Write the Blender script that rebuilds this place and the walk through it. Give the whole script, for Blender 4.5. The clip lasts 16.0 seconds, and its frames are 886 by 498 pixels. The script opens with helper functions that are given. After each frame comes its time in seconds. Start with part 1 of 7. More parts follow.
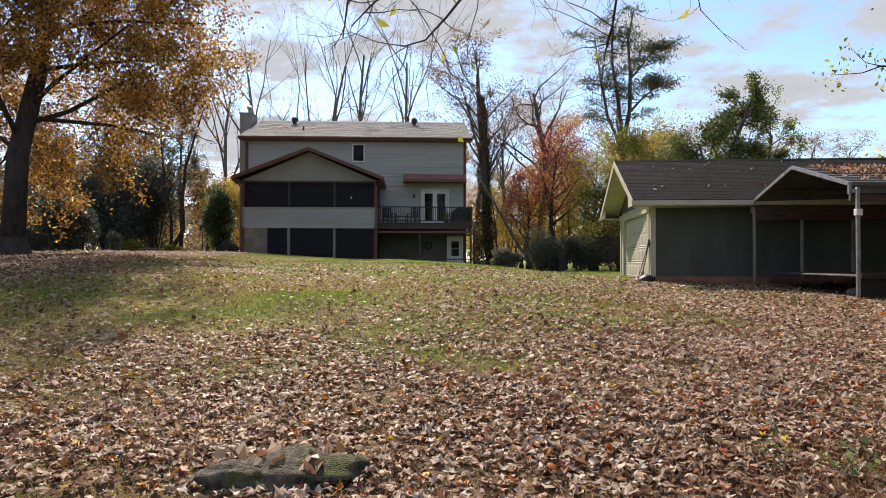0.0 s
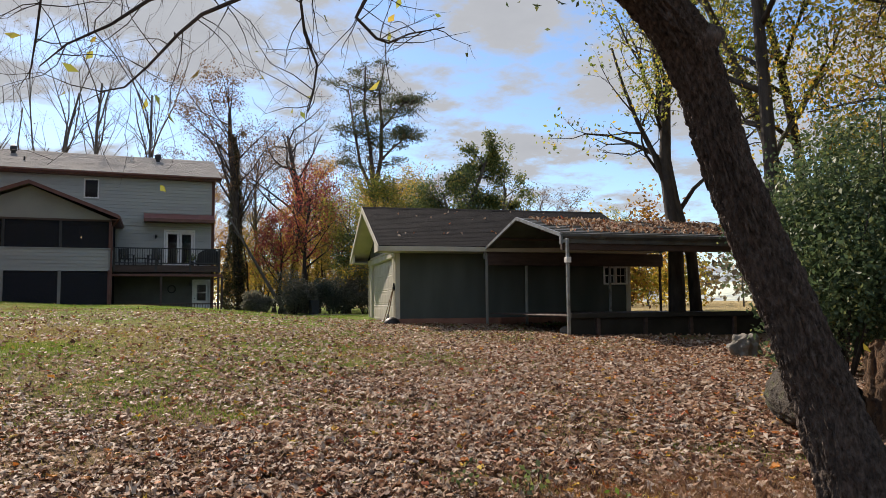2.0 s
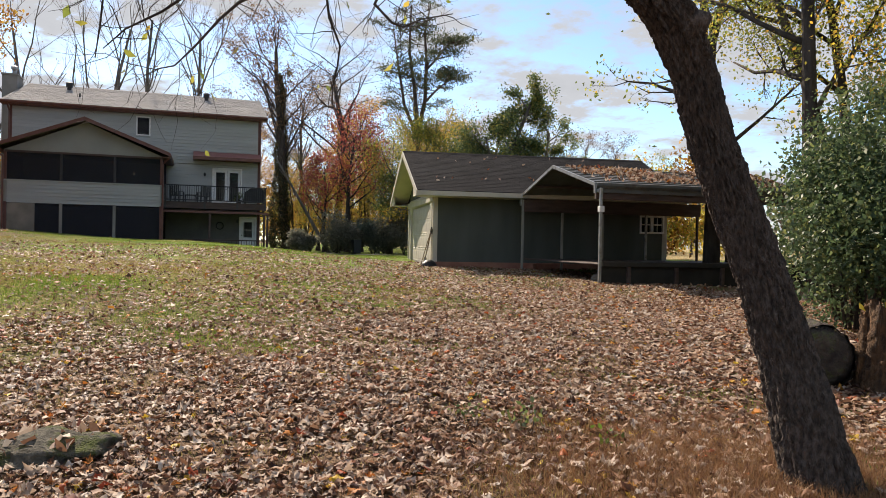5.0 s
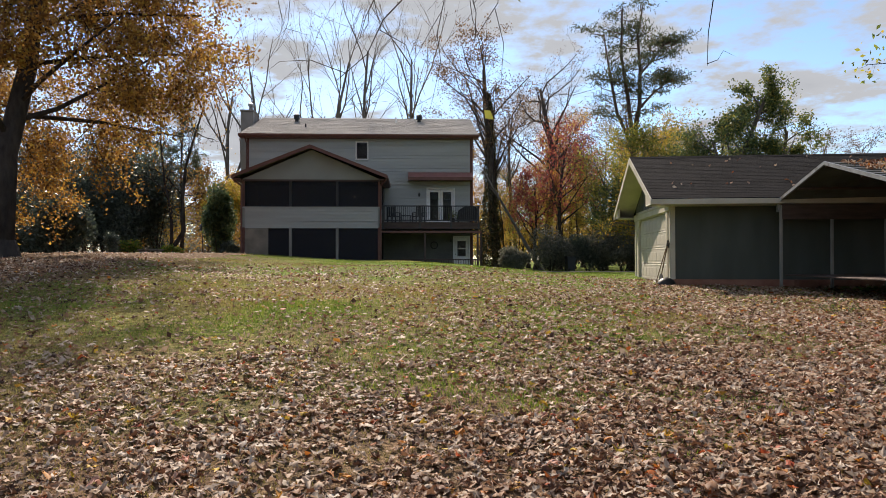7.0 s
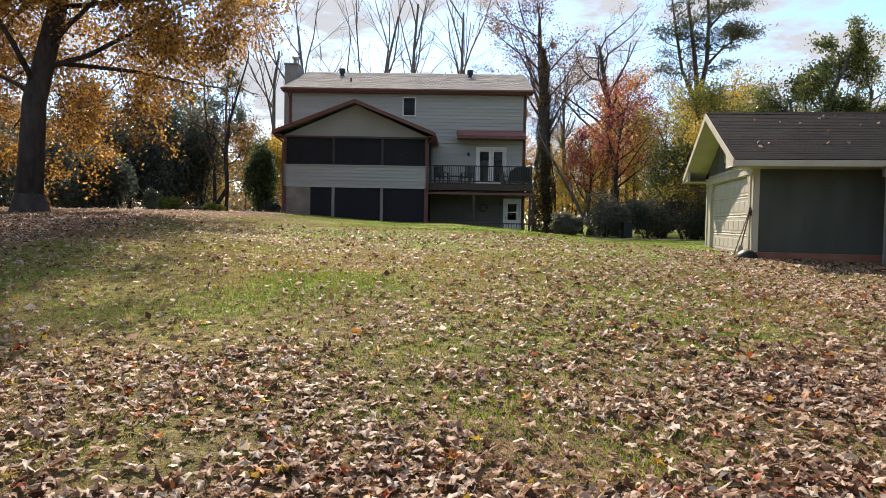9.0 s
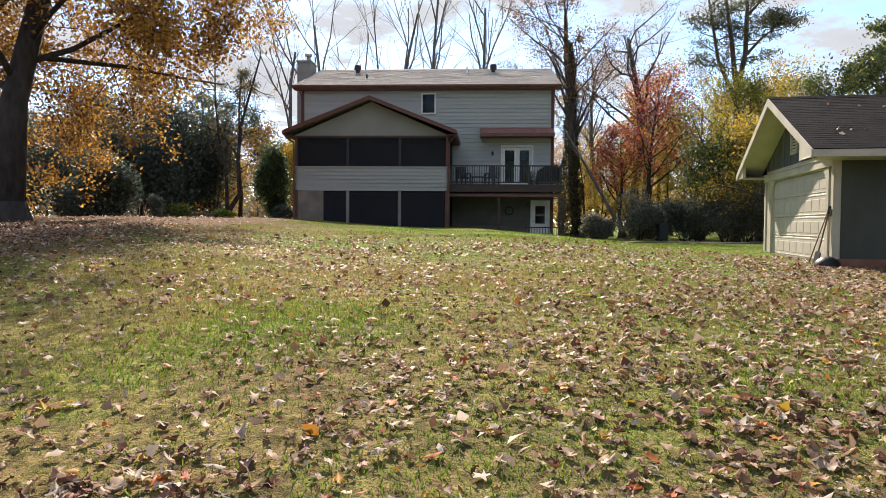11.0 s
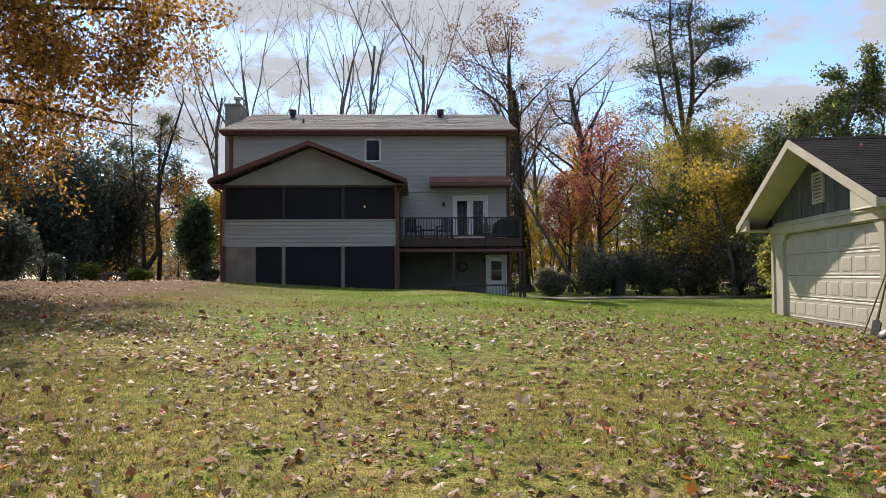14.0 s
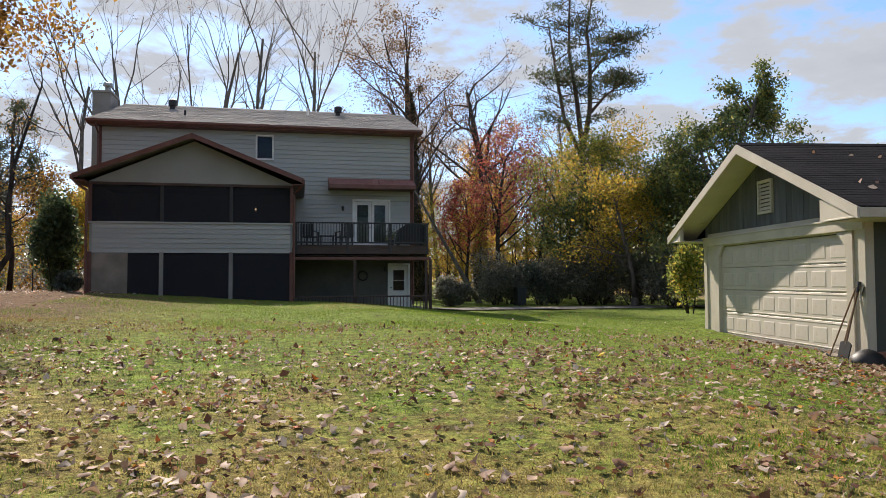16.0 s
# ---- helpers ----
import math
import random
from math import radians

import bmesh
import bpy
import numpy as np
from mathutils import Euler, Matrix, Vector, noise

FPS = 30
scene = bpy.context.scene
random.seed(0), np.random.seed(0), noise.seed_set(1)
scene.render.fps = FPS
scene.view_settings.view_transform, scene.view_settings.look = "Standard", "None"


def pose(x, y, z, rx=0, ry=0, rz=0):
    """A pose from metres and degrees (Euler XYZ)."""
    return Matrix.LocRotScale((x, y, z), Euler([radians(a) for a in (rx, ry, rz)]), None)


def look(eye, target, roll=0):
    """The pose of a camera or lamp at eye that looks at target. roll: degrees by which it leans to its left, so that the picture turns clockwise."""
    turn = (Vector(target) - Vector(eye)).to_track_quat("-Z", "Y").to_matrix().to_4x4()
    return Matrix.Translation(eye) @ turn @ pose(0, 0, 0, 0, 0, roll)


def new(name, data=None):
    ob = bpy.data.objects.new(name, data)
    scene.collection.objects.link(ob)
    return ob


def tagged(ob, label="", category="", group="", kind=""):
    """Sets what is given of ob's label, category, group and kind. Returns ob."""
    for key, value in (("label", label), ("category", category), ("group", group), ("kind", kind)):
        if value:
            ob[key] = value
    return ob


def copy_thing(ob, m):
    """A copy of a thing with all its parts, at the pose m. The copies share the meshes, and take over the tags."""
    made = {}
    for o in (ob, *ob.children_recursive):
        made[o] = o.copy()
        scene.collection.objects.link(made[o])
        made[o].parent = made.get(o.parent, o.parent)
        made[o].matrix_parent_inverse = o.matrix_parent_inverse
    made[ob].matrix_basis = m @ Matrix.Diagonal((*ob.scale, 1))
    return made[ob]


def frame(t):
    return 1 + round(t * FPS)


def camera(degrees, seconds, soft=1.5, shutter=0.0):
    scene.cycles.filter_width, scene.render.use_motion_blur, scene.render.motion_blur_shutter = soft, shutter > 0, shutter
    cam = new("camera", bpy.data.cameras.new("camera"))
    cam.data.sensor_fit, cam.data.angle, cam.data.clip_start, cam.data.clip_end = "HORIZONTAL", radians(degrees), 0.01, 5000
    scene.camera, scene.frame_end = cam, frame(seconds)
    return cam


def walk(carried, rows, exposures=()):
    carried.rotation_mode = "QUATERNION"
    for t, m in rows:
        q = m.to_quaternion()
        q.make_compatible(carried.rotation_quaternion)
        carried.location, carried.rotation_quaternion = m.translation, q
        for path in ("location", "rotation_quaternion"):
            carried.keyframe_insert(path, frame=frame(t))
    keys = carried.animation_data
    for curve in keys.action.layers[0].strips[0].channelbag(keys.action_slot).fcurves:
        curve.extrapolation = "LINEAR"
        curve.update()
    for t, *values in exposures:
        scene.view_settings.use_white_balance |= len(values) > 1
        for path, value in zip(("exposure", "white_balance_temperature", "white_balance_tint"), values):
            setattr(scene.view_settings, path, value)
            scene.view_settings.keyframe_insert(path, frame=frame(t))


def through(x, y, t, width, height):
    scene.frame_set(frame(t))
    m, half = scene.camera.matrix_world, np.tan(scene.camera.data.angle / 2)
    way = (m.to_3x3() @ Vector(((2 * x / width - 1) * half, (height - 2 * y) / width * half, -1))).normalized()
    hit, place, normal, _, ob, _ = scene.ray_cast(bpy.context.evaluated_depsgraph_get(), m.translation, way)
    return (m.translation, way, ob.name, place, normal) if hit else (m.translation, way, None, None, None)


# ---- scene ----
cam = camera(63.0, 16.0, soft=0.8)
PATH = [
    (0, (-0.585, -43.267, 0.429), (-0.497, -41.269, 0.462), 0.1),
    (0.5, (-0.602, -43.31, 0.433), (-0.477, -41.314, 0.462), -0.4),
    (1, (-0.614, -43.315, 0.434), (-0.461, -41.322, 0.498), -0.9),
    (1.5, (-0.589, -43.285, 0.438), (-0.207, -41.326, 0.565), -0.7),
    (2, (-0.365, -43.474, 0.459), (0.371, -41.621, 0.608), -0.5),
    (2.5, (-0.102, -43.782, 0.483), (0.974, -42.101, 0.62), -0.3),
    (3, (0.053, -43.888, 0.475), (1.349, -42.376, 0.652), 0.4),
    (3.5, (0.094, -43.986, 0.501), (1.356, -42.445, 0.677), 0.5),
    (4, (0.038, -44.083, 0.504), (1.111, -42.403, 0.658), 1.1),
    (4.5, (-0.128, -44.116, 0.533), (0.734, -42.313, 0.614), 1.3),
    (5, (-0.347, -44.034, 0.539), (0.279, -42.134, 0.526), 1.1),
    (5.2, (-0.415, -43.92, 0.532), (0.102, -41.989, 0.484), 1.0),
    (7.3, (-0.58, -41.783, 0.559), (-0.532, -39.784, 0.592), -0.1),
    (7.5, (-0.575, -41.597, 0.561), (-0.544, -39.597, 0.565), -0.1),
    (8, (-0.603, -41.09, 0.554), (-0.606, -39.091, 0.504), 0.3),
    (8.5, (-0.552, -40.608, 0.572), (-0.588, -38.609, 0.507), 0.9),
    (9, (-0.569, -40.071, 0.597), (-0.627, -38.073, 0.52), 1.1),
    (9.2, (-0.572, -39.854, 0.615), (-0.647, -37.857, 0.526), 1.2),
    (11.3, (-0.641, -37.004, 0.659), (-0.766, -35.009, 0.603), 0.4),
    (11.5, (-0.682, -36.727, 0.681), (-0.797, -34.73, 0.645), 0.3),
    (12, (-0.788, -36.113, 0.728), (-0.847, -34.114, 0.761), 0.2),
    (12.5, (-1.008, -35.566, 0.775), (-0.996, -33.567, 0.854), -0.1),
    (13, (-1.273, -35.022, 0.778), (-1.204, -33.025, 0.864), -0.4),
    (13.5, (-1.498, -34.487, 0.853), (-1.408, -32.491, 0.929), -0.3),
    (14, (-1.675, -33.945, 0.98), (-1.604, -31.948, 1.052), -0.4),
    (14.5, (-1.863, -33.366, 1.036), (-1.798, -31.368, 1.117), -0.2),
    (15, (-2.1, -32.794, 1.085), (-1.919, -30.804, 1.17), -0.3),
    (15.5, (-2.218, -32.261, 1.109), (-1.897, -30.289, 1.199), -0.1),
    (16, (-2.286, -31.662, 1.135), (-1.895, -29.703, 1.223), -0.2),
]
walk(cam, [(t, look(eye, target, roll)) for t, eye, target, roll in PATH], exposures=[(0.0, 0.74, 6940, 14), (2.0, 0.46, 6890, 14), (2.5, 0.5, 6990, 14), (3.0, 1.06, 7240, 14), (3.5, 1.08, 7190, 14), (4.0, 0.98, 7190, 14), (4.5, 0.84, 7140, 14), (5.0, 0.76, 7040, 14), (7.5, 0.54, 6990, 14), (8.5, 0.92, 6940, 14), (9.0, 0.94, 6940, 14), (11.4, 1.0, 6940, 14), (12.5, 0.8, 6790, 14), (13.2, 0.64, 6740, 14), (15.0, 0.76, 6740, 14), (16.0, 0.68, 6740, 14)])

# ---- light ----
SUN_AZ, SUN_EL = -11.0, 36.0   # degrees: to the right of +y, above the horizon
world = bpy.data.worlds.new("world")
scene.world = world
world.use_nodes = True
wn = world.node_tree.nodes
wl = world.node_tree.links
sky = wn.new("ShaderNodeTexSky")
sky.sky_type, sky.sun_disc = "NISHITA", False
sky.dust_density, sky.ozone_density = 0.25, 2.0
sky.sun_elevation, sky.sun_rotation = radians(SUN_EL), radians(SUN_AZ)
# broken cloud drifting over a blue sky
tcw, sepw = wn.new("ShaderNodeTexCoord"), wn.new("ShaderNodeSeparateXYZ")
wl.new(tcw.outputs["Generated"], sepw.inputs[0])
hz = wn.new("ShaderNodeMath")
hz.operation = "ADD"
hz.inputs[1].default_value = 0.16
wl.new(sepw.outputs[2], hz.inputs[0])
flatw = wn.new("ShaderNodeVectorMath")
flatw.operation = "DIVIDE"
wl.new(tcw.outputs["Generated"], flatw.inputs[0])
wl.new(hz.outputs[0], flatw.inputs[1])
cl = wn.new("ShaderNodeTexNoise")
cl.inputs["Scale"].default_value, cl.inputs["Detail"].default_value, cl.inputs["Roughness"].default_value = 2.1, 9, 0.6
wl.new(flatw.outputs[0], cl.inputs[0])
cover = wn.new("ShaderNodeValToRGB")
cover.color_ramp.elements[0].position, cover.color_ramp.elements[1].position = 0.45, 0.55
wl.new(cl.outputs[0], cover.inputs[0])
tone = wn.new("ShaderNodeValToRGB")
tone.color_ramp.elements[0].position, tone.color_ramp.elements[1].position = 0.35, 0.75
tone.color_ramp.elements[0].color, tone.color_ramp.elements[1].color = (3.15, 3.45, 3.8, 1), (2.5, 2.75, 3.1, 1)
wl.new(cl.outputs[0], tone.inputs[0])
veil = wn.new("ShaderNodeMix")
veil.data_type = "RGBA"
wl.new(cover.outputs[0], veil.inputs[0])
deep = wn.new("ShaderNodeMix")   # the clear air between the clouds is a deeper blue
deep.data_type, deep.blend_type = "RGBA", "MULTIPLY"
deep.inputs[0].default_value = 1.0
deep.inputs[7].default_value = (0.76, 0.89, 1.03, 1)
wl.new(sky.outputs[0], deep.inputs[6])
wl.new(deep.outputs[2], veil.inputs[6])
wl.new(tone.outputs[0], veil.inputs[7])
wl.new(veil.outputs[2], wn["Background"].inputs[0])
wn["Background"].inputs[1].default_value = 0.125
sun_dir = Vector((math.sin(radians(SUN_AZ)) * math.cos(radians(SUN_EL)), math.cos(radians(SUN_AZ)) * math.cos(radians(SUN_EL)), math.sin(radians(SUN_EL))))
sun = new("sun", bpy.data.lights.new("sun", "SUN"))
sun.data.energy, sun.data.angle, sun.data.color = 5.0, radians(0.6), (1.0, 0.91, 0.79)
sun.matrix_world = look(sun_dir * 60, (0, 0, 0))


def smooth(v):
    v = np.clip(v, 0, 1)
    return v * v * (3 - 2 * v)


def lawn(x, y):
    """Height of the ground: three long profiles, blended across the lot."""
    left = np.interp(y, [-60, -44, -36, -30, -20, -10, 0, 14], [-1.0, -0.75, -0.4, 0.0, 0.55, 0.85, 0.72, 0.5])
    mid = np.interp(y, [-60, -44, -40, -35, -31, -24, -16, -10, 0, 14], [-1.1, -0.85, -0.78, -0.5, -0.14, 0.2, 0.43, 0.48, 0.25, 0.1])
    right = np.interp(y, [-60, -44, -38, -28, -24, -21.5, -15, -6, 4, 14], [-0.9, -0.8, -0.68, -0.40, -0.29, -0.19, -0.08, -0.15, -0.3, -0.3])
    a = smooth((x + 10.5) / 9.0)
    b = smooth((x + 0.5 + 1.3 * smooth((y + 18) / 6)) / 7.5)
    z = (left * (1 - a) + mid * a) * (1 - b) + right * b
    far = smooth((np.hypot(x, y + 20) - 50) / 60)
    return z * (1 - far)


RNG = np.random.default_rng(7)


# ---- materials ----
def surf(name, c1, c2, scale=6.0, rough=0.7, bump=0.15, fine=60.0, metal=0.0, stretch=(1, 1, 1), vary=0.15, spec=0.4, dirt=None):
    """Two colours mixed by a broad noise, a fine grain on top and as relief; each object is a little lighter or darker."""
    m = bpy.data.materials.new(name)
    m.use_nodes = True
    n, l = m.node_tree.nodes, m.node_tree.links
    p = n["Principled BSDF"]
    tc = n.new("ShaderNodeTexCoord")
    mp = n.new("ShaderNodeMapping")
    mp.inputs["Scale"].default_value = stretch
    l.new(tc.outputs["Object"], mp.inputs[0])
    big, small = n.new("ShaderNodeTexNoise"), n.new("ShaderNodeTexNoise")
    big.inputs["Scale"].default_value, big.inputs["Detail"].default_value = scale, 5
    small.inputs["Scale"].default_value, small.inputs["Detail"].default_value = fine, 3
    l.new(mp.outputs[0], big.inputs[0])
    l.new(mp.outputs[0], small.inputs[0])
    r = n.new("ShaderNodeValToRGB")
    r.color_ramp.elements[0].position, r.color_ramp.elements[1].position = 0.33, 0.68
    r.color_ramp.elements[0].color, r.color_ramp.elements[1].color = (*c1, 1), (*c2, 1)
    l.new(big.outputs[0], r.inputs[0])
    info = n.new("ShaderNodeObjectInfo")
    hue = n.new("ShaderNodeHueSaturation")
    mr = n.new("ShaderNodeMapRange")
    mr.inputs[3].default_value, mr.inputs[4].default_value = 1 - vary, 1 + vary
    l.new(info.outputs["Random"], mr.inputs[0])
    mr2 = n.new("ShaderNodeMapRange")
    mr2.inputs[3].default_value, mr2.inputs[4].default_value = 0.8, 1.2
    l.new(small.outputs[0], mr2.inputs[0])
    mul = n.new("ShaderNodeMath")
    mul.operation = "MULTIPLY"
    l.new(mr.outputs[0], mul.inputs[0])
    l.new(mr2.outputs[0], mul.inputs[1])
    l.new(mul.outputs[0], hue.inputs["Value"])
    l.new(r.outputs[0], hue.inputs["Color"])
    out = hue.outputs[0]
    if dirt:
        dn = n.new("ShaderNodeTexNoise")
        dn.inputs["Scale"].default_value, dn.inputs["Detail"].default_value, dn.inputs["Roughness"].default_value = dirt[1], 6, 0.7
        l.new(tc.outputs["Object"], dn.inputs[0])
        dr = n.new("ShaderNodeValToRGB")
        dr.color_ramp.elements[0].position, dr.color_ramp.elements[1].position = dirt[2], dirt[2] + 0.12
        l.new(dn.outputs[0], dr.inputs[0])
        mx = n.new("ShaderNodeMix")
        mx.data_type = "RGBA"
        l.new(dr.outputs[0], mx.inputs[0])
        l.new(out, mx.inputs[6])
        mx.inputs[7].default_value = (*dirt[0], 1)
        out = mx.outputs[2]
    l.new(out, p.inputs["Base Color"])
    p.inputs["Roughness"].default_value, p.inputs["Metallic"].default_value = rough, metal
    p.inputs["Specular IOR Level"].default_value = spec
    if bump:
        add = n.new("ShaderNodeMath")
        l.new(big.outputs[0], add.inputs[0])
        l.new(small.outputs[0], add.inputs[1])
        b = n.new("ShaderNodeBump")
        b.inputs["Strength"].default_value, b.inputs["Distance"].default_value = bump, 0.03
        l.new(add.outputs[0], b.inputs["Height"])
        l.new(b.outputs[0], p.inputs["Normal"])
    return m


def leafy(name, colours, through=0.35, rough=0.5, spec=0.35):
    """Leaves: every leaf takes its own colour, and some light passes through it."""
    m = bpy.data.materials.new(name)
    m.use_nodes = True
    n, l = m.node_tree.nodes, m.node_tree.links
    p = n["Principled BSDF"]
    g = n.new("ShaderNodeNewGeometry")
    r = n.new("ShaderNodeValToRGB")
    r.color_ramp.interpolation = "LINEAR"
    while len(r.color_ramp.elements) < len(colours):
        r.color_ramp.elements.new(0.5)
    for k, (pos, c) in enumerate(colours):
        r.color_ramp.elements[k].position = pos
        r.color_ramp.elements[k].color = (*c, 1)
    l.new(g.outputs["Random Per Island"], r.inputs[0])
    tc, nz = n.new("ShaderNodeTexCoord"), n.new("ShaderNodeTexNoise")
    nz.inputs["Scale"].default_value = 25.0
    l.new(tc.outputs["Object"], nz.inputs[0])
    hue = n.new("ShaderNodeHueSaturation")
    mr = n.new("ShaderNodeMapRange")
    mr.inputs[3].default_value, mr.inputs[4].default_value = 0.7, 1.3
    l.new(nz.outputs[0], mr.inputs[0])
    l.new(mr.outputs[0], hue.inputs["Value"])
    l.new(r.outputs[0], hue.inputs["Color"])
    l.new(hue.outputs[0], p.inputs["Base Color"])
    p.inputs["Roughness"].default_value, p.inputs["Specular IOR Level"].default_value = rough, spec
    if through:
        t, mix = n.new("ShaderNodeBsdfTranslucent"), n.new("ShaderNodeMixShader")
        l.new(hue.outputs[0], t.inputs[0])
        mix.inputs[0].default_value = through
        l.new(p.outputs[0], mix.inputs[1])
        l.new(t.outputs[0], mix.inputs[2])
        l.new(mix.outputs[0], n["Material Output"].inputs[0])
    return m


def bark(name, c1, c2, ridge=14.0, depth=0.04, moss=None):
    """Furrowed bark: long ridges up the stem."""
    m = surf(name, c1, c2, scale=5.0, rough=0.9, bump=0.0, fine=70.0, stretch=(1, 1, 0.35), vary=0.12, spec=0.15)
    n, l = m.node_tree.nodes, m.node_tree.links
    tc, mp = n.new("ShaderNodeTexCoord"), n.new("ShaderNodeMapping")
    mp.inputs["Scale"].default_value = (1, 1, 0.16)
    l.new(tc.outputs["Object"], mp.inputs[0])
    v = n.new("ShaderNodeTexVoronoi")
    v.feature = "DISTANCE_TO_EDGE"
    v.inputs["Scale"].default_value = ridge
    w = n.new("ShaderNodeTexNoise")
    w.inputs["Scale"].default_value, w.inputs["Detail"].default_value = ridge * 0.7, 4
    l.new(mp.outputs[0], w.inputs[0])
    mixv = n.new("ShaderNodeMix")
    mixv.data_type = "RGBA"
    mixv.inputs[0].default_value = 0.12
    l.new(mp.outputs[0], mixv.inputs[6])
    l.new(w.outputs[1], mixv.inputs[7])
    l.new(mixv.outputs[2], v.inputs[0])
    b = n.new("ShaderNodeBump")
    b.inputs["Strength"].default_value, b.inputs["Distance"].default_value = 1.0, depth
    l.new(v.outputs[0], b.inputs["Height"])
    p = n["Principled BSDF"]
    l.new(b.outputs[0], p.inputs["Normal"])
    return m


M_SIDING = surf("siding_paint", (0.335, 0.345, 0.325), (0.385, 0.395, 0.372), 1.2, 0.6, 0.04, 90, vary=0.05, stretch=(0.3, 1, 2))
M_PANEL = surf("panel_paint", (0.275, 0.284, 0.266), (0.32, 0.33, 0.308), 0.8, 0.7, 0.05, 50, vary=0.03)
M_BROWN = surf("brown_trim", (0.12, 0.048, 0.036), (0.17, 0.072, 0.054), 3, 0.5, 0.08, 60, vary=0.08)
M_RED = surf("red_metal", (0.26, 0.10, 0.085), (0.34, 0.15, 0.13), 2, 0.4, 0.05, 40, vary=0.05, dirt=((0.32, 0.2, 0.16), 3, 0.62))
M_SHINGLE_L = surf("grey_shingle", (0.26, 0.25, 0.235), (0.34, 0.32, 0.30), 0.8, 0.95, 0.3, 45, vary=0.06, dirt=((0.18, 0.17, 0.16), 1.2, 0.58))
M_SHINGLE_D = surf("dark_shingle", (0.010, 0.010, 0.0115), (0.018, 0.0175, 0.019), 1.5, 0.95, 0.5, 60, vary=0.08, spec=0.06, dirt=((0.026, 0.024, 0.024), 2.5, 0.62))
M_WHITE = surf("white_paint", (0.68, 0.67, 0.63), (0.78, 0.77, 0.73), 3, 0.45, 0.03, 80, vary=0.04)
M_CREAM = surf("cream_paint", (0.44, 0.405, 0.33), (0.54, 0.50, 0.415), 1.5, 0.55, 0.06, 60, vary=0.04, dirt=((0.36, 0.31, 0.23), 2.2, 0.64))
M_DOORPANEL = surf("garage_door_paint", (0.46, 0.425, 0.36), (0.56, 0.52, 0.45), 1.6, 0.5, 0.04, 60, vary=0.03, dirt=((0.42, 0.33, 0.22), 2.4, 0.62))
M_DARKWALL = surf("dark_olive_paint", (0.06, 0.068, 0.058), (0.085, 0.095, 0.082), 0.8, 0.75, 0.1, 50, vary=0.05, stretch=(2, 2, 0.5))
M_GABLE = surf("weathered_board", (0.075, 0.08, 0.085), (0.12, 0.125, 0.13), 2, 0.8, 0.2, 60, stretch=(4, 4, 0.5), vary=0.18)
M_DECK = surf("dark_deck_stain", (0.05, 0.032, 0.026), (0.085, 0.055, 0.045), 3, 0.7, 0.15, 70, stretch=(0.5, 3, 3), vary=0.15)
M_IRON = surf("black_iron", (0.025, 0.025, 0.026), (0.042, 0.042, 0.042), 8, 0.5, 0.05, 90, vary=0.1)
M_POSTG = surf("grey_post_paint", (0.20, 0.19, 0.17), (0.28, 0.27, 0.24), 2, 0.6, 0.1, 60, vary=0.06)
M_METAL = surf("galvanised", (0.26, 0.27, 0.27), (0.38, 0.39, 0.39), 5, 0.45, 0.05, 60, metal=0.6, vary=0.06, dirt=((0.14, 0.12, 0.10), 3, 0.55))
M_CANOPY = surf("canopy_metal", (0.07, 0.075, 0.072), (0.12, 0.128, 0.122), 2, 0.55, 0.05, 60, metal=0.1, vary=0.06, dirt=((0.08, 0.07, 0.06), 3, 0.5))
M_MASON = surf("block_masonry", (0.17, 0.15, 0.12), (0.26, 0.23, 0.19), 2, 0.9, 0.4, 30, vary=0.12)
M_BRICKY = surf("painted_footing", (0.24, 0.10, 0.07), (0.33, 0.16, 0.11), 3, 0.85, 0.3, 40, vary=0.1)
# one dark grey for inside surfaces and the basement wall panel
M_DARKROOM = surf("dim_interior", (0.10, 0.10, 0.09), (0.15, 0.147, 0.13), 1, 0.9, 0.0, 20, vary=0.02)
M_STONE = surf("old_stone", (0.13, 0.12, 0.10), (0.24, 0.22, 0.19), 3, 0.95, 0.6, 25, vary=0.12, dirt=((0.10, 0.12, 0.04), 5, 0.55))
M_CHIM = surf("chimney_board", (0.26, 0.25, 0.22), (0.33, 0.31, 0.28), 2, 0.8, 0.1, 40)
M_BLACKPL = surf("black_plastic", (0.012, 0.012, 0.013), (0.022, 0.022, 0.023), 6, 0.5, 0.05, 80)
M_BLUEPL = surf("dark_bin_plastic", (0.02, 0.026, 0.03), (0.03, 0.036, 0.042), 6, 0.45, 0.05, 80)
M_TOOL = surf("ash_handle", (0.13, 0.075, 0.04), (0.22, 0.14, 0.08), 10, 0.6, 0.1, 90, stretch=(3, 3, 0.4))
M_GRAVEL = surf("gravel", (0.14, 0.125, 0.11), (0.24, 0.22, 0.195), 14, 0.95, 0.8, 60)
M_ROT = surf("rotten_wood", (0.04, 0.023, 0.014), (0.17, 0.092, 0.042), 7, 0.95, 1.0, 45, stretch=(3, 3, 0.6), dirt=((0.07, 0.055, 0.035), 5, 0.56))
M_LOG = surf("log_bark", (0.026, 0.02, 0.016), (0.075, 0.06, 0.045), 9, 0.95, 1.0, 40, dirt=((0.075, 0.085, 0.028), 7, 0.52))
B_OAK = bark("oak_bark", (0.035, 0.03, 0.026), (0.07, 0.06, 0.053), 9, 0.03)
B_BIG = surf("furrowed_bark", (0.11, 0.10, 0.086), (0.40, 0.37, 0.33), 30, 0.95, 0.9, 130, stretch=(1, 1, 0.3), spec=0.1, dirt=((0.13, 0.135, 0.065), 5, 0.64))
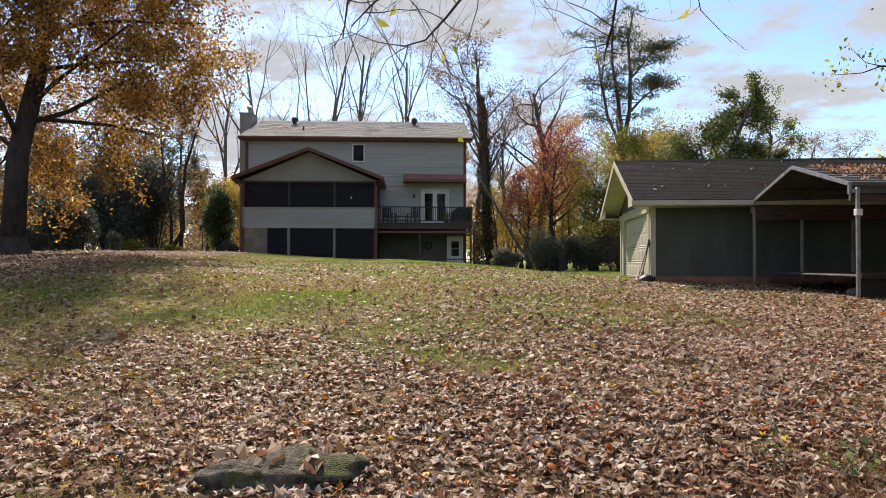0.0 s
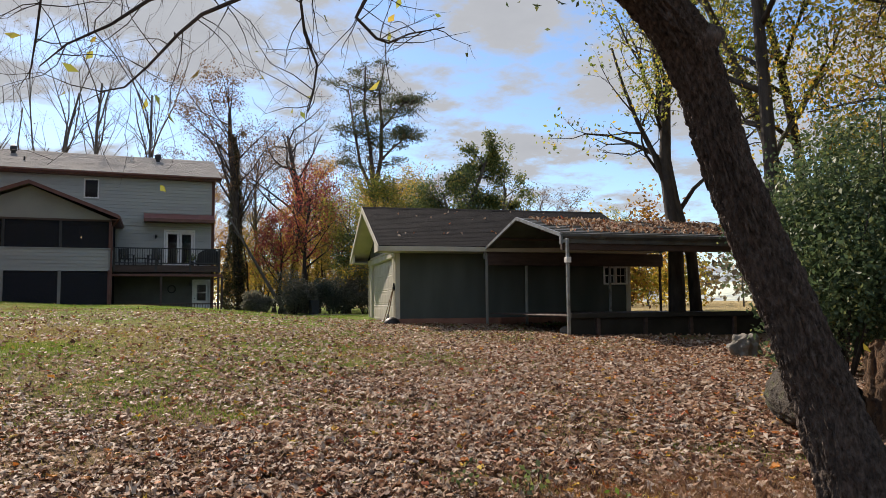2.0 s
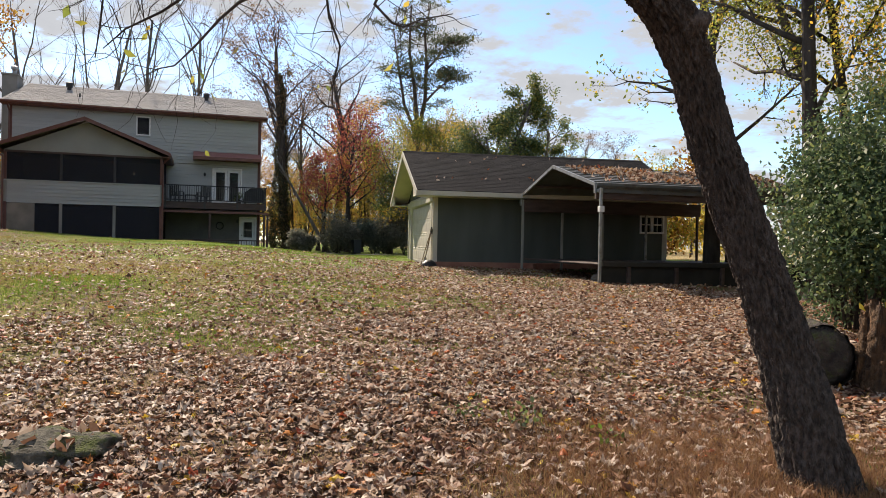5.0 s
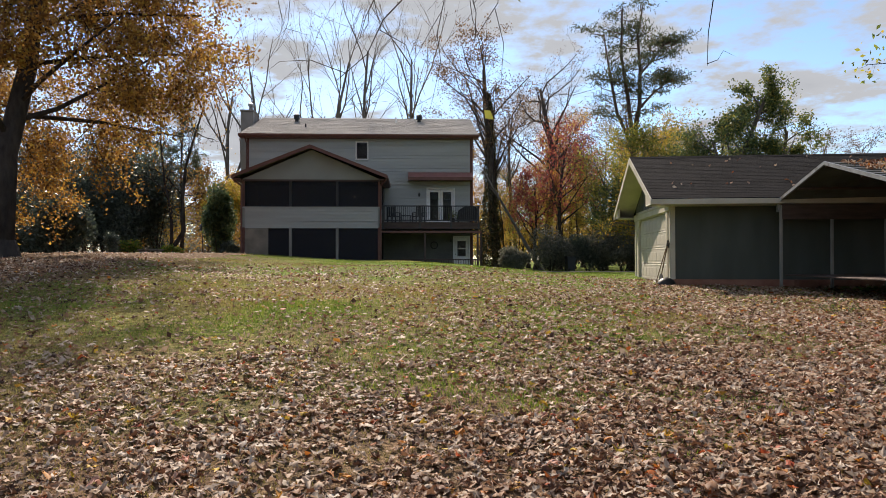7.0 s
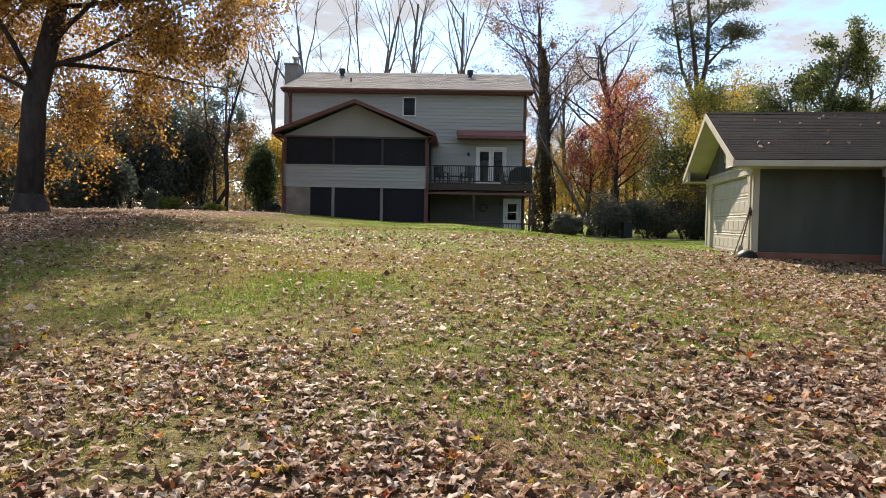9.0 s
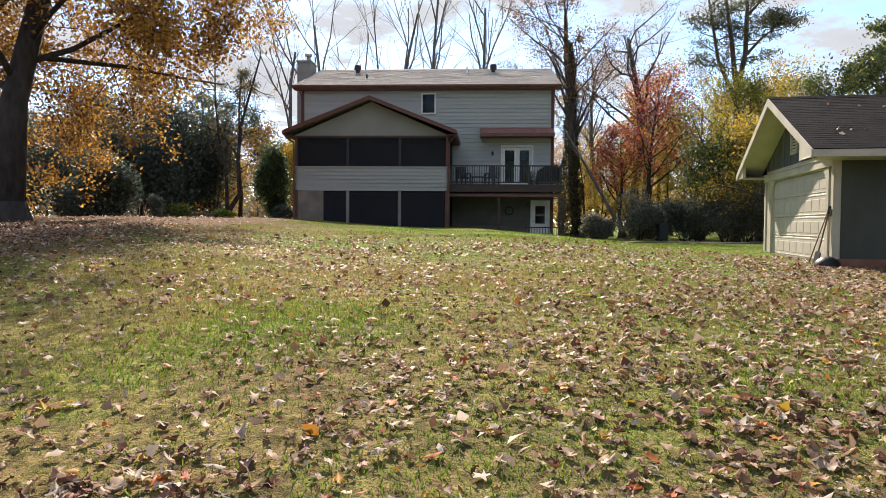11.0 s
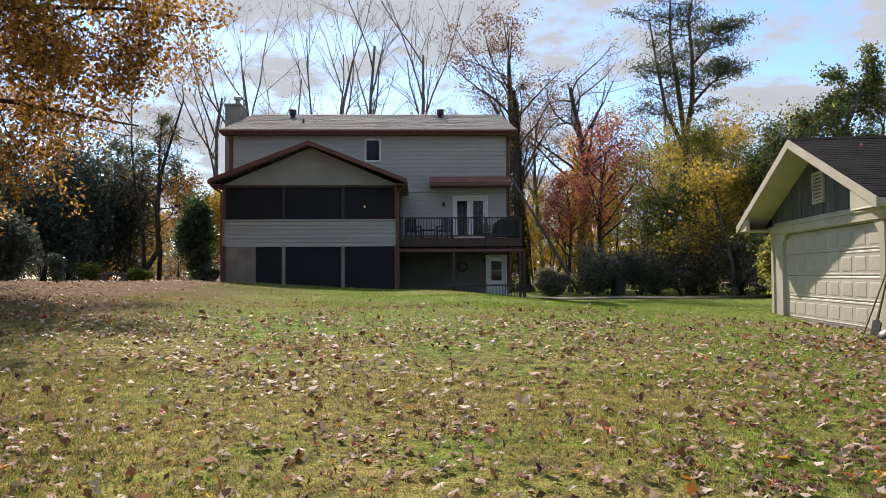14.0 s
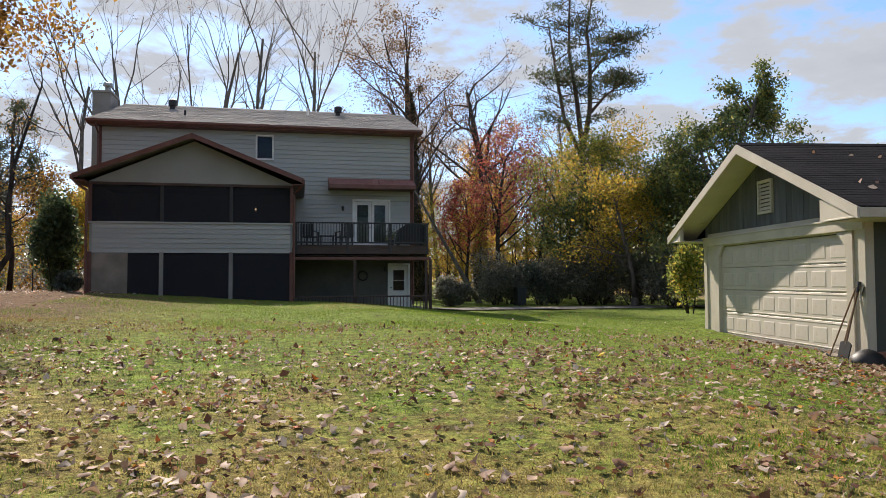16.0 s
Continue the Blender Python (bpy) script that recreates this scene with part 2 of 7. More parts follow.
B_LEAN = surf("flaky_bark", (0.045, 0.036, 0.030), (0.15, 0.12, 0.10), 45, 0.9, 0.9, 120, stretch=(1, 1, 0.4), spec=0.2, dirt=((0.075, 0.08, 0.035), 4, 0.72))
B_GREY = bark("grey_bark", (0.07, 0.06, 0.052), (0.15, 0.13, 0.11), 12, 0.02)
B_PALE = bark("pale_bark", (0.10, 0.09, 0.078), (0.19, 0.17, 0.148), 12, 0.015)
B_SCALY = surf("scaly_pine_bark", (0.085, 0.066, 0.054), (0.22, 0.175, 0.14), 22, 0.9, 0.8, 90, stretch=(1, 1, 0.5), spec=0.15)
B_PINE = bark("pine_bark", (0.06, 0.042, 0.034), (0.15, 0.105, 0.085), 11, 0.07)
B_DARK = bark("dark_bark", (0.038, 0.032, 0.028), (0.085, 0.073, 0.063), 12, 0.02)
L_OAK = leafy("oak_leaf", [(0, (0.11, 0.06, 0.025)), (0.3, (0.26, 0.125, 0.032)), (0.6, (0.38, 0.20, 0.042)), (0.85, (0.47, 0.27, 0.055)), (1, (0.48, 0.36, 0.07))], 0.55)
L_ORANGE = leafy("orange_leaf", [(0, (0.28, 0.15, 0.03)), (0.4, (0.48, 0.22, 0.04)), (0.75, (0.62, 0.34, 0.05)), (1, (0.60, 0.44, 0.07))], 0.65)
L_YEL = leafy("yellow_leaf", [(0, (0.18, 0.18, 0.035)), (0.35, (0.40, 0.33, 0.05)), (0.7, (0.58, 0.42, 0.06)), (1, (0.54, 0.26, 0.05))], 0.65)
L_YG = leafy("yellow_green_leaf", [(0, (0.10, 0.14, 0.035)), (0.4, (0.20, 0.245, 0.05)), (0.75, (0.37, 0.35, 0.065)), (1, (0.55, 0.37, 0.065))], 0.65)
L_RED = leafy("red_leaf", [(0, (0.16, 0.045, 0.04)), (0.5, (0.36, 0.075, 0.07)), (0.85, (0.47, 0.15, 0.09)), (1, (0.42, 0.25, 0.07))], 0.5)
L_GREEN = leafy("green_leaf", [(0, (0.065, 0.095, 0.038)), (0.55, (0.125, 0.175, 0.06)), (0.85, (0.23, 0.25, 0.07)), (1, (0.42, 0.33, 0.06))], 0.5, 0.45, 0.45)
L_DARKG = leafy("evergreen_leaf", [(0, (0.05, 0.07, 0.055)), (0.7, (0.095, 0.125, 0.09)), (1, (0.17, 0.195, 0.14))], 0.3, 0.4, 0.55)
L_SHRUB = leafy("shrub_leaf", [(0, (0.095, 0.105, 0.078)), (0.6, (0.18, 0.185, 0.14)), (1, (0.31, 0.28, 0.21))], 0.45, 0.5, 0.4)
L_HOLLY = leafy("glossy_leaf", [(0, (0.05, 0.085, 0.042)), (0.7, (0.10, 0.15, 0.065)), (1, (0.22, 0.24, 0.085))], 0.42, 0.5, 0.38)
L_PINE = leafy("pine_needles", [(0, (0.045, 0.062, 0.034)), (0.7, (0.09, 0.115, 0.055)), (1, (0.17, 0.14, 0.06))], 0.35, 0.6)
L_IVY = leafy("ivy_leaf", [(0, (0.022, 0.032, 0.014)), (0.5, (0.06, 0.06, 0.025)), (1, (0.17, 0.11, 0.05))], 0.25)
L_BROWN = leafy("dry_leaf", [(0, (0.10, 0.06, 0.035)), (0.6, (0.22, 0.13, 0.07)), (1, (0.34, 0.2, 0.08))], 0.35)
L_WEED = leafy("weed_leaf", [(0, (0.05, 0.10, 0.018)), (0.55, (0.13, 0.22, 0.03)), (0.88, (0.30, 0.32, 0.045)), (1, (0.42, 0.16, 0.05))], 0.45)
L_FALLEN = leafy("fallen_leaf", [(0, (0.055, 0.03, 0.022)), (0.2, (0.16, 0.074, 0.043)), (0.42, (0.31, 0.175, 0.105)), (0.68, (0.45, 0.32, 0.225)), (0.945, (0.56, 0.47, 0.385)), (0.96, (0.38, 0.07, 0.03)), (0.985, (0.48, 0.19, 0.04)), (1, (0.58, 0.41, 0.05))], 0.28, 0.6, 0.18)
L_GRASS = leafy("grass_blade", [(0, (0.07, 0.15, 0.012)), (0.6, (0.17, 0.26, 0.03)), (1, (0.32, 0.36, 0.06))], 0.4)
L_HAY = leafy("hay_blade", [(0, (0.19, 0.16, 0.045)), (0.6, (0.36, 0.30, 0.085)), (1, (0.48, 0.39, 0.15))], 0.35)
L_STRAW = leafy("dry_grass", [(0, (0.17, 0.08, 0.04)), (0.6, (0.30, 0.16, 0.08)), (1, (0.36, 0.24, 0.12))], 0.3)


def glassy(name, c, alpha=None):
    m = bpy.data.materials.new(name)
    m.use_nodes = True
    n, l = m.node_tree.nodes, m.node_tree.links
    p = n["Principled BSDF"]
    p.inputs["Base Color"].default_value = (*c, 1)
    if alpha is None:
        p.inputs["Roughness"].default_value, p.inputs["Transmission Weight"].default_value = 0.03, 1.0
        p.inputs["IOR"].default_value = 1.2
    else:
        p.inputs["Roughness"].default_value, p.inputs["Specular IOR Level"].default_value = 0.9, 0.0
        t, mix = n.new("ShaderNodeBsdfTransparent"), n.new("ShaderNodeMixShader")
        mix.inputs[0].default_value = alpha
        l.new(t.outputs[0], mix.inputs[1])
        l.new(p.outputs[0], mix.inputs[2])
        l.new(mix.outputs[0], n["Material Output"].inputs[0])
    return m


M_GLASS = glassy("window_glass", (0.9, 0.95, 0.95))
M_STUMPTOP = surf("weathered_stump", (0.06, 0.054, 0.042), (0.21, 0.19, 0.15), 16, 0.95, 0.9, 80, spec=0.1, dirt=((0.085, 0.10, 0.03), 6, 0.5))
# near-black for the rail plank and for the shade put under the platform
M_PLANKSHADE = surf("plank_and_floor_shade", (0.032, 0.030, 0.026), (0.046, 0.044, 0.038), 2, 0.9, 0.1, 80, vary=0.05, spec=0.05)
M_SCREEN = glassy("insect_screen", (0.035, 0.036, 0.042), 0.72)


def glow(name, c, k):
    m = bpy.data.materials.new(name)
    m.use_nodes = True
    p = m.node_tree.nodes["Principled BSDF"]
    p.inputs["Base Color"].default_value = (*c, 1)
    p.inputs["Emission Color"].default_value, p.inputs["Emission Strength"].default_value = (*c, 1), k
    return m


M_BULB = glow("warm_bulb", (1.0, 0.75, 0.45), 3.0)


def ground_material():
    m = bpy.data.materials.new("lawn_ground")
    m.use_nodes = True
    n, l = m.node_tree.nodes, m.node_tree.links
    p = n["Principled BSDF"]
    tc = n.new("ShaderNodeTexCoord")

    def nz(scale, detail=5, rough=0.6):
        t = n.new("ShaderNodeTexNoise")
        t.inputs["Scale"].default_value, t.inputs["Detail"].default_value, t.inputs["Roughness"].default_value = scale, detail, rough
        l.new(tc.outputs["Object"], t.inputs[0])
        return t

    def ramp(src, a, b, ca, cb):
        r = n.new("ShaderNodeValToRGB")
        r.color_ramp.elements[0].position, r.color_ramp.elements[1].position = a, b
        r.color_ramp.elements[0].color, r.color_ramp.elements[1].color = (*ca, 1), (*cb, 1)
        l.new(src, r.inputs[0])
        return r.outputs[0]

    def mix(f, a, b):
        x = n.new("ShaderNodeMix")
        x.data_type = "RGBA"
        l.new(f, x.inputs[0])
        l.new(a, x.inputs[6])
        l.new(b, x.inputs[7])
        return x.outputs[2]

    def math_(op, a, b):
        x = n.new("ShaderNodeMath")
        x.operation = op
        x.use_clamp = op == "MULTIPLY_ADD"
        for k, v in ((0, a), (1, b)):
            if isinstance(v, (int, float)):
                x.inputs[k].default_value = v
            else:
                l.new(v, x.inputs[k])
        return x.outputs[0]

    sep = n.new("ShaderNodeSeparateXYZ")
    l.new(tc.outputs["Object"], sep.inputs[0])
    fine = nz(38, 4, 0.7)
    grass = ramp(fine.outputs[0], 0.3, 0.7, (0.085, 0.15, 0.018), (0.27, 0.37, 0.05))
    straw = ramp(nz(55, 4, 0.75).outputs[0], 0.3, 0.72, (0.18, 0.155, 0.045), (0.45, 0.375, 0.11))
    litter = ramp(nz(22, 6, 0.8).outputs[0], 0.32, 0.7, (0.10, 0.06, 0.04), (0.34, 0.22, 0.13))
    field = ramp(nz(0.4, 5, 0.7).outputs[0], 0.3, 0.7, (0.34, 0.25, 0.11), (0.46, 0.36, 0.17))
    tuft = ramp(nz(7, 6, 0.75).outputs[0], 0.40, 0.62, (0.42, 0.42, 0.42), (1.3, 1.3, 1.3))
    gp = math_("ADD", nz(0.45, 7, 0.8).outputs[0], math_("MULTIPLY", sep.outputs[0], 0.012))
    rise_ = n.new("ShaderNodeMapRange")
    rise_.inputs[1].default_value, rise_.inputs[2].default_value, rise_.inputs[3].default_value, rise_.inputs[4].default_value = -26, -16, 0.0, 0.3
    l.new(sep.outputs[1], rise_.inputs[0])
    gp = math_("ADD", gp, rise_.outputs[0])
    green_patch = ramp(gp, 0.44, 0.60, (0, 0, 0), (1, 1, 1))
    lawn_c = mix(green_patch, straw, grass)
    # leaf litter lies thick at the low, wooded end and by the shed
    a = math_("MULTIPLY", sep.outputs[0], 0.055)
    b = math_("MULTIPLY", sep.outputs[1], -0.085)
    s = math_("ADD", math_("ADD", a, b), -2.85)
    s = math_("ADD", s, math_("MULTIPLY", nz(0.5, 6, 0.7).outputs[0], 1.3))
    lit = ramp(s, 0.35, 0.95, (0, 0, 0), (1, 1, 1))
    # bare, dry strip under the trees at the west side
    w = math_("ADD", math_("MULTIPLY", sep.outputs[0], -0.16), math_("MULTIPLY", sep.outputs[1], 0.02))
    w = math_("ADD", w, math_("ADD", math_("MULTIPLY", nz(0.6, 5, 0.7).outputs[0], 0.8), -0.52))
    west = ramp(w, 0.2, 0.7, (0, 0, 0), (1, 1, 1))
    duff = ramp(nz(30, 5, 0.75).outputs[0], 0.3, 0.7, (0.10, 0.06, 0.033), (0.27, 0.165, 0.085))
    speck = ramp(nz(4.5, 7, 0.8).outputs[0], 0.5, 0.6, (0, 0, 0), (0.55, 0.55, 0.55))
    c = mix(west, mix(speck, lawn_c, duff), duff)
    c = mix(lit, c, litter)
    e = ramp(math_("MULTIPLY", sep.outputs[0], 0.02), 0.5, 0.62, (0, 0, 0), (1, 1, 1))
    c = mix(e, c, field)
    tm = n.new("ShaderNodeMix")
    tm.data_type, tm.blend_type = "RGBA", "MULTIPLY"
    tm.inputs[0].default_value = 1.0
    l.new(c, tm.inputs[6])
    l.new(tuft, tm.inputs[7])
    l.new(tm.outputs[2], p.inputs["Base Color"])
    p.inputs["Roughness"].default_value, p.inputs["Specular IOR Level"].default_value = 0.95, 0.1
    bp = n.new("ShaderNodeBump")
    bp.inputs["Strength"].default_value, bp.inputs["Distance"].default_value = 0.9, 0.05
    l.new(math_("ADD", fine.outputs[0], nz(9, 5, 0.7).outputs[0]), bp.inputs["Height"])
    l.new(bp.outputs[0], p.inputs["Normal"])
    return m


# ---- mesh helpers ----
class Shape:
    """Collects faces of one mesh."""

    def __init__(self):
        self.v, self.f = [], []

    def add(self, verts, faces):
        k = len(self.v)
        self.v += [tuple(p) for p in verts]
        self.f += [tuple(i + k for i in q) for q in faces]
        return self

    def box(self, x0, y0, z0, x1, y1, z1):
        v = [(x, y, z) for z in (z0, z1) for y in (y0, y1) for x in (x0, x1)]
        return self.add(v, [(0, 2, 3, 1), (4, 5, 7, 6), (0, 1, 5, 4), (2, 6, 7, 3), (0, 4, 6, 2), (1, 3, 7, 5)])

    def beam(self, x0, y0, z0, x1, y1, z1, c=0.006):
        """A box with its edges taken off."""
        lo, hi = (min(x0, x1), min(y0, y1), min(z0, z1)), (max(x0, x1), max(y0, y1), max(z0, z1))
        c = min(c, *[(hi[k] - lo[k]) / 3 for k in range(3)])
        v, idx = [], {}
        for sx in (0, 1):
            for sy in (0, 1):
                for sz in (0, 1):
                    s = (sx, sy, sz)
                    for ax in range(3):
                        p = [(hi[k] if s[k] else lo[k]) + (0 if k == ax else (-c if s[k] else c)) for k in range(3)]
                        idx[s, ax] = len(v)
                        v.append(p)
        f = []
        for ax in range(3):
            o = [k for k in range(3) if k != ax]
            for sd in (0, 1):
                ring = []
                for a, b in ((0, 0), (1, 0), (1, 1), (0, 1)):
                    s = [0, 0, 0]
                    s[ax], s[o[0]], s[o[1]] = sd, a, b
                    ring.append(idx[tuple(s), ax])
                f.append(tuple(ring))
        for ax in range(3):
            o = [k for k in range(3) if k != ax]
            for a in (0, 1):
                for b in (0, 1):
                    s0, s1 = [0, 0, 0], [0, 0, 0]
                    s0[o[0]] = s1[o[0]] = a
                    s0[o[1]] = s1[o[1]] = b
                    s1[ax] = 1
                    s0, s1 = tuple(s0), tuple(s1)
                    f.append((idx[s0, o[0]], idx[s1, o[0]], idx[s1, o[1]], idx[s0, o[1]]))
        for s in [(a, b, d) for a in (0, 1) for b in (0, 1) for d in (0, 1)]:
            f.append((idx[s, 0], idx[s, 1], idx[s, 2]))
        return self.add(v, f)

    def tube(self, pts, radii, sides=8, cap=True):
        pts = [Vector(p) for p in pts]
        ring = []
        ref = Vector((0.31, 0.74, 0.59)).normalized()
        for i, p in enumerate(pts):
            d = (pts[min(i + 1, len(pts) - 1)] - pts[max(i - 1, 0)]).normalized()
            a = d.cross(ref)
            if a.length < 0.05:
                a = d.cross(Vector((1, 0, 0)))
            a.normalize()
            b = d.cross(a)
            ring.append([p + (a * math.cos(2 * math.pi * k / sides) + b * math.sin(2 * math.pi * k / sides)) * radii[i] for k in range(sides)])
        f = [(i * sides + k, i * sides + (k + 1) % sides, (i + 1) * sides + (k + 1) % sides, (i + 1) * sides + k) for i in range(len(pts) - 1) for k in range(sides)]
        if cap:
            f += [tuple(range(sides))[::-1], tuple((len(pts) - 1) * sides + k for k in range(sides))]
        return self.add([p for r in ring for p in r], f)

    def prism(self, outline, axis, a, b):
        """An outline in the two other axes, drawn from a to b along axis."""
        def put(u, w, t):
            p = [u, w]
            p.insert(axis, t)
            return p
        k = len(outline)
        v = [put(u, w, a) for u, w in outline] + [put(u, w, b) for u, w in outline]
        return self.add(v, [tuple(range(k))[::-1], tuple(range(k, 2 * k))] + [(i, (i + 1) % k, k + (i + 1) % k, k + i) for i in range(k)])

    def mesh(self, name, mat, smooth_=False):
        me = bpy.data.meshes.new(name)
        me.from_pydata(self.v, [], self.f)
        me.materials.append(mat)
        bm = bmesh.new()
        bm.from_mesh(me)
        bmesh.ops.recalc_face_normals(bm, faces=bm.faces)
        bm.to_mesh(me)
        bm.free()
        if smooth_:
            me.polygons.foreach_set("use_smooth", [True] * len(me.polygons))
        return me


def part(name, shape, mat, parent, label="", smooth_=False):
    ob = new(name, shape.mesh(name, mat, smooth_) if isinstance(shape, Shape) else shape)
    ob.parent = parent
    return tagged(ob, label) if label else ob


def thing(name, label, category, m=None, group="", kind=""):
    ob = new(name)
    ob.matrix_world = m or Matrix()
    return tagged(ob, label, category, group, kind)


def solo(name, shape, mat, label, category, m=None, group="", kind="", smooth_=False):
    ob = new(name, shape.mesh(name, mat, smooth_) if isinstance(shape, Shape) else shape)
    ob.matrix_world = m or Matrix()
    return tagged(ob, label, category, group, kind)


def raw_mesh(name, verts, faces, mat, smooth_=False):
    me = bpy.data.meshes.new(name)
    verts, faces = np.asarray(verts, np.float32), np.asarray(faces, np.int32)
    k = faces.shape[1]
    me.vertices.add(len(verts))
    me.vertices.foreach_set("co", verts.ravel())
    me.loops.add(faces.size)
    me.loops.foreach_set("vertex_index", faces.ravel())
    me.polygons.add(len(faces))
    me.polygons.foreach_set("loop_start", np.arange(len(faces), dtype=np.int32) * k)
    me.polygons.foreach_set("loop_total", np.full(len(faces), k, np.int32))
    if smooth_:
        me.polygons.foreach_set("use_smooth", np.ones(len(faces), bool))
    me.materials.append(mat)
    me.update()
    return me


def holed(shape, x0, x1, z0, z1, y0, y1, holes):
    """A wall in x and z with openings (x0, z0, x1, z1) right through it, in one piece."""
    gx_ = sorted({x0, x1, *[h[0] for h in holes], *[h[2] for h in holes]})
    gz_ = sorted({z0, z1, *[h[1] for h in holes], *[h[3] for h in holes]})
    full = {(i, k) for i in range(len(gx_) - 1) for k in range(len(gz_) - 1)
            if not any(h[0] <= gx_[i] and gx_[i + 1] <= h[2] and h[1] <= gz_[k] and gz_[k + 1] <= h[3] for h in holes)}
    nz_ = len(gz_)
    verts = [(x, y, z) for y in (y0, y1) for x in gx_ for z in gz_]
    far_ = len(gx_) * nz_
    faces = []
    for i, k in full:
        a, b, c, d = i * nz_ + k, (i + 1) * nz_ + k, (i + 1) * nz_ + k + 1, i * nz_ + k + 1
        faces += [(a, b, c, d), (a + far_, d + far_, c + far_, b + far_)]
        for (di, dk), (p, q) in (((0, -1), (a, b)), ((1, 0), (b, c)), ((0, 1), (c, d)), ((-1, 0), (d, a))):
            if (i + di, k + dk) not in full:
                faces.append((q, p, p + far_, q + far_))
    return shape.add(verts, faces)


# ---- leaves and trees ----
def leaf_cloud(points, size, rng, spread=0.0, droop=0.2, ratio=0.55):
    """One bent four-cornered leaf at every point."""
    pts = np.asarray(points, float)
    k = len(pts)
    pts = pts + rng.normal(0, 1, (k, 3)) * spread
    d = rng.normal(0, 1, (k, 3))
    d[:, 2] -= droop
    d /= np.linalg.norm(d, axis=1)[:, None]
    s = np.cross(d, rng.normal(0, 1, (k, 3)))
    s /= np.linalg.norm(s, axis=1)[:, None]
    nrm = np.cross(d, s)
    L = size * rng.uniform(0.6, 1.3, (k, 1))
    v = np.stack([pts - d * L * 0.5, pts + s * L * ratio * 0.5 + nrm * L * 0.12, pts + d * L * 0.5, pts - s * L * ratio * 0.5 + nrm * L * 0.12], 1).reshape(-1, 3)
    f = np.arange(4 * k).reshape(k, 4)
    return v, f


def grow(rng, shape, start, d, length, r, level, spec, tips):
    """A limb that bends on its way and carries smaller ones."""
    segs = max(3, int(5 - level))
    pts, radii = [Vector(start)], [r]
    d = Vector(d).normalized()
    for i in range(segs):
        w = spec["wild"] * (1 + 0.4 * level)
        d = (d + Vector(rng.normal(0, w, 3)) + Vector((0, 0, spec["up"]))).normalized()
        pts.append(pts[-1] + d * (length / segs))
        radii.append(r * (1 - (1 - spec["taper"]) * (i + 1) / segs))
    shape.tube(pts, radii, 7 if level == 0 else 5 if level == 1 else 3, cap=level < 2)
    if level >= spec["levels"]:
        for p in pts[1:]:
            tips.append(p)
        return
    if level >= spec["levels"] - 1:
        tips.append(pts[-1])
    count = spec["kids"][level]
    for c in range(count):
        f = spec["bare"] + (1 - spec["bare"]) * (c + rng.uniform(0.2, 0.8)) / count if level == 0 else rng.uniform(0.25, 1.0)
        i = min(int(f * segs), segs - 1)
        p = pts[i].lerp(pts[i + 1], f * segs - i)
        dd = (pts[i + 1] - pts[i]).normalized()
        side = dd.cross(Vector(rng.normal(0, 1, 3)))
        side.normalize()
        a = radians(rng.uniform(*spec["fork"]))
        nd = dd * math.cos(a) + side * math.sin(a)
        ln = length * spec["short"] * (1.15 - spec.get("cone", 0.55) * f if level == 0 else 1.0) * rng.uniform(0.7, 1.2)
        grow(rng, shape, p, nd, ln, max(radii[i] * spec["thin"], spec.get("least", 0.006)), level + 1, spec, tips)


BASE = dict(wild=0.10, up=0.05, taper=0.3, levels=3, kids=[9, 5, 4, 3], bare=0.3, fork=(30, 65), short=0.45, thin=0.5)


def tree(name, label, category, seed, height, r, spec, bark_m, leaf_m=None, leaves=0, leaf=0.12, spread=0.25, at=(0, 0, 0), lean=(0, 0, 1), group="", droop=0.2, clump=1.3):
    rng = np.random.default_rng(seed)
    sp = dict(BASE)
    sp.update(spec)
    wood, tips = Shape(), []
    wood.tube([(0, 0, -0.4), (0, 0, 0.0), Vector(lean).normalized() * 0.4 * r / 0.3], [r * 1.7, r * 1.45, r * 1.02], 9, cap=False)
    grow(rng, wood, Vector(lean).normalized() * 0.25, lean, height * sp.get("stem", 0.8), r, 0, sp, tips)
    root = thing(name, label, category, Matrix.Translation(at), group)
    part("trunk", raw_mesh_poly(wood, "trunk", bark_m), bark_m, root)
    if leaves:
        tp = np.array(tips)
        wt = rng.exponential(1.0, len(tp)) ** clump
        pick = rng.choice(len(tp), leaves, p=wt / wt.sum())
        v, f = leaf_cloud(tp[pick], leaf, rng, spread * 0.75, droop)
        part("crown", raw_mesh("crown", v, f, leaf_m), leaf_m, root)
    return root


def raw_mesh_poly(shape, name, mat):
    me = bpy.data.meshes.new(name)
    me.from_pydata(shape.v, [], shape.f)
    me.polygons.foreach_set("use_smooth", np.ones(len(me.polygons), bool))
    me.materials.append(mat)
    return me


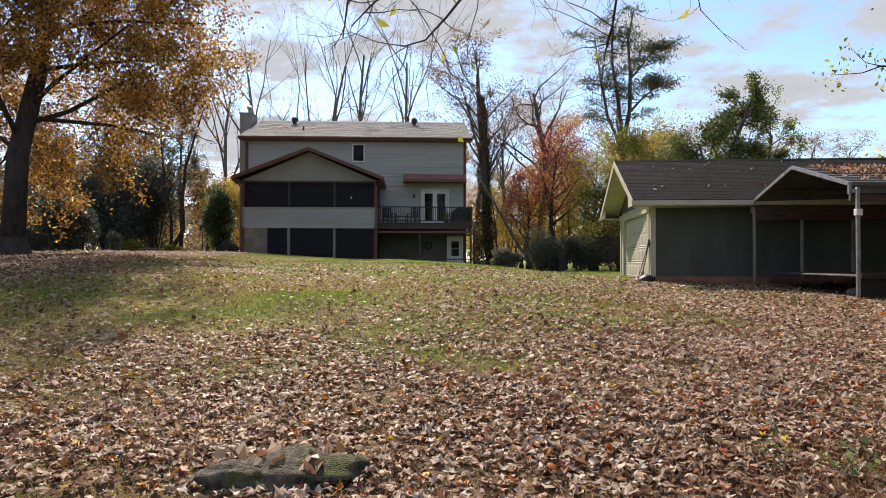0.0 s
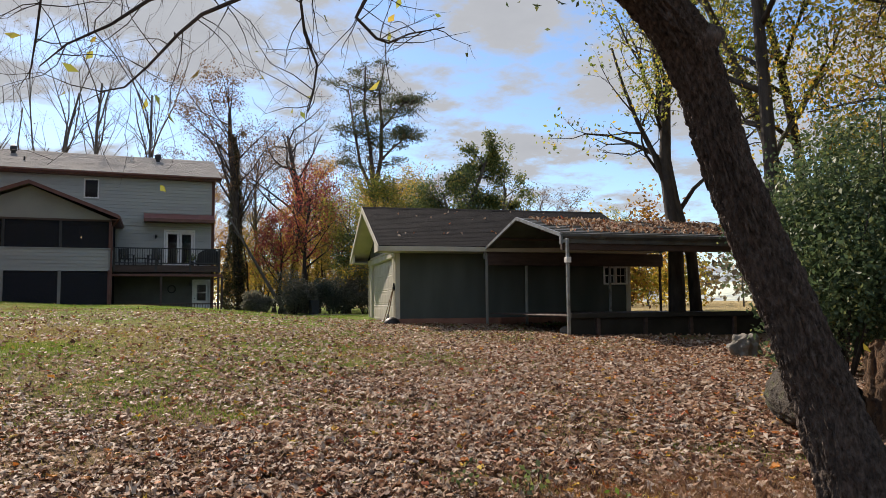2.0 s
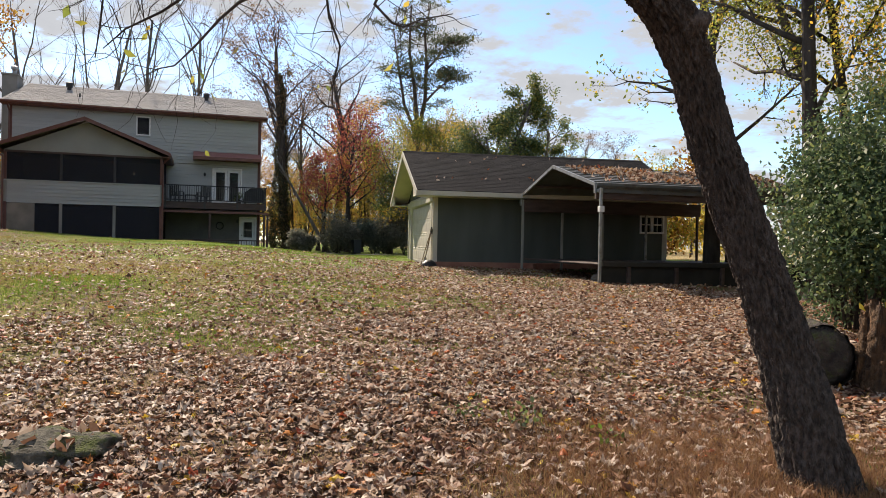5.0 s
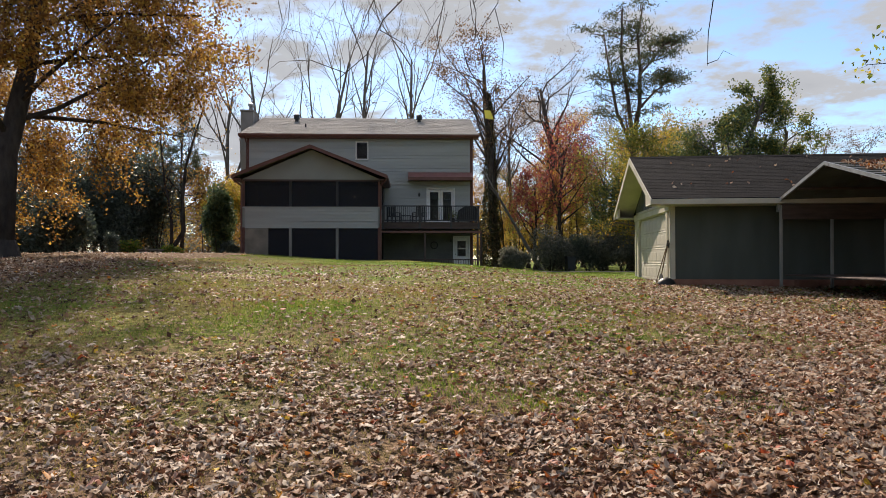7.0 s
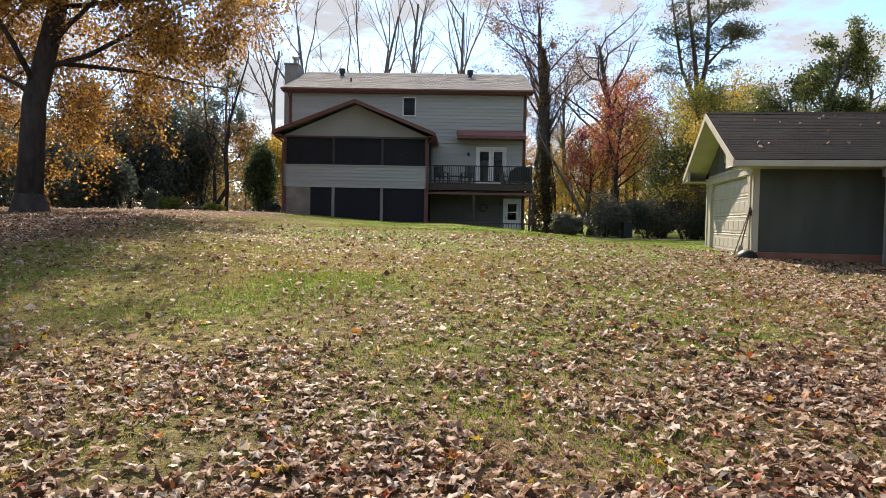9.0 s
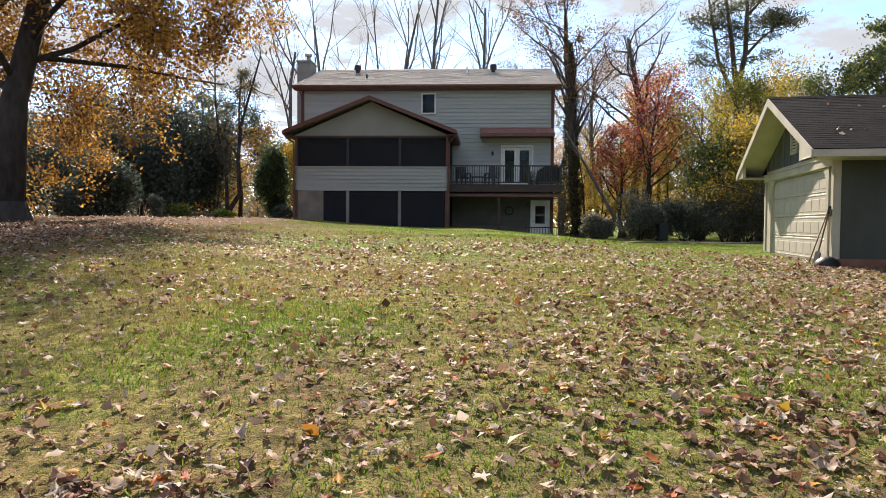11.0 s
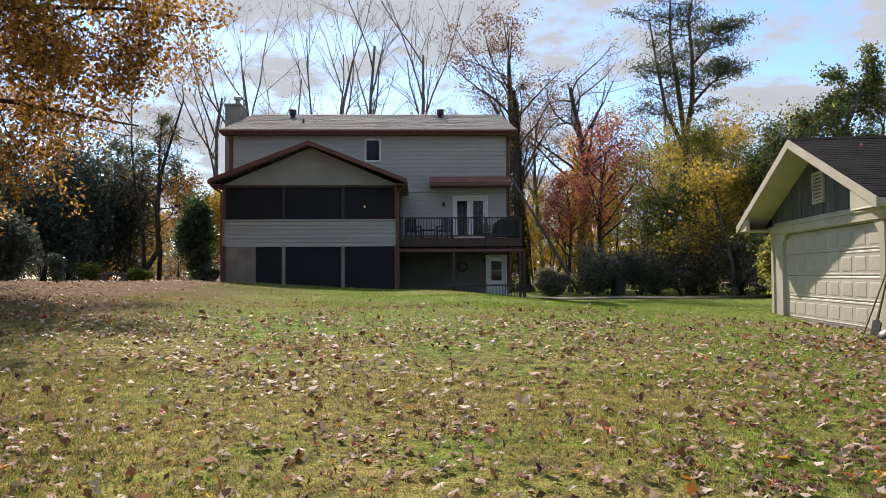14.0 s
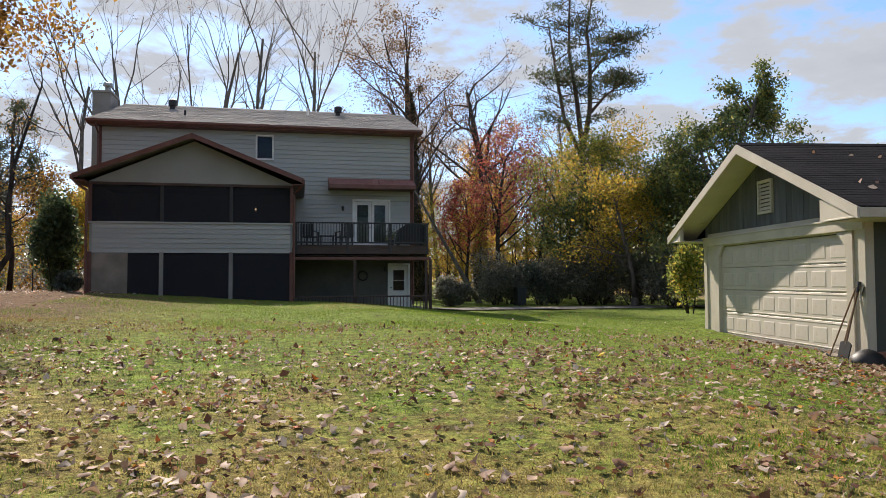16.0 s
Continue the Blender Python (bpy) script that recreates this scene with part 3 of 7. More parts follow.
def bush(name, label, seed, at, rx, ry, rz, n, leaf_m, leaf=0.1, stems=7, bark_m=None, group="", category="shrub", lumps=9):
    """Stems out of the ground and a lumpy, gappy shell of leaves."""
    rng = np.random.default_rng(seed)
    root = thing(name, label, category, Matrix.Translation(at), group)
    st = Shape()
    for _ in range(stems):
        a = rng.uniform(0, 6.28)
        e = Vector((math.cos(a) * rx * rng.uniform(0.2, 0.8), math.sin(a) * ry * rng.uniform(0.2, 0.8), rz * rng.uniform(0.9, 1.7)))
        st.tube([(0.1 * math.cos(a), 0.1 * math.sin(a), -0.15), e * 0.5 + Vector(rng.normal(0, 0.06, 3)), e], [0.03, 0.02, 0.008], 4)
    part("stem", raw_mesh_poly(st, "stem", bark_m or B_DARK), B_DARK, root)
    c = rng.normal(0, 1, (lumps, 3))
    c /= np.linalg.norm(c, axis=1)[:, None]
    c = c * rng.uniform(0.35, 0.75, (lumps, 1)) * (rx, ry, rz) + (0, 0, rz)
    k = rng.integers(0, lumps, n)
    d = rng.normal(0, 1, (n, 3))
    d /= np.linalg.norm(d, axis=1)[:, None]
    p = c[k] + d * (rng.uniform(0, 1, (n, 1)) ** 0.45) * np.array([rx, ry, rz]) * rng.uniform(0.42, 0.6, (lumps, 1))[k]
    p = p[p[:, 2] > 0.02]
    v, f = leaf_cloud(p, leaf, rng, 0.03, 0.1)
    part("foliage", raw_mesh("foliage", v, f, leaf_m), leaf_m, root)
    return root


def gz(x, y):
    return float(lawn(x, y))


# ---- ground ----
xs = np.concatenate([[-900, -500, -250, -120, -80], np.arange(-56, 57, 0.8), [80, 120, 250, 500, 900]])
ys = np.concatenate([[-900, -400, -160, -90], np.arange(-66, 61, 0.8), [80, 120, 250, 500, 900]])
X, Y = np.meshgrid(xs, ys)
rough_ = sum(a * np.sin(X * kx + Y * ky + ph) for a, kx, ky, ph in ((0.02, 0.9, 0.5, 1), (0.015, -0.7, 1.3, 2), (0.012, 1.9, 1.1, 4), (0.010, -2.3, 1.7, 0)))
near = (np.abs(X) < 50) & (np.abs(Y) < 60)
Z = lawn(X, Y) + rough_ * near * 0.8
n = len(xs)
gf = [(j * n + i, j * n + i + 1, j * n + n + i + 1, j * n + n + i) for j in range(len(ys) - 1) for i in range(n - 1)]
ground = new("ground", raw_mesh("ground", np.stack([X, Y, Z], -1).reshape(-1, 3), gf, ground_material(), True))
tagged(ground, "patchy green and straw-coloured lawn with brown leaf litter", "ground", kind="structure")

# gravel drive behind the lawn
gx, gy = np.meshgrid(np.linspace(3.4, 26, 40), np.linspace(1.0, 5.0, 12))
edge = 0.35 * np.sin(gx * 0.9) + 0.15 * np.sin(gx * 2.3)
gyy = gy + edge * np.abs((gy - 2) / 3.5) + 0.02 * (gx - 10)
gzz = lawn(gx, gyy) + 0.05
m_ = gx.shape[1]
solo("driveway", raw_mesh("driveway", np.stack([gx, gyy, gzz], -1).reshape(-1, 3),
     [(j * m_ + i, j * m_ + i + 1, j * m_ + m_ + i + 1, j * m_ + m_ + i) for j in range(gx.shape[0] - 1) for i in range(m_ - 1)], M_GRAVEL, True),
     M_GRAVEL, "pale gravel driveway beside the house", "driveway", kind="structure")


# ---- house ----
HX0, HX1 = -10.35, 2.65
WIN = (-4.05, 6.40, -3.44, 7.34)
FD = (0.08, 2.55, 1.58, 4.62)
LD = (1.62, -0.2, 2.45, 1.83)
house = thing("house", "two-storey house with grey-green lap siding and brown trim", "house")
w = holed(Shape(), HX0, HX1, -0.5, 7.55, 0.0, 0.15, [WIN, FD, LD])
for b_ in ((HX0, 0.15, -0.5, HX0 + 0.15, 11.8, 7.55), (HX1 - 0.15, 0.15, -0.5, HX1, 11.8, 7.55), (HX0 + 0.15, 11.65, -0.5, HX1 - 0.15, 11.8, 7.55)):
    part("wall", Shape().box(*b_), M_PANEL, house)
for z_ in (2.3, 4.95, 7.4):
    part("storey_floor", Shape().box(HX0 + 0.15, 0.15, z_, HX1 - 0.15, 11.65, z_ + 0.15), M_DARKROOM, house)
hwall = part("wall", w, M_PANEL, house)
RY, RZ, EZ = 5.9, 9.86, 7.70   # ridge and eave


def shingled(name, x0, x1, ya, za, yb, zb, mat, parent, course=0.15, thick=0.05, label="", proud=0.013):
    """A roof slope from the eave (a) to the ridge (b), laid in overlapping courses of tabs."""
    rng = np.random.default_rng(int(abs(x0 * 10 + ya * 7)) + 3)
    run = math.hypot(yb - ya, zb - za)
    u = Vector((0, yb - ya, zb - za)) / run
    nrm = Vector((0, -u.z, u.y)) if u.y > 0 else Vector((0, u.z, -u.y))
    s = Shape()
    base = [Vector((x, ya, za)) + u * t - nrm * k for k in (thick, 0) for x, t in ((x0, 0), (x1, 0), (x1, run), (x0, run))]
    s.add(base, [(0, 1, 2, 3), (4, 7, 6, 5), (0, 4, 5, 1), (1, 5, 6, 2), (2, 6, 7, 3), (3, 7, 4, 0)])
    k = int(run / course)
    for i in range(k):
        t0, t1 = i * run / k, (i + 1) * run / k
        x = x0 + rng.uniform(0, 0.5)
        prev = x0
        while prev < x1 - 1e-6:
            nxt = min(x, x1)
            lift = proud + rng.uniform(0, 0.45) * proud
            a = Vector((prev + 0.002, ya, za)) + u * (t0 - 0.01)
            b = Vector((nxt - 0.002, ya, za)) + u * (t0 - 0.01)
            c, d = b + u * (t1 - t0 + 0.005), a + u * (t1 - t0 + 0.005)
            s.add([a + nrm * lift, b + nrm * lift, c + nrm * 0.004, d + nrm * 0.004, a, b], [(0, 1, 2, 3), (4, 5, 1, 0)])
            prev, x = nxt, nxt + rng.uniform(0.6, 1.1)
    me = bpy.data.meshes.new(name)
    me.from_pydata(s.v, [], s.f)
    me.materials.append(mat)
    return part(name, me, mat, parent, label)


shingled("roof", -10.72, 3.02, -0.47, EZ + 0.06, RY, RZ, M_SHINGLE_L, house, 0.16, label="pale grey shingle roof slope")
shingled("roof", -10.72, 3.02, 12.3, EZ + 0.06, RY, RZ, M_SHINGLE_L, house, 0.3)
for gx_ in (HX0 + 0.05, HX1 - 0.05):
    part("gable", Shape().prism([(0.0, 7.55), (11.8, 7.55), (11.8, 7.62), (RY, RZ - 0.12), (0.0, 7.62)], 0, gx_ - 0.05, gx_ + 0.05), M_PANEL, house)
part("ridge_cap", Shape().prism([(RY - 0.14, RZ - 0.03), (RY, RZ + 0.035), (RY + 0.14, RZ - 0.03), (RY, RZ)], 0, -10.72, 3.02), M_SHINGLE_L, house)
part("soffit", Shape().beam(-10.7, -0.44, 7.54, 3.0, 0.0, 7.58), M_BROWN, house)
part("fascia", Shape().beam(-10.72, -0.49, 7.56, 3.02, -0.45, 7.74), M_BROWN, house, "brown painted fascia board")
gut = Shape().prism([(-0.62, 7.74), (-0.62, 7.66), (-0.58, 7.61), (-0.495, 7.61), (-0.495, 7.63), (-0.57, 7.63), (-0.605, 7.67), (-0.605, 7.74)], 0, -10.75, 3.05)
part("gutter", gut, M_BROWN, house)
for x in (HX0 - 0.02, HX1 + 0.02):
    part("downspout", Shape().tube([(x, -0.55, 7.62), (x, -0.5, 7.5), (x, -0.08, 7.25), (x, -0.07, 6.0), (x, -0.07, 0.1 if x > 0 else 1.0)], [0.045] * 5, 6), M_BROWN, house)
for x in (HX0 - 0.012, HX1 - 0.108):
    part("corner_board", Shape().beam(x, -0.035, 0.3, x + 0.12, 0.0, 7.54), M_BROWN, house)
part("rake_board", Shape().prism([(-0.47, EZ - 0.1), (RY, RZ - 0.16), (RY, RZ - 0.02), (-0.47, EZ + 0.04)], 0, 2.98, 3.03), M_BROWN, house)
part("rake_board", Shape().prism([(-0.47, EZ - 0.1), (RY, RZ - 0.16), (RY, RZ - 0.02), (-0.47, EZ + 0.04)], 0, -10.73, -10.68), M_BROWN, house)


def window_unit(name, x0, z0, x1, z1, parent, y=0.0, trim=0.07, bars=1, mat=M_WHITE):
    top = new(name)
    top.parent = parent
    s = Shape()
    s.beam(x0 - trim, y - 0.04, z1, x1 + trim, y + 0.1, z1 + trim).beam(x0 - trim, y - 0.04, z0 - trim, x1 + trim, y + 0.1, z0)
    s.beam(x0 - trim, y - 0.039, z0, x0, y + 0.1, z1).beam(x1, y - 0.039, z0, x1 + trim, y + 0.1, z1)
    part("window_frame", s, mat, top)
    b = Shape()
    for k in range(bars):
        z = z0 + (z1 - z0) * (k + 1) / (bars + 1)
        b.beam(x0, y + 0.02, z - 0.02, x1, y + 0.07, z + 0.02)
    if bars:
        part("sash_bar", b, mat, top)
    g = part("pane", Shape().box(x0, y + 0.045, z0, x1, y + 0.052, z1), M_GLASS, top)
    g.visible_shadow = False
    return top


window_unit("window", *WIN, house, bars=0)

# french doors onto the deck
fdoor = new("french_door")
fdoor.parent = house
s = Shape().beam(0.0, -0.05, 2.55, 0.08, 0.12, 4.62).beam(1.58, -0.05, 2.55, 1.66, 0.12, 4.62).beam(0.0, -0.051, 4.62, 1.66, 0.12, 4.72).beam(0.08, -0.02, 2.52, 1.58, 0.14, 2.575)
part("door_frame", s, M_WHITE, fdoor)
for x0 in (0.085, 0.835):
    x1 = x0 + 0.74
    s = Shape().beam(x0, 0.03, 2.58, x0 + 0.13, 0.075, 4.615).beam(x1 - 0.13, 0.03, 2.58, x1, 0.075, 4.615)
    s.beam(x0 + 0.13, 0.031, 2.58, x1 - 0.13, 0.074, 2.85).beam(x0 + 0.13, 0.031, 4.47, x1 - 0.13, 0.074, 4.615)
    part("door_leaf", s, M_WHITE, fdoor)
    part("pane", Shape().box(x0 + 0.13, 0.05, 2.85, x1 - 0.13, 0.056, 4.47), M_GLASS, fdoor).visible_shadow = False
part("door_handle", Shape().tube([(0.80, 0.03, 3.5), (0.80, -0.03, 3.5), (0.72, -0.03, 3.5)], [0.012] * 3, 6), M_IRON, fdoor)

# basement door, white with a glass light
ldoor = new("basement_door")
ldoor.parent = house
s = Shape().beam(1.55, -0.05, -0.2, 1.62, 0.1, 1.83).beam(2.45, -0.05, -0.2, 2.52, 0.1, 1.83).beam(1.55, -0.051, 1.83, 2.52, 0.1, 1.91)
part("door_frame", s, M_WHITE, ldoor)
s = holed(Shape(), 1.625, 2.445, -0.18, 1.825, 0.03, 0.07, [(1.80, 0.72, 2.29, 1.62)])
part("door_leaf", s, M_WHITE, ldoor)
part("glazing_bar", Shape().beam(1.80, 0.035, 1.14, 2.29, 0.065, 1.18), M_WHITE, ldoor)
part("pane", Shape().box(1.80, 0.048, 0.72, 2.29, 0.052, 1.62), M_GLASS, ldoor).visible_shadow = False
part("door_handle", Shape().tube([(1.69, 0.03, 0.85), (1.69, -0.03, 0.85), (1.69, -0.045, 0.85)], [0.015, 0.015, 0.03], 8), M_IRON, ldoor)


def wall_lamp(x, y, z):
    t = thing("wall_lamp", "small black outdoor wall lantern beside a door", "wall lamp", Matrix.Translation((x, y, z)))
    part("bracket", Shape().beam(-0.04, -0.03, -0.06, 0.04, 0, 0.06).tube([(0, -0.02, 0.03), (0, -0.09, 0.07), (0, -0.11, 0.02)], [0.012] * 3, 6), M_IRON, t)
    part("lantern", Shape().tube([(0, -0.11, 0.03), (0, -0.11, 0.0), (0, -0.11, -0.14), (0, -0.11, -0.16)], [0.03, 0.07, 0.05, 0.02], 6), M_IRON, t)


# thin dark sheet over the lower wall, open at the door
part("basement_panel", holed(Shape(), -9.6, HX1 - 0.12, -0.15, 2.18, -0.03, -0.003, [(1.54, -0.15, 2.53, 1.92)]), M_DARKROOM, house, "dark panel over the basement wall")
wall_lamp(1.43, -0.03, 1.7)
wall_lamp(-0.42, -0.03, 4.35)
wreath = Shape()
wreath.tube([(0.46 + 0.2 * math.cos(a), -0.07, 1.37 + 0.2 * math.sin(a)) for a in np.linspace(0, 2 * math.pi, 17)], [0.035] * 17, 6, False)
solo("wreath", wreath, M_BLACKPL, "dark round wreath hung on the basement wall", "wreath")

# awning over the french doors
aw = thing("awning", "reddish-brown metal awning over the deck doors", "awning")
A0, A1 = -1.05, 2.66
part("canopy", Shape().prism([(0.0, 5.62), (-1.0, 5.22), (-1.0, 5.19), (0.0, 5.59)], 0, A0, A1), M_RED, aw)
for k in range(13):
    x = A0 + 0.02 + (A1 - A0 - 0.04) * k / 12
    part("seam", Shape().prism([(0.0, 5.655), (-1.0, 5.255), (-1.0, 5.215), (0.0, 5.615)], 0, x - 0.012, x + 0.012), M_RED, aw)
part("valance", Shape().beam(A0, -1.03, 5.07, A1, -1.0, 5.24), M_BROWN, aw)
for x in (A0, A1 - 0.03):
    part("end_panel", Shape().prism([(-0.03, 5.60), (-1.0, 5.2), (-1.0, 5.08), (-0.03, 5.08)], 0, x, x + 0.03), M_BROWN, aw)
part("soffit_board", Shape().box(A0 + 0.03, -0.99, 5.09, A1 - 0.03, -0.03, 5.11), M_BROWN, aw)

# chimney and roof vents
ch = thing("chimney", "boxed grey chimney with a metal flue cap", "chimney")
part("chimney_box", Shape().beam(-11.75, 4.2, 0.4, -10.95, 5.6, 9.98, 0.01), M_CHIM, ch)
part("top_slab", Shape().beam(-11.8, 4.15, 9.98, -10.9, 5.65, 10.08), M_CHIM, ch)
part("flue", Shape().tube([(-11.25, 4.9, 10.0), (-11.25, 4.9, 10.48)], [0.13, 0.13], 12), M_METAL, ch)
part("flue_cap", Shape().tube([(-11.25, 4.9, 10.42), (-11.25, 4.9, 10.46), (-11.25, 4.9, 10.6), (-11.25, 4.9, 10.66)], [0.13, 0.21, 0.21, 0.05], 12), M_METAL, ch)


def roof_vent(x):
    zr = EZ + 0.06 + (RZ - EZ - 0.06) * (4.5 + 0.47) / (RY + 0.47)
    t = thing("roof_vent", "black metal roof vent near the ridge", "roof vent", Matrix.Translation((x, 4.5, zr)), "vents on the house roof")
    part("collar", Shape().tube([(0, 0, -0.15), (0, 0, 0.18)], [0.13, 0.12], 12), M_BLACKPL, t)
    part("hood", Shape().tube([(0, 0, 0.14), (0, 0, 0.16), (0, 0, 0.42), (0, 0, 0.46)], [0.13, 0.19, 0.19, 0.12], 12), M_BLACKPL, t)


roof_vent(-8.25)
roof_vent(-0.4)
for x, y, h in ((-7.3, 2.0, 0.22), (-1.9, 4.2, 0.35)):
    zr = EZ + 0.06 + (RZ - EZ - 0.06) * (y + 0.47) / (RY + 0.47)
    solo("vent_pipe", Shape().tube([(x, y, zr - 0.1), (x, y, zr + h)], [0.05, 0.05], 8), M_WHITE if h > 0.3 else M_BLACKPL, "thin plumbing vent pipe through the roof", "vent pipe")

# ---- screened porch ----
PX = (-9.7, -7.24, -4.78, -2.56)
PY = -3.65
porch = thing("screened_porch", "gabled two-level porch with dark insect screens", "porch")
PKX, PKZ, PEZ = -6.12, 6.52, 4.95
rise = (PKZ - PEZ) / (PKX + 10.12)
for sgn, xe in ((-1, -10.14), (1, -2.12)):
    sl = Shape()
    sl.add([(xe, -4.33, PEZ), (PKX, -4.33, PKZ), (PKX, 0.0, PKZ), (xe, 0.0, PEZ), (xe, -4.33, PEZ - 0.06), (PKX, -4.33, PKZ - 0.06), (PKX, 0.0, PKZ - 0.06), (xe, 0.0, PEZ - 0.06)],
           [(0, 1, 2, 3), (4, 7, 6, 5), (0, 4, 5, 1), (1, 5, 6, 2), (2, 6, 7, 3), (3, 7, 4, 0)])
    part("roof", sl, M_SHINGLE_L, porch)
    rb = Shape()
    rb.add([(xe, -4.36, PEZ - 0.17), (PKX, -4.36, PKZ - 0.17), (PKX, -4.36, PKZ + 0.015), (xe, -4.36, PEZ + 0.015), (xe, -4.325, PEZ - 0.17), (PKX, -4.325, PKZ - 0.17), (PKX, -4.325, PKZ + 0.015), (xe, -4.325, PEZ + 0.015)],
           [(0, 1, 2, 3), (4, 7, 6, 5), (0, 4, 5, 1), (3, 2, 6, 7), (0, 3, 7, 4), (1, 5, 6, 2)])
    part("rake_board", rb, M_BROWN, porch, "dark red-brown gable trim")
    xi = xe + (0.42 if sgn < 0 else -0.42)
    part("soffit", Shape().beam(min(xe, xi), -4.3, PEZ - 0.24, max(xe, xi), 0.0, PEZ - 0.2), M_BROWN, porch)
    part("gutter", Shape().beam(xe - 0.05, -4.4, PEZ - 0.2, xe + 0.05, -0.02, PEZ - 0.02, 0.02), M_BROWN, porch)
    xd = -9.78 if sgn < 0 else -2.47
    part("downspout", Shape().tube([(xe, -4.25, PEZ - 0.15), (xe - 0.12 * sgn, -4.1, PEZ - 0.32), (xd, -3.78, PEZ - 0.5), (xd, -3.76, PEZ - 0.8), (xd, -3.76, 0.5)], [0.05] * 5, 6), M_BROWN, porch)
part("gable_panel", Shape().prism([(-9.75, 4.72), (-2.5, 4.72), (-2.5, 4.80), (PKX, 6.36), (-9.75, 4.80)], 1, PY, PY + 0.08), M_PANEL, porch, "plain grey-green gable panel")
part("tie_beam", Shape().beam(-9.78, PY - 0.02, 4.68, -2.48, PY + 0.1, 4.78), M_DECK, porch)
for k, x in enumerate(PX):
    end = k in (0, 3)
    part("post", Shape().beam(x - 0.07, PY - 0.01, gz(x, PY) - 0.3, x + 0.07, PY + 0.13, 2.24), M_BROWN if end else M_POSTG, porch, "" if end else "grey painted lower post")
    part("post", Shape().beam(x - 0.06, PY + 0.0, 3.3, x + 0.06, PY + 0.12, 4.7), M_BROWN if end else M_IRON, porch)
part("knee_wall", Shape().box(-9.7, PY + 0.03, 2.2, -2.55, PY + 0.1, 3.3), M_PANEL, porch)
part("sill", Shape().beam(-9.76, PY - 0.04, 3.28, -2.5, PY + 0.12, 3.34), M_SIDING, porch)
part("porch_floor", Shape().box(-9.7, PY + 0.1, 2.22, -2.5, -0.01, 2.42), M_DECK, porch)
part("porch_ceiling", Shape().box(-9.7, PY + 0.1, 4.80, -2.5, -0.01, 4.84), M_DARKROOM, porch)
for a, b in zip(PX, PX[1:]):
    part("screen", Shape().box(a + 0.06, PY + 0.05, 3.34, b - 0.06, PY + 0.055, 4.68), M_SCREEN, porch)
    part("screen", Shape().box(a + 0.07, PY + 0.05, 0.1, b - 0.07, PY + 0.055, 2.2), M_SCREEN, porch)
for x in (-9.7, -2.5):
    part("screen", Shape().box(x, PY + 0.13, 3.34, x + 0.006, -0.02, 4.68), M_SCREEN, porch)
    part("screen", Shape().box(x, PY + 0.13, 0.1, x + 0.006, -0.02, 2.2), M_SCREEN, porch)
    part("knee_wall", Shape().box(x - 0.03, PY + 0.1, 2.2, x + 0.03, -0.02, 3.3), M_PANEL, porch)
part("slab", Shape().box(-9.7, PY, -0.3, 3.0, -0.01, 0.0 - 0.02), M_MASON, porch)
part("corner_wall", Shape().box(-9.62, PY + 0.02, 0.0, -8.4, PY + 0.046, 2.19), M_MASON, porch, "tan concrete block wall panel")
part("inner_door", Shape().beam(-6.6, -0.06, 0.0, -6.5, 0, 1.75).beam(-5.6, -0.06, 0.0, -5.5, 0, 1.75).beam(-6.6, -0.061, 1.65, -5.5, 0, 1.76), M_POSTG, porch)
for x, z in ((-7.45, 3.55), (-3.95, 3.95)):
    t = thing("hanging_bulb", "small lit hanging bulb inside the porch", "lamp", Matrix.Translation((x, -2.6, z)), "porch bulbs")
    part("cord", Shape().tube([(0, 0, 0.05), (0, 0, 4.80 - z)], [0.004, 0.004], 4), M_IRON, t)
    part("bulb", Shape().tube([(0, 0, 0.06), (0, 0, 0.03), (0, 0, -0.02), (0, 0, -0.04)], [0.012, 0.035, 0.035, 0.01], 8), M_BULB, t)

# ---- deck ----
deck = thing("deck", "raised dark-stained wooden deck with black balusters", "deck")
D0, D1, DY = -2.44, 2.84, -3.0
part("rim_joist", Shape().beam(D0, DY, 2.2, D1, DY + 0.05, 2.53), M_DECK, deck)
part("rim_joist", Shape().beam(D1 - 0.05, DY + 0.05, 2.2, D1, -0.02, 2.53), M_DECK, deck)
part("lower_beam", Shape().beam(D0 - 0.1, DY - 0.02, 1.97, D1 + 0.1, DY + 0.08, 2.09), M_BROWN, deck, "reddish brown support beam")
part("under_panel", Shape().box(D0, DY + 0.1, 2.12, D1 - 0.06, -0.02, 2.15), M_DECK, deck)
for k in range(20):
    y0 = DY - 0.02 + k * 0.15
    part("deck_board", Shape().beam(D0, y0, 2.53, D1 + 0.02, min(y0 + 0.142, -0.03), 2.56, 0.004), M_DECK, deck)
part("top_rail", Shape().beam(D0, DY - 0.03, 3.41, D1 + 0.02, DY + 0.1, 3.46), M_IRON, deck)
part("top_rail", Shape().beam(D1 - 0.1, DY + 0.1, 3.41, D1 + 0.02, -0.03, 3.46), M_IRON, deck)
part("bottom_rail", Shape().beam(D0, DY + 0.01, 2.63, D1, DY + 0.06, 2.69), M_IRON, deck)
for x in (D0 + 0.05, -0.4, 1.3, D1 - 0.06):
    part("rail_post", Shape().beam(x - 0.05, DY - 0.01, 2.2, x + 0.05, DY + 0.09, 3.41), M_IRON, deck)
bal = Shape().beam(-0.012, -0.012, 0, 0.012, 0.012, 0.74, 0.003).mesh("baluster", M_IRON)
for k in range(46):
    b = part("baluster", bal, M_IRON, deck)
    b.location = (D0 + 0.14 + k * 0.1135, DY + 0.035, 2.68)
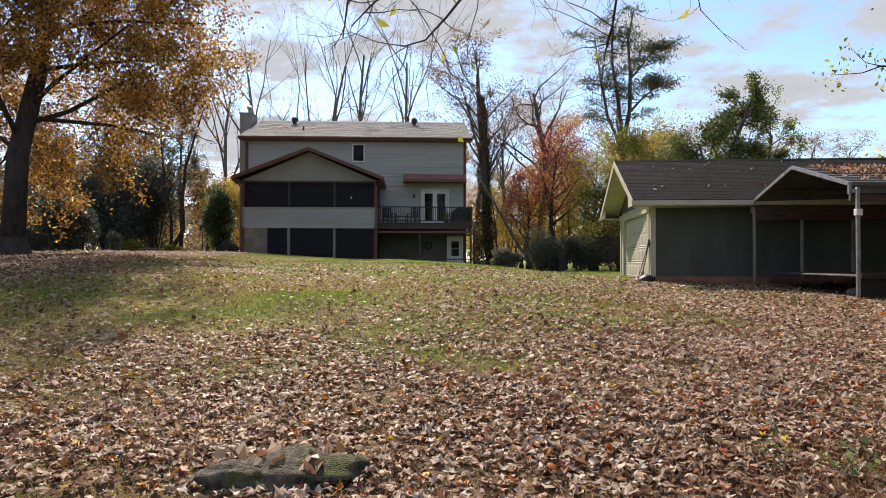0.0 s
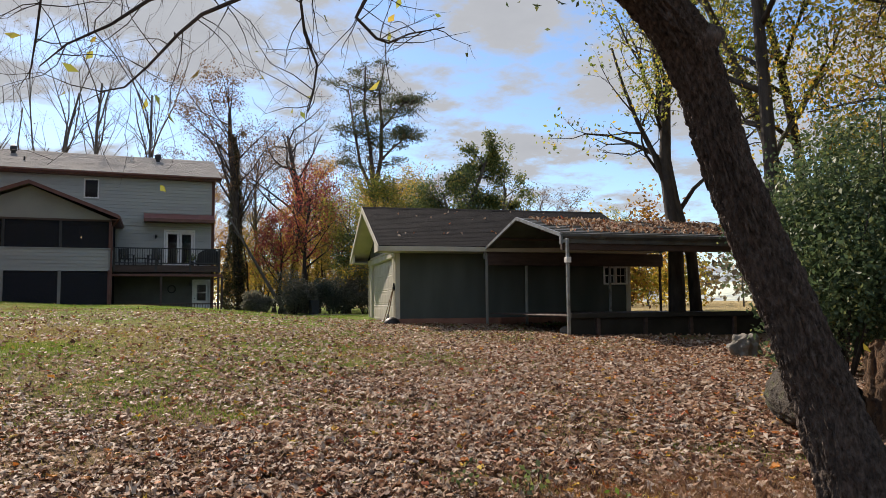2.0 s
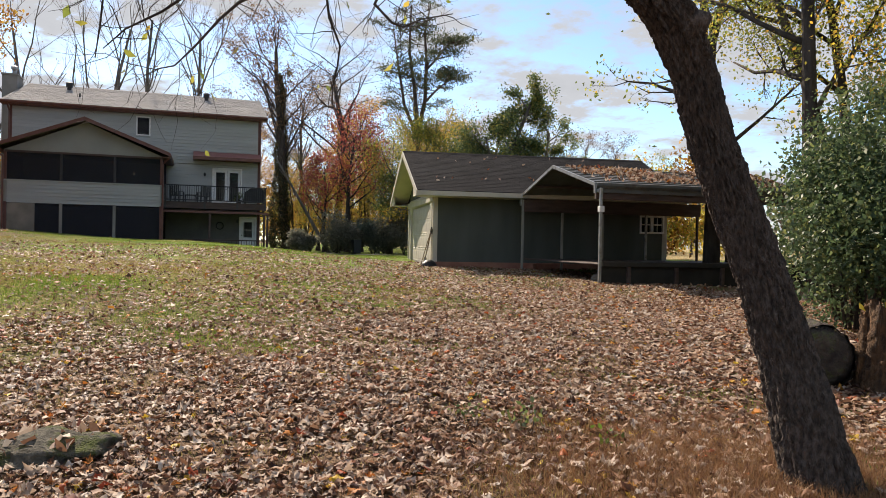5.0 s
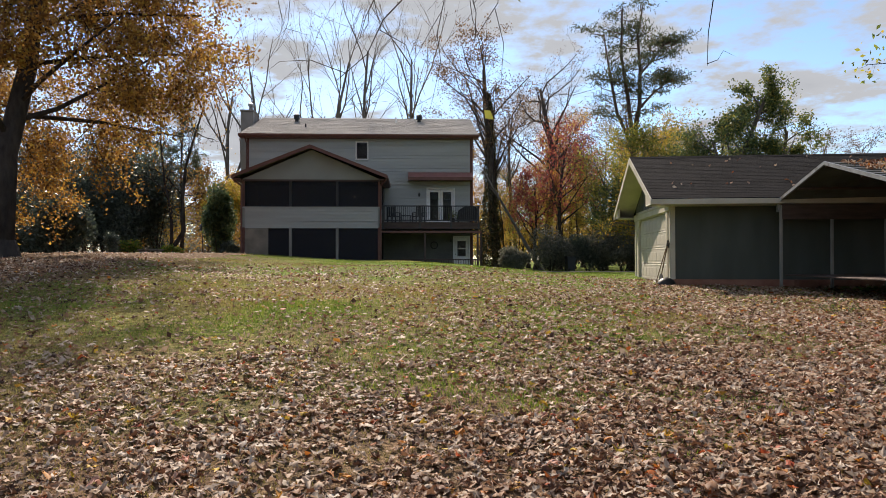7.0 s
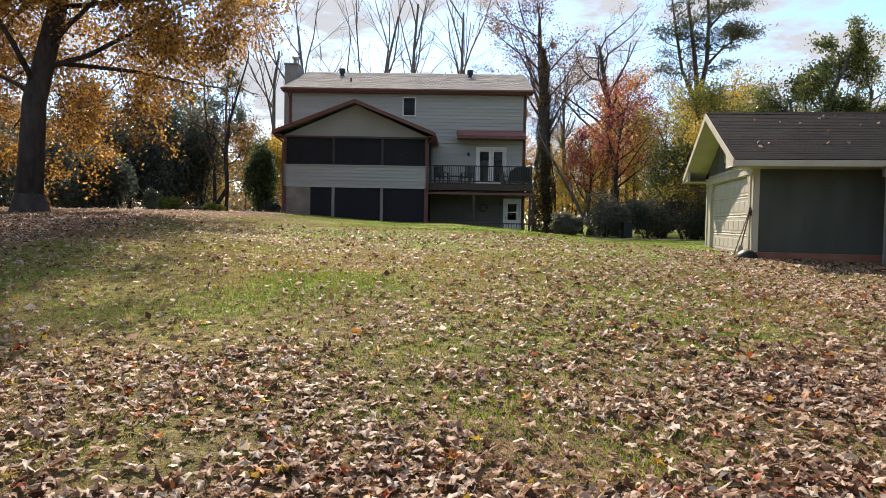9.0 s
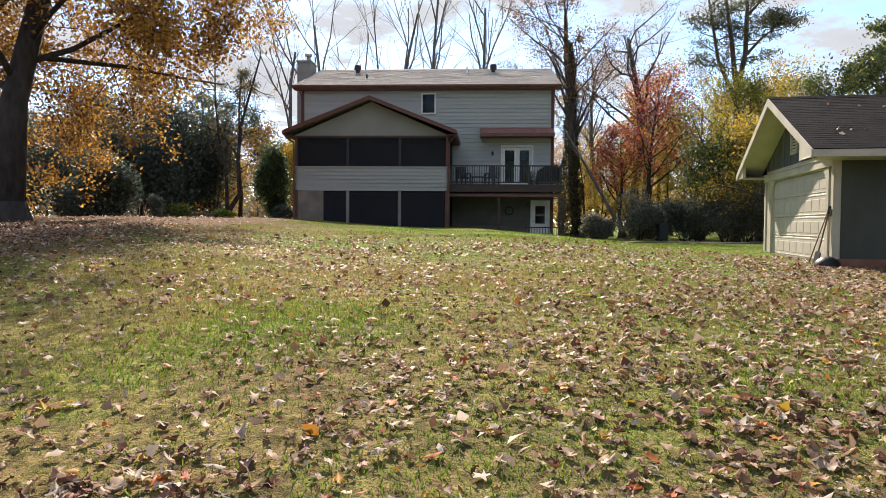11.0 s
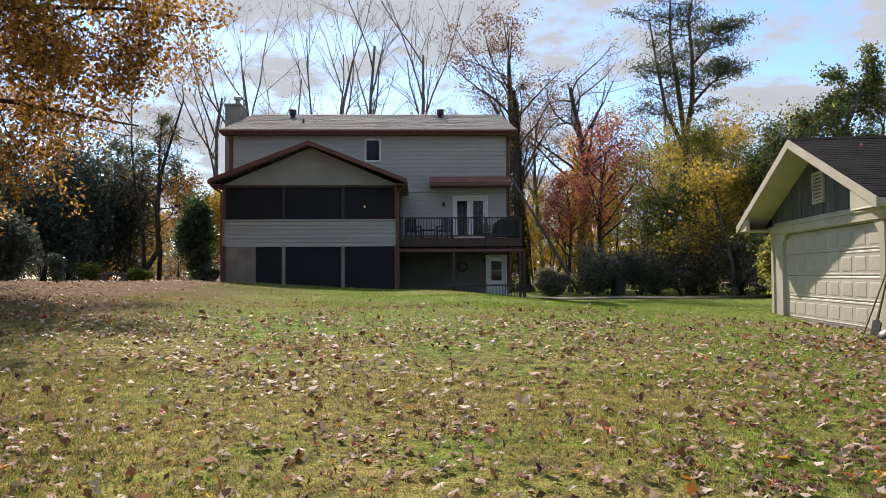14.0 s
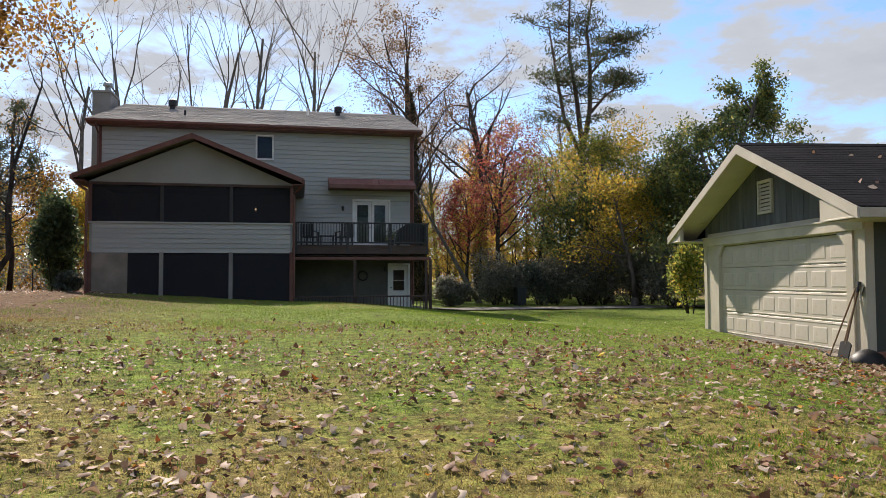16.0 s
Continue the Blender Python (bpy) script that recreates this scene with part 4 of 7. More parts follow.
for k in range(24):
    b = part("baluster", bal, M_IRON, deck)
    b.location = (D1 - 0.04, DY + 0.2 + k * 0.115, 2.68)
for x in (D0 - 0.08, -0.12, 2.74, 2.92):
    part("support_post", Shape().beam(x - 0.055, DY - 0.01, gz(x, DY) - 0.4, x + 0.055, DY + 0.1, 1.97), M_BROWN if x < -1 else M_DECK, deck)
part("lower_rail", Shape().beam(-9.5, DY - 0.06, 0.5, D1 + 0.1, DY + 0.0, 0.56), M_DECK, deck)
lb = Shape().beam(-0.014, -0.012, 0, 0.014, 0.012, 0.62, 0.003).mesh("lower_baluster", M_DECK)
for k in range(40):
    b = part("lower_baluster", lb, M_DECK, deck)
    b.location = (-2.3 + k * 0.133, DY - 0.03, -0.08)


# deck furniture
def patio_chair(m, g="chairs on the deck"):
    t = thing("patio_chair", "dark wooden patio chair on the deck", "chair", m, g)
    part("seat", Shape().beam(-0.28, -0.26, 0.36, 0.28, 0.26, 0.41), M_IRON, t)
    for k in range(5):
        x = -0.24 + k * 0.12
        part("back_slat", Shape().beam(x - 0.045, 0.24, 0.4, x + 0.045, 0.27, 0.92), M_IRON, t)
    for x in (-0.26, 0.26):
        part("armrest", Shape().beam(x - 0.05, -0.28, 0.58, x + 0.05, 0.24, 0.61), M_IRON, t)
        for y in (-0.24, 0.22):
            part("leg", Shape().beam(x - 0.03, y - 0.03, 0, x + 0.03, y + 0.03, 0.58), M_IRON, t)
    return t


pc = patio_chair(pose(-1.85, -1.6, 2.56, rz=150))
copy_thing(pc, pose(-0.45, -1.7, 2.56, rz=205))
tb = thing("side_table", "low dark patio table between chairs", "table", pose(-1.15, -1.5, 2.56))
part("tabletop", Shape().beam(-0.3, -0.3, 0.42, 0.3, 0.3, 0.45), M_IRON, tb)
for x in (-0.25, 0.25):
    for y in (-0.25, 0.25):
        part("leg", Shape().beam(x - 0.02, y - 0.02, 0, x + 0.02, y + 0.02, 0.42), M_IRON, tb)
gr = thing("covered_grill", "barbecue grill under a black cover", "grill", pose(2.25, -1.9, 2.56))
part("cover", Shape().prism([(-0.62, 0.12), (0.62, 0.12), (0.6, 0.62), (0.42, 0.92), (-0.1, 0.97), (-0.5, 0.7)], 1, -0.3, 0.3), M_BLACKPL, gr)
for x in (-0.5, 0.5):
    part("leg", Shape().beam(x - 0.04, -0.2, 0, x + 0.04, 0.2, 0.12), M_IRON, gr)
pp = thing("potted_plant", "leafy green plant in a dark pot", "plant", pose(1.42, -2.2, 2.56))
part("pot", Shape().tube([(0, 0, 0), (0, 0, 0.25)], [0.11, 0.15], 12), M_BLACKPL, pp)
v, f = leaf_cloud(RNG.normal(0, 1, (260, 3)) * (0.13, 0.13, 0.14) + (0, 0, 0.42), 0.09, RNG)
part("foliage", raw_mesh("foliage", v, f, L_GREEN), L_GREEN, pp)

# ---- garage ----
G = Matrix.Translation((6.75, -21.5, 0)) @ Matrix.Rotation(radians(-8), 4, "Z")
GL, GW, GZ0, GE, GP, GR = 8.15, 6.2, -0.16, 2.2, 2.95, 3.9
garage = thing("garage", "detached garage with dark walls, cream trim and a shingle roof", "garage", G)
GWIN = (7.24, 1.1, 8.02, 1.6)
part("wall", holed(Shape(), 0.0, GL, GZ0, 2.33, 0.0, 0.13, [GWIN]), M_DARKWALL, garage, "dark olive side wall")
part("wall", Shape().box(0.0, GW - 0.13, GZ0, GL, GW, GE + 0.05).box(GL - 0.13, 0.13, GZ0, GL, GW - 0.13, GE + 0.05), M_DARKWALL, garage)
DV0, DV1, DH = 0.5, 5.42, 1.93


fw = Shape()
fw.box(0.0, 0.13, GZ0, 0.13, DV0, GE + 0.05).box(0.0, DV1, GZ0, 0.13, GW - 0.13, GE + 0.05).box(0.0, DV0, DH, 0.13, DV1, GE + 0.05)
part("wall", fw, M_CREAM, garage)
for k in range(31):
    v0 = 0.0 + k * 0.2
    vm = v0 + 0.1
    part("gable_board", Shape().prism([(v0 + 0.004, GE + 0.05), (v0 + 0.196, GE + 0.05), (v0 + 0.196, GR - 0.1 - abs(v0 + 0.196 - GP) * 0.43), (v0 + 0.004, GR - 0.1 - abs(v0 + 0.004 - GP) * 0.43)], 0, 0.0 + 0.004 * (k % 3), 0.05), M_GABLE, garage)
part("wall", Shape().prism([(0, GE + 0.04), (GW, GE + 0.04), (GW, 2.32), (GP, GR - 0.12), (0, 2.32)], 0, 0.06, 0.12), M_DARKWALL, garage)
part("wall", Shape().prism([(0, GE + 0.04), (GW, GE + 0.04), (GW, 2.32), (GP, GR - 0.12), (0, 2.32)], 0, GL - 0.12, GL - 0.002), M_DARKWALL, garage)
part("door_header", Shape().beam(-0.06, -0.02, DH + 0.02, 0.0, GW + 0.02, DH + 0.22, 0.01), M_CREAM, garage, "long cream header board, its paint peeling")
part("header_trim", Shape().beam(-0.085, -0.03, DH + 0.2, 0.0, GW + 0.03, DH + 0.235), M_CREAM, garage)
for v0, v1 in ((-0.03, 0.14), (0.3, 0.5), (5.42, 5.66), (GW - 0.14, GW + 0.03)):
    part("jamb", Shape().beam(-0.035, v0, GZ0, 0.0, v1, DH + 0.02), M_CREAM, garage)
for va, sg in ((0.5, 1), (5.42, -1)):
    part("corner_brace", Shape().prism([(va, DH + 0.01), (va + sg * 0.28, DH + 0.01), (va + sg * 0.16, DH - 0.06), (va, DH - 0.26)], 0, -0.03, 0.02), M_CREAM, garage)
part("corner_board", Shape().beam(-0.03, -0.03, GZ0, 0.12, 0.0, GE), M_CREAM, garage)
part("corner_board", Shape().beam(GL - 0.14, -0.03, GZ0, GL + 0.03, 0.0, GE), M_CREAM, garage)
gdoor = new("garage_door")
gdoor.parent = garage
tagged(gdoor, "cream panelled overhead garage door")
rows = 4
rh = (DH - GZ0 - 0.06) / rows
pan = Shape().add([(-0.0, 0, 0), (0, 0.46, 0), (0, 0.46, 0.3), (0, 0, 0.3), (-0.006, 0.022, 0.022), (-0.006, 0.438, 0.022), (-0.006, 0.438, 0.278), (-0.006, 0.022, 0.278)],
                  [(0, 1, 5, 4), (1, 2, 6, 5), (2, 3, 7, 6), (3, 0, 4, 7), (4, 5, 6, 7)]).mesh("raised_panel", M_DOORPANEL)
for r_ in range(rows):
    z0 = GZ0 + 0.05 + r_ * rh
    sec = part("door_section", Shape().beam(0.05, DV0, z0 + 0.003, 0.09, DV1, z0 + rh - 0.003, 0.008), M_DOORPANEL, gdoor)
    for z in (z0 + 0.025, z0 + rh - 0.05):
        part("groove_rib", Shape().beam(0.042, DV0, z, 0.05, DV1, z + 0.022, 0.004), M_DOORPANEL, gdoor)
    for c in range(8):
        q_ = part("raised_panel", pan, M_DOORPANEL, gdoor)
        q_.location = (0.049, DV0 + 0.1 + c * 0.606, z0 + 0.09)
part("bottom_seal", Shape().beam(0.04, DV0, GZ0 + 0.0, 0.1, DV1, GZ0 + 0.055), M_MASON, gdoor)
lv = new("louver_vent")
lv.parent = garage
part("vent_frame", Shape().beam(-0.05, 2.88, 2.52, 0.01, 2.94, 3.18).beam(-0.05, 3.4, 2.52, 0.01, 3.46, 3.18).beam(-0.051, 2.88, 3.14, 0.01, 3.46, 3.2).beam(-0.051, 2.88, 2.5, 0.01, 3.46, 2.56), M_CREAM, lv)
for k in range(7):
    z = 2.58 + k * 0.08
    part("slat", Shape().prism([(-0.045, z), (-0.005, z + 0.06), (0.0, z + 0.055), (-0.04, z - 0.006)], 1, 2.94, 3.4), M_CREAM, lv)
OU = -0.7
for sg in (0, 1):
    ya, yb = (-0.92, GP) if sg == 0 else (GW + 0.62, GP)
    za = GR - abs(ya - GP) * 0.43
    shingled("roof", OU, GL + 0.45, ya, za, yb, GR, M_SHINGLE_D, garage, 0.145, label="dark weathered shingle roof slope" if sg == 0 else "", proud=0.006)
    o = 0.0 if sg == 0 else GW
    s_ = -1 if sg == 0 else 1
    part("barge_board", Shape().prism([(ya, za - 0.19), (GP, GR - 0.2), (GP, GR - 0.012), (ya, za - 0.012)], 0, OU - 0.03, OU + 0.01), M_CREAM, garage)
    part("gable_soffit", Shape().prism([(ya, za - 0.085), (GP, GR - 0.1), (GP, GR - 0.07), (ya, za - 0.06)], 0, OU + 0.01, 0.0), M_CREAM, garage)
    part("fascia", Shape().beam(OU, ya - 0.02 * (1 - 2 * sg), za - 0.17, GL + 0.45, ya + 0.02 * (1 - 2 * sg), za - 0.02), M_CREAM, garage, "cream eave fascia" if sg == 0 else "")
    part("eave_soffit", Shape().beam(OU, min(ya, o), za - 0.17, GL + 0.4, max(ya, o), za - 0.14), M_CREAM, garage)
    part("cornice_return", Shape().prism([(ya, za - 0.17), (o - s_ * 0.12, za - 0.17), (o - s_ * 0.12, za + 0.2), (ya, za - 0.02)], 0, OU + 0.012, OU + 0.1), M_CREAM, garage)
part("ridge_cap", Shape().prism([(GP - 0.14, GR - 0.045), (GP, GR + 0.03), (GP + 0.14, GR - 0.045), (GP, GR - 0.01)], 0, OU, GL + 0.45), M_SHINGLE_D, garage)
gw_ = window_unit("window", GWIN[0], GWIN[1], GWIN[2], GWIN[3], garage, 0.0, 0.06, 1)
part("mullion", Shape().beam(7.58, -0.035, 1.1, 7.68, 0.08, 1.6), M_WHITE, gw_)
for x in (7.4, 7.85):
    part("muntin", Shape().beam(x - 0.012, 0.03, 1.1, x + 0.012, 0.06, 1.6), M_WHITE, gw_)
part("footing", Shape().beam(-0.02, -0.14, -0.6, GL, 0.0, -0.03, 0.01), M_BRICKY, garage, "reddish painted concrete footing")
part("slab", Shape().box(-0.25, 0.1, -0.4, GL, GW - 0.1, GZ0 + 0.005), M_MASON, garage)
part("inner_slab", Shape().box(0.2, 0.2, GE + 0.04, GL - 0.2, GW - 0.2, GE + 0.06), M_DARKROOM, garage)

# debris on the garage roof
rb_ = np.random.default_rng(21)
pts = []
for _ in range(60):
    u_, v_ = rb_.uniform(0, 8), rb_.uniform(-0.4, 3.0)
    pts.append((u_, v_, GR - (GP - v_) * 0.43 + 0.03))
v, f = leaf_cloud(pts, 0.12, rb_, 0.0, 0)
ob = solo("roof_leaves", raw_mesh("roof_leaves", v, f, L_FALLEN), L_FALLEN, "scattered dry leaves on the garage roof", "leaves", G, kind="stuff")


# tools leaning by the garage door
def shovel(m, square=True, length=1.25):
    t = thing("shovel", "old long-handled shovel leaning on the garage", "shovel", m, "tools by the garage door")
    part("handle", Shape().tube([(0, 0, 0.22), (0, 0, length)], [0.017, 0.016], 8), M_TOOL, t)
    part("grip", Shape().tube([(0, 0, length - 0.16), (0, 0, length + 0.02)], [0.03, 0.034], 8), M_IRON, t)
    o = [(-0.12, 0.0), (0.12, 0.0), (0.125, 0.26), (0.03, 0.3), (-0.03, 0.3), (-0.125, 0.26)] if square else [(-0.02, 0), (0.02, 0), (0.11, 0.1), (0.1, 0.26), (0.02, 0.31), (-0.02, 0.31), (-0.1, 0.26), (-0.11, 0.1)]
    part("blade", Shape().prism(o, 1, -0.012, 0.012), M_IRON, t)
    return t


def leaning(u_, v_, u2, v2, h, turn=0):
    a, b = G @ Vector((u_, v_, gz(*(G @ Vector((u_, v_, 0)))[:2]) + 0.01)), G @ Vector((u2, v2, h))
    q = (b - a).to_track_quat("Z", "Y").to_matrix().to_4x4()
    return Matrix.Translation(a) @ q @ Matrix.Rotation(radians(turn), 4, "Z"), (b - a).length


mm, ll = leaning(-0.27, 0.27, -0.05, 0.12, 1.08, 40)
shovel(mm, True, ll)
mm, ll = leaning(-0.33, 0.55, -0.05, 0.2, 1.02, 60)
rk = thing("rake", "thin-handled rake leaning on the garage", "rake", mm, "tools by the garage door")
part("handle", Shape().tube([(0, 0, 0.0), (0, 0, ll)], [0.014, 0.014], 6), M_TOOL, rk)
part("head", Shape().beam(-0.2, -0.012, 0.0, 0.2, 0.012, 0.03), M_IRON, rk)
for k in range(9):
    part("tine", Shape().tube([(-0.18 + k * 0.045, 0, 0.015), (-0.18 + k * 0.045, -0.06, 0.01)], [0.005, 0.003], 4), M_IRON, rk)
mm, ll = leaning(-0.25, 0.38, -0.05, 0.1, 1.05, 20)
rk2 = thing("hoe", "worn hoe leaning with its blade up", "hoe", mm, "tools by the garage door")
part("handle", Shape().tube([(0, 0, 0.0), (0, 0, ll)], [0.016, 0.015], 6), M_TOOL, rk2)
part("blade", Shape().beam(-0.09, -0.07, ll - 0.16, 0.09, -0.055, ll), M_IRON, rk2)
pz = G @ Vector((-0.35, -0.15, 0))
solo("rubber_tub", Shape().tube([(0, 0, -0.03), (0, 0, 0.04), (0, 0, 0.13), (0, 0, 0.2), (0, 0, 0.23)], [0.27, 0.265, 0.22, 0.12, 0.02], 16), M_BLACKPL,
     "upturned black rubber tub on the leaves", "tub", Matrix.Translation((pz.x + 0.16, pz.y - 0.1, gz(pz.x + 0.16, pz.y - 0.1))), smooth_=True)

# ---- canopy beside the garage ----
GC = G @ Matrix.Translation((3.1, -6.05, 0)) @ Matrix.Rotation(radians(4), 4, "Z") @ Matrix.Translation((-3.1, 6.05, 0))
can = thing("canopy", "open metal carport canopy with leaf-covered ribbed roof", "carport", GC)
CU0, CU1 = 3.1, 9.6
CE, CPV, CPZ, CVF, CVB = 2.12, -3.35, 2.83, -6.05, -0.75


def gl_z(u_, v_):
    p = GC @ Vector((u_, v_, 0))
    return gz(p.x, p.y)


for va, vb in ((CVF, CPV), (CVB, CPV)):
    k = 10
    for i in range(k):
        t0, t1 = i / k, (i + 1) / k
        a0, a1 = va + (vb - va) * t0, va + (vb - va) * t1
        z0, z1 = CE + (CPZ - CE) * t0, CE + (CPZ - CE) * t1
        part("roof_panel", Shape().prism([(a0, z0), (a1, z1), (a1, z1 + 0.02), (a0 + (a1 - a0) * 0.2, z0 + (z1 - z0) * 0.2 + 0.045), (a0, z0 + 0.045)], 0, CU0, CU1), M_CANOPY, can)
edge_pts = [(CVF - 0.02, CE - 0.22), (CVF - 0.02, CE + 0.0), (CPV, CPZ), (CVB, CE), (CVB, CE - 0.28)]
for (a0, z0), (a1, z1) in zip(edge_pts, edge_pts[1:]):
    nx, nzz = -(z1 - z0), (a1 - a0)
    ln = math.hypot(nx, nzz)
    nx, nzz = nx / ln * 0.035, nzz / ln * 0.035
    for u_ in (CU0, CU1):
        part("edge_trim", Shape().prism([(a0 - nx, z0 - nzz), (a1 - nx, z1 - nzz), (a1 + nx * 1.4, z1 + nzz * 1.4), (a0 + nx * 1.4, z0 + nzz * 1.4)], 0, u_ - 0.05, u_), M_METAL, can, "pale metal gable edging")
part("gutter", Shape().prism([(CVF - 0.1, CE + 0.04), (CVF - 0.1, CE - 0.03), (CVF - 0.03, CE - 0.09), (CVF, CE - 0.09), (CVF, CE + 0.04)], 0, CU0, CU1), M_CANOPY, can)
part("fascia", Shape().beam(CU0 + 0.02, CVF, CE - 0.2, CU1, CVF + 0.05, CE - 0.02), M_CANOPY, can)
part("header_beam", Shape().beam(CU0 + 0.05, CVF + 0.06, CE - 0.36, CU1, CVF + 0.16, CE - 0.12), M_DECK, can)
part("header_beam", Shape().beam(CU0 + 0.05, CVB - 0.1, 1.64, CU1, CVB - 0.02, CE - 0.06), M_DECK, can)
for v_ in (-4.9, -3.35, -1.9):
    z_ = CE + (CPZ - CE) * (1 - abs(v_ - CPV) / 2.65) - 0.1
    part("purlin", Shape().beam(CU0, v_ - 0.03, z_, CU1, v_ + 0.03, z_ + 0.07), M_DECK, can)
for u_, v_, m__ in ((CU0 + 0.03, -6.3, M_METAL), (CU0 + 0.03, -0.8, M_POSTG), (4.5, -0.8, M_POSTG), (5.95, -0.8, M_POSTG), (7.55, -0.8, M_METAL), (9.5, -6.3, M_DECK), (9.5, -0.8, M_DECK)):
    zz = gl_z(u_, v_)
    s = Shape().beam(u_ - 0.035, v_ - 0.035, zz - 0.3, u_ + 0.035, v_ + 0.035, CE - 0.1)
    if v_ == -6.3:
        s.beam(u_ - 0.035, v_, CE - 0.2, u_ + 0.035, CVF + 0.1, CE - 0.12)
    part("post", s, m__, can)
part("floor_beam", Shape().beam(CU0 + 0.1, -6.32, 0.06, CU1, -6.24, 0.18), M_PLANKSHADE, can, "dark horizontal rail plank")
for k in range(17):
    v_ = -6.2 + k * 0.31
    part("floor_board", Shape().beam(CU0 + 0.06, v_, 0.1, CU1, v_ + 0.3, 0.135), M_DECK, can)
# added near-black board: the shade under the platform put in as a surface
part("skirt_board", Shape().beam(CU0 + 0.05, -6.22, -0.5, CU1, -6.2, 0.06), M_PLANKSHADE, can, "dark board standing in for the shade under the floor")
part("brace_clip", Shape().beam(CU0 - 0.03, -6.37, 1.42, CU0 + 0.1, -6.24, 1.56), M_WHITE, can)
for k in range(5):
    u_ = CU0 + 0.8 + k * 1.35
    part("floor_post", Shape().beam(u_, -6.3, gl_z(u_, -6.3) - 0.2, u_ + 0.1, -6.22, 0.06), M_DECK, can)
rl = np.random.default_rng(5)
pts = []
for _ in range(2600):
    u_, t_ = rl.uniform(CU0 + 0.3, CU1 - 0.05), rl.uniform(0.12, 0.98)
    if math.sin(u_ * 1.7) + math.sin(u_ * 3.1 + t_ * 4) + rl.normal(0, 0.9) < -0.7 or (u_ < 4.6 and t_ < 0.5 and rl.uniform() < 0.85):
        continue
    pts.append((u_, CVF + (CPV - CVF) * t_, CE + (CPZ - CE) * t_ + 0.05 + rl.uniform(0, 0.03)))
v, f = leaf_cloud(pts, 0.13, rl, 0.01, 0)
solo("canopy_leaves", raw_mesh("canopy_leaves", v, f, L_FALLEN), L_FALLEN, "dry brown leaves heaped on the canopy roof", "leaves", GC, kind="stuff")


# low stack of timber and stones under the canopy
def heap(u_, v_, seed, k, size, name, label, mat):
    rng = np.random.default_rng(seed)
    for i in range(k):
        p = G @ Vector((u_ + rng.uniform(-0.7, 0.7), v_ + rng.uniform(-0.3, 0.3), 0))
        s = Shape().tube([(-size * 1.4, 0, 0), (-size, 0, 0), (0, 0.03, 0.02), (size, 0, 0), (size * 1.3, 0, 0)], [size * 0.3, size * 0.55, size * 0.62, size * 0.5, size * 0.2], 9)
        solo(name, s, mat, label, name, Matrix.Translation((p.x, p.y, gz(p.x, p.y) + size * 0.45)) @ Matrix.Rotation(rng.uniform(0, 3.1), 4, "Z"), "heap under the canopy", smooth_=True)


heap(4.2, -5.2, 3, 4, 0.22, "stone", "dark mossy stone under the canopy", M_STONE)
heap(6.8, -4.0, 4, 4, 0.3, "log", "short dark log under the canopy", M_LOG)
solo("crate", Shape().box(-0.25, -0.16, 0, 0.25, 0.16, 0.03).box(-0.25, -0.16, 0.03, 0.25, -0.13, 0.2).box(-0.25, 0.13, 0.03, 0.25, 0.16, 0.2).box(-0.25, -0.13, 0.03, -0.22, 0.13, 0.2).box(0.22, -0.13, 0.03, 0.25, 0.13, 0.2),
     M_BRICKY, "low reddish wooden crate by the wall", "crate", G @ Matrix.Translation((3.5, -0.6, gl_z(3.5, -0.6))))

# ---- bins, bench and small things by the house ----
bn = thing("trash_bin", "dark lidded wheeled trash bin beside the shrubs", "trash bin", pose(10.2, 8.3, gz(10.2, 8.3), rz=8))
part("body", Shape().prism([(-0.24, 0.05), (0.24, 0.05), (0.3, 0.95), (-0.3, 0.95)], 1, -0.28, 0.28), M_BLUEPL, bn)
part("lid", Shape().prism([(-0.33, 0.95), (0.33, 0.95), (0.3, 1.02), (-0.3, 1.04)], 1, -0.31, 0.31), M_BLUEPL, bn)
for y in (-0.29, 0.29):
    part("wheel", Shape().tube([(-0.2, y - 0.03, 0.1), (-0.2, y + 0.03, 0.1)], [0.1, 0.1], 12), M_BLACKPL, bn)
be = thing("stone_bench", "mossy stone garden bench under the trees", "bench", pose(-16.9, 3.0, gz(-16.9, 3.0), rz=6))
part("seat", Shape().beam(-0.75, -0.22, 0.42, 0.75, 0.22, 0.52, 0.02), M_STONE, be)
for x in (-0.48, 0.48):
    part("leg", Shape().prism([(x - 0.2, 0), (x + 0.2, 0), (x + 0.13, 0.2), (x + 0.18, 0.42), (x - 0.18, 0.42), (x - 0.13, 0.2)], 1, -0.16, 0.16), M_STONE, be)
bf = thing("bird_feeder", "dark lantern-shaped bird feeder on a pole", "bird feeder", pose(-13.9, 3.5, gz(-13.9, 3.5)))
part("pole", Shape().tube([(0, 0, -0.2), (0, 0, 1.7)], [0.03, 0.025], 8), M_IRON, bf)
part("tray", Shape().tube([(0, 0, 1.68), (0, 0, 1.72), (0, 0, 1.95)], [0.2, 0.22, 0.14], 8), M_IRON, bf)
part("roof", Shape().tube([(0, 0, 1.94), (0, 0, 1.97), (0, 0, 2.15)], [0.22, 0.24, 0.02], 8), M_IRON, bf)
solo("mailbox_post", Shape().beam(-0.06, -0.06, -0.2, 0.06, 0.06, 1.0).beam(-0.1, -0.2, 1.0, 0.1, 0.2, 1.2, 0.03), M_WHITE, "white post beside the far road", "post", pose(13.6, 39, gz(13.6, 39)))

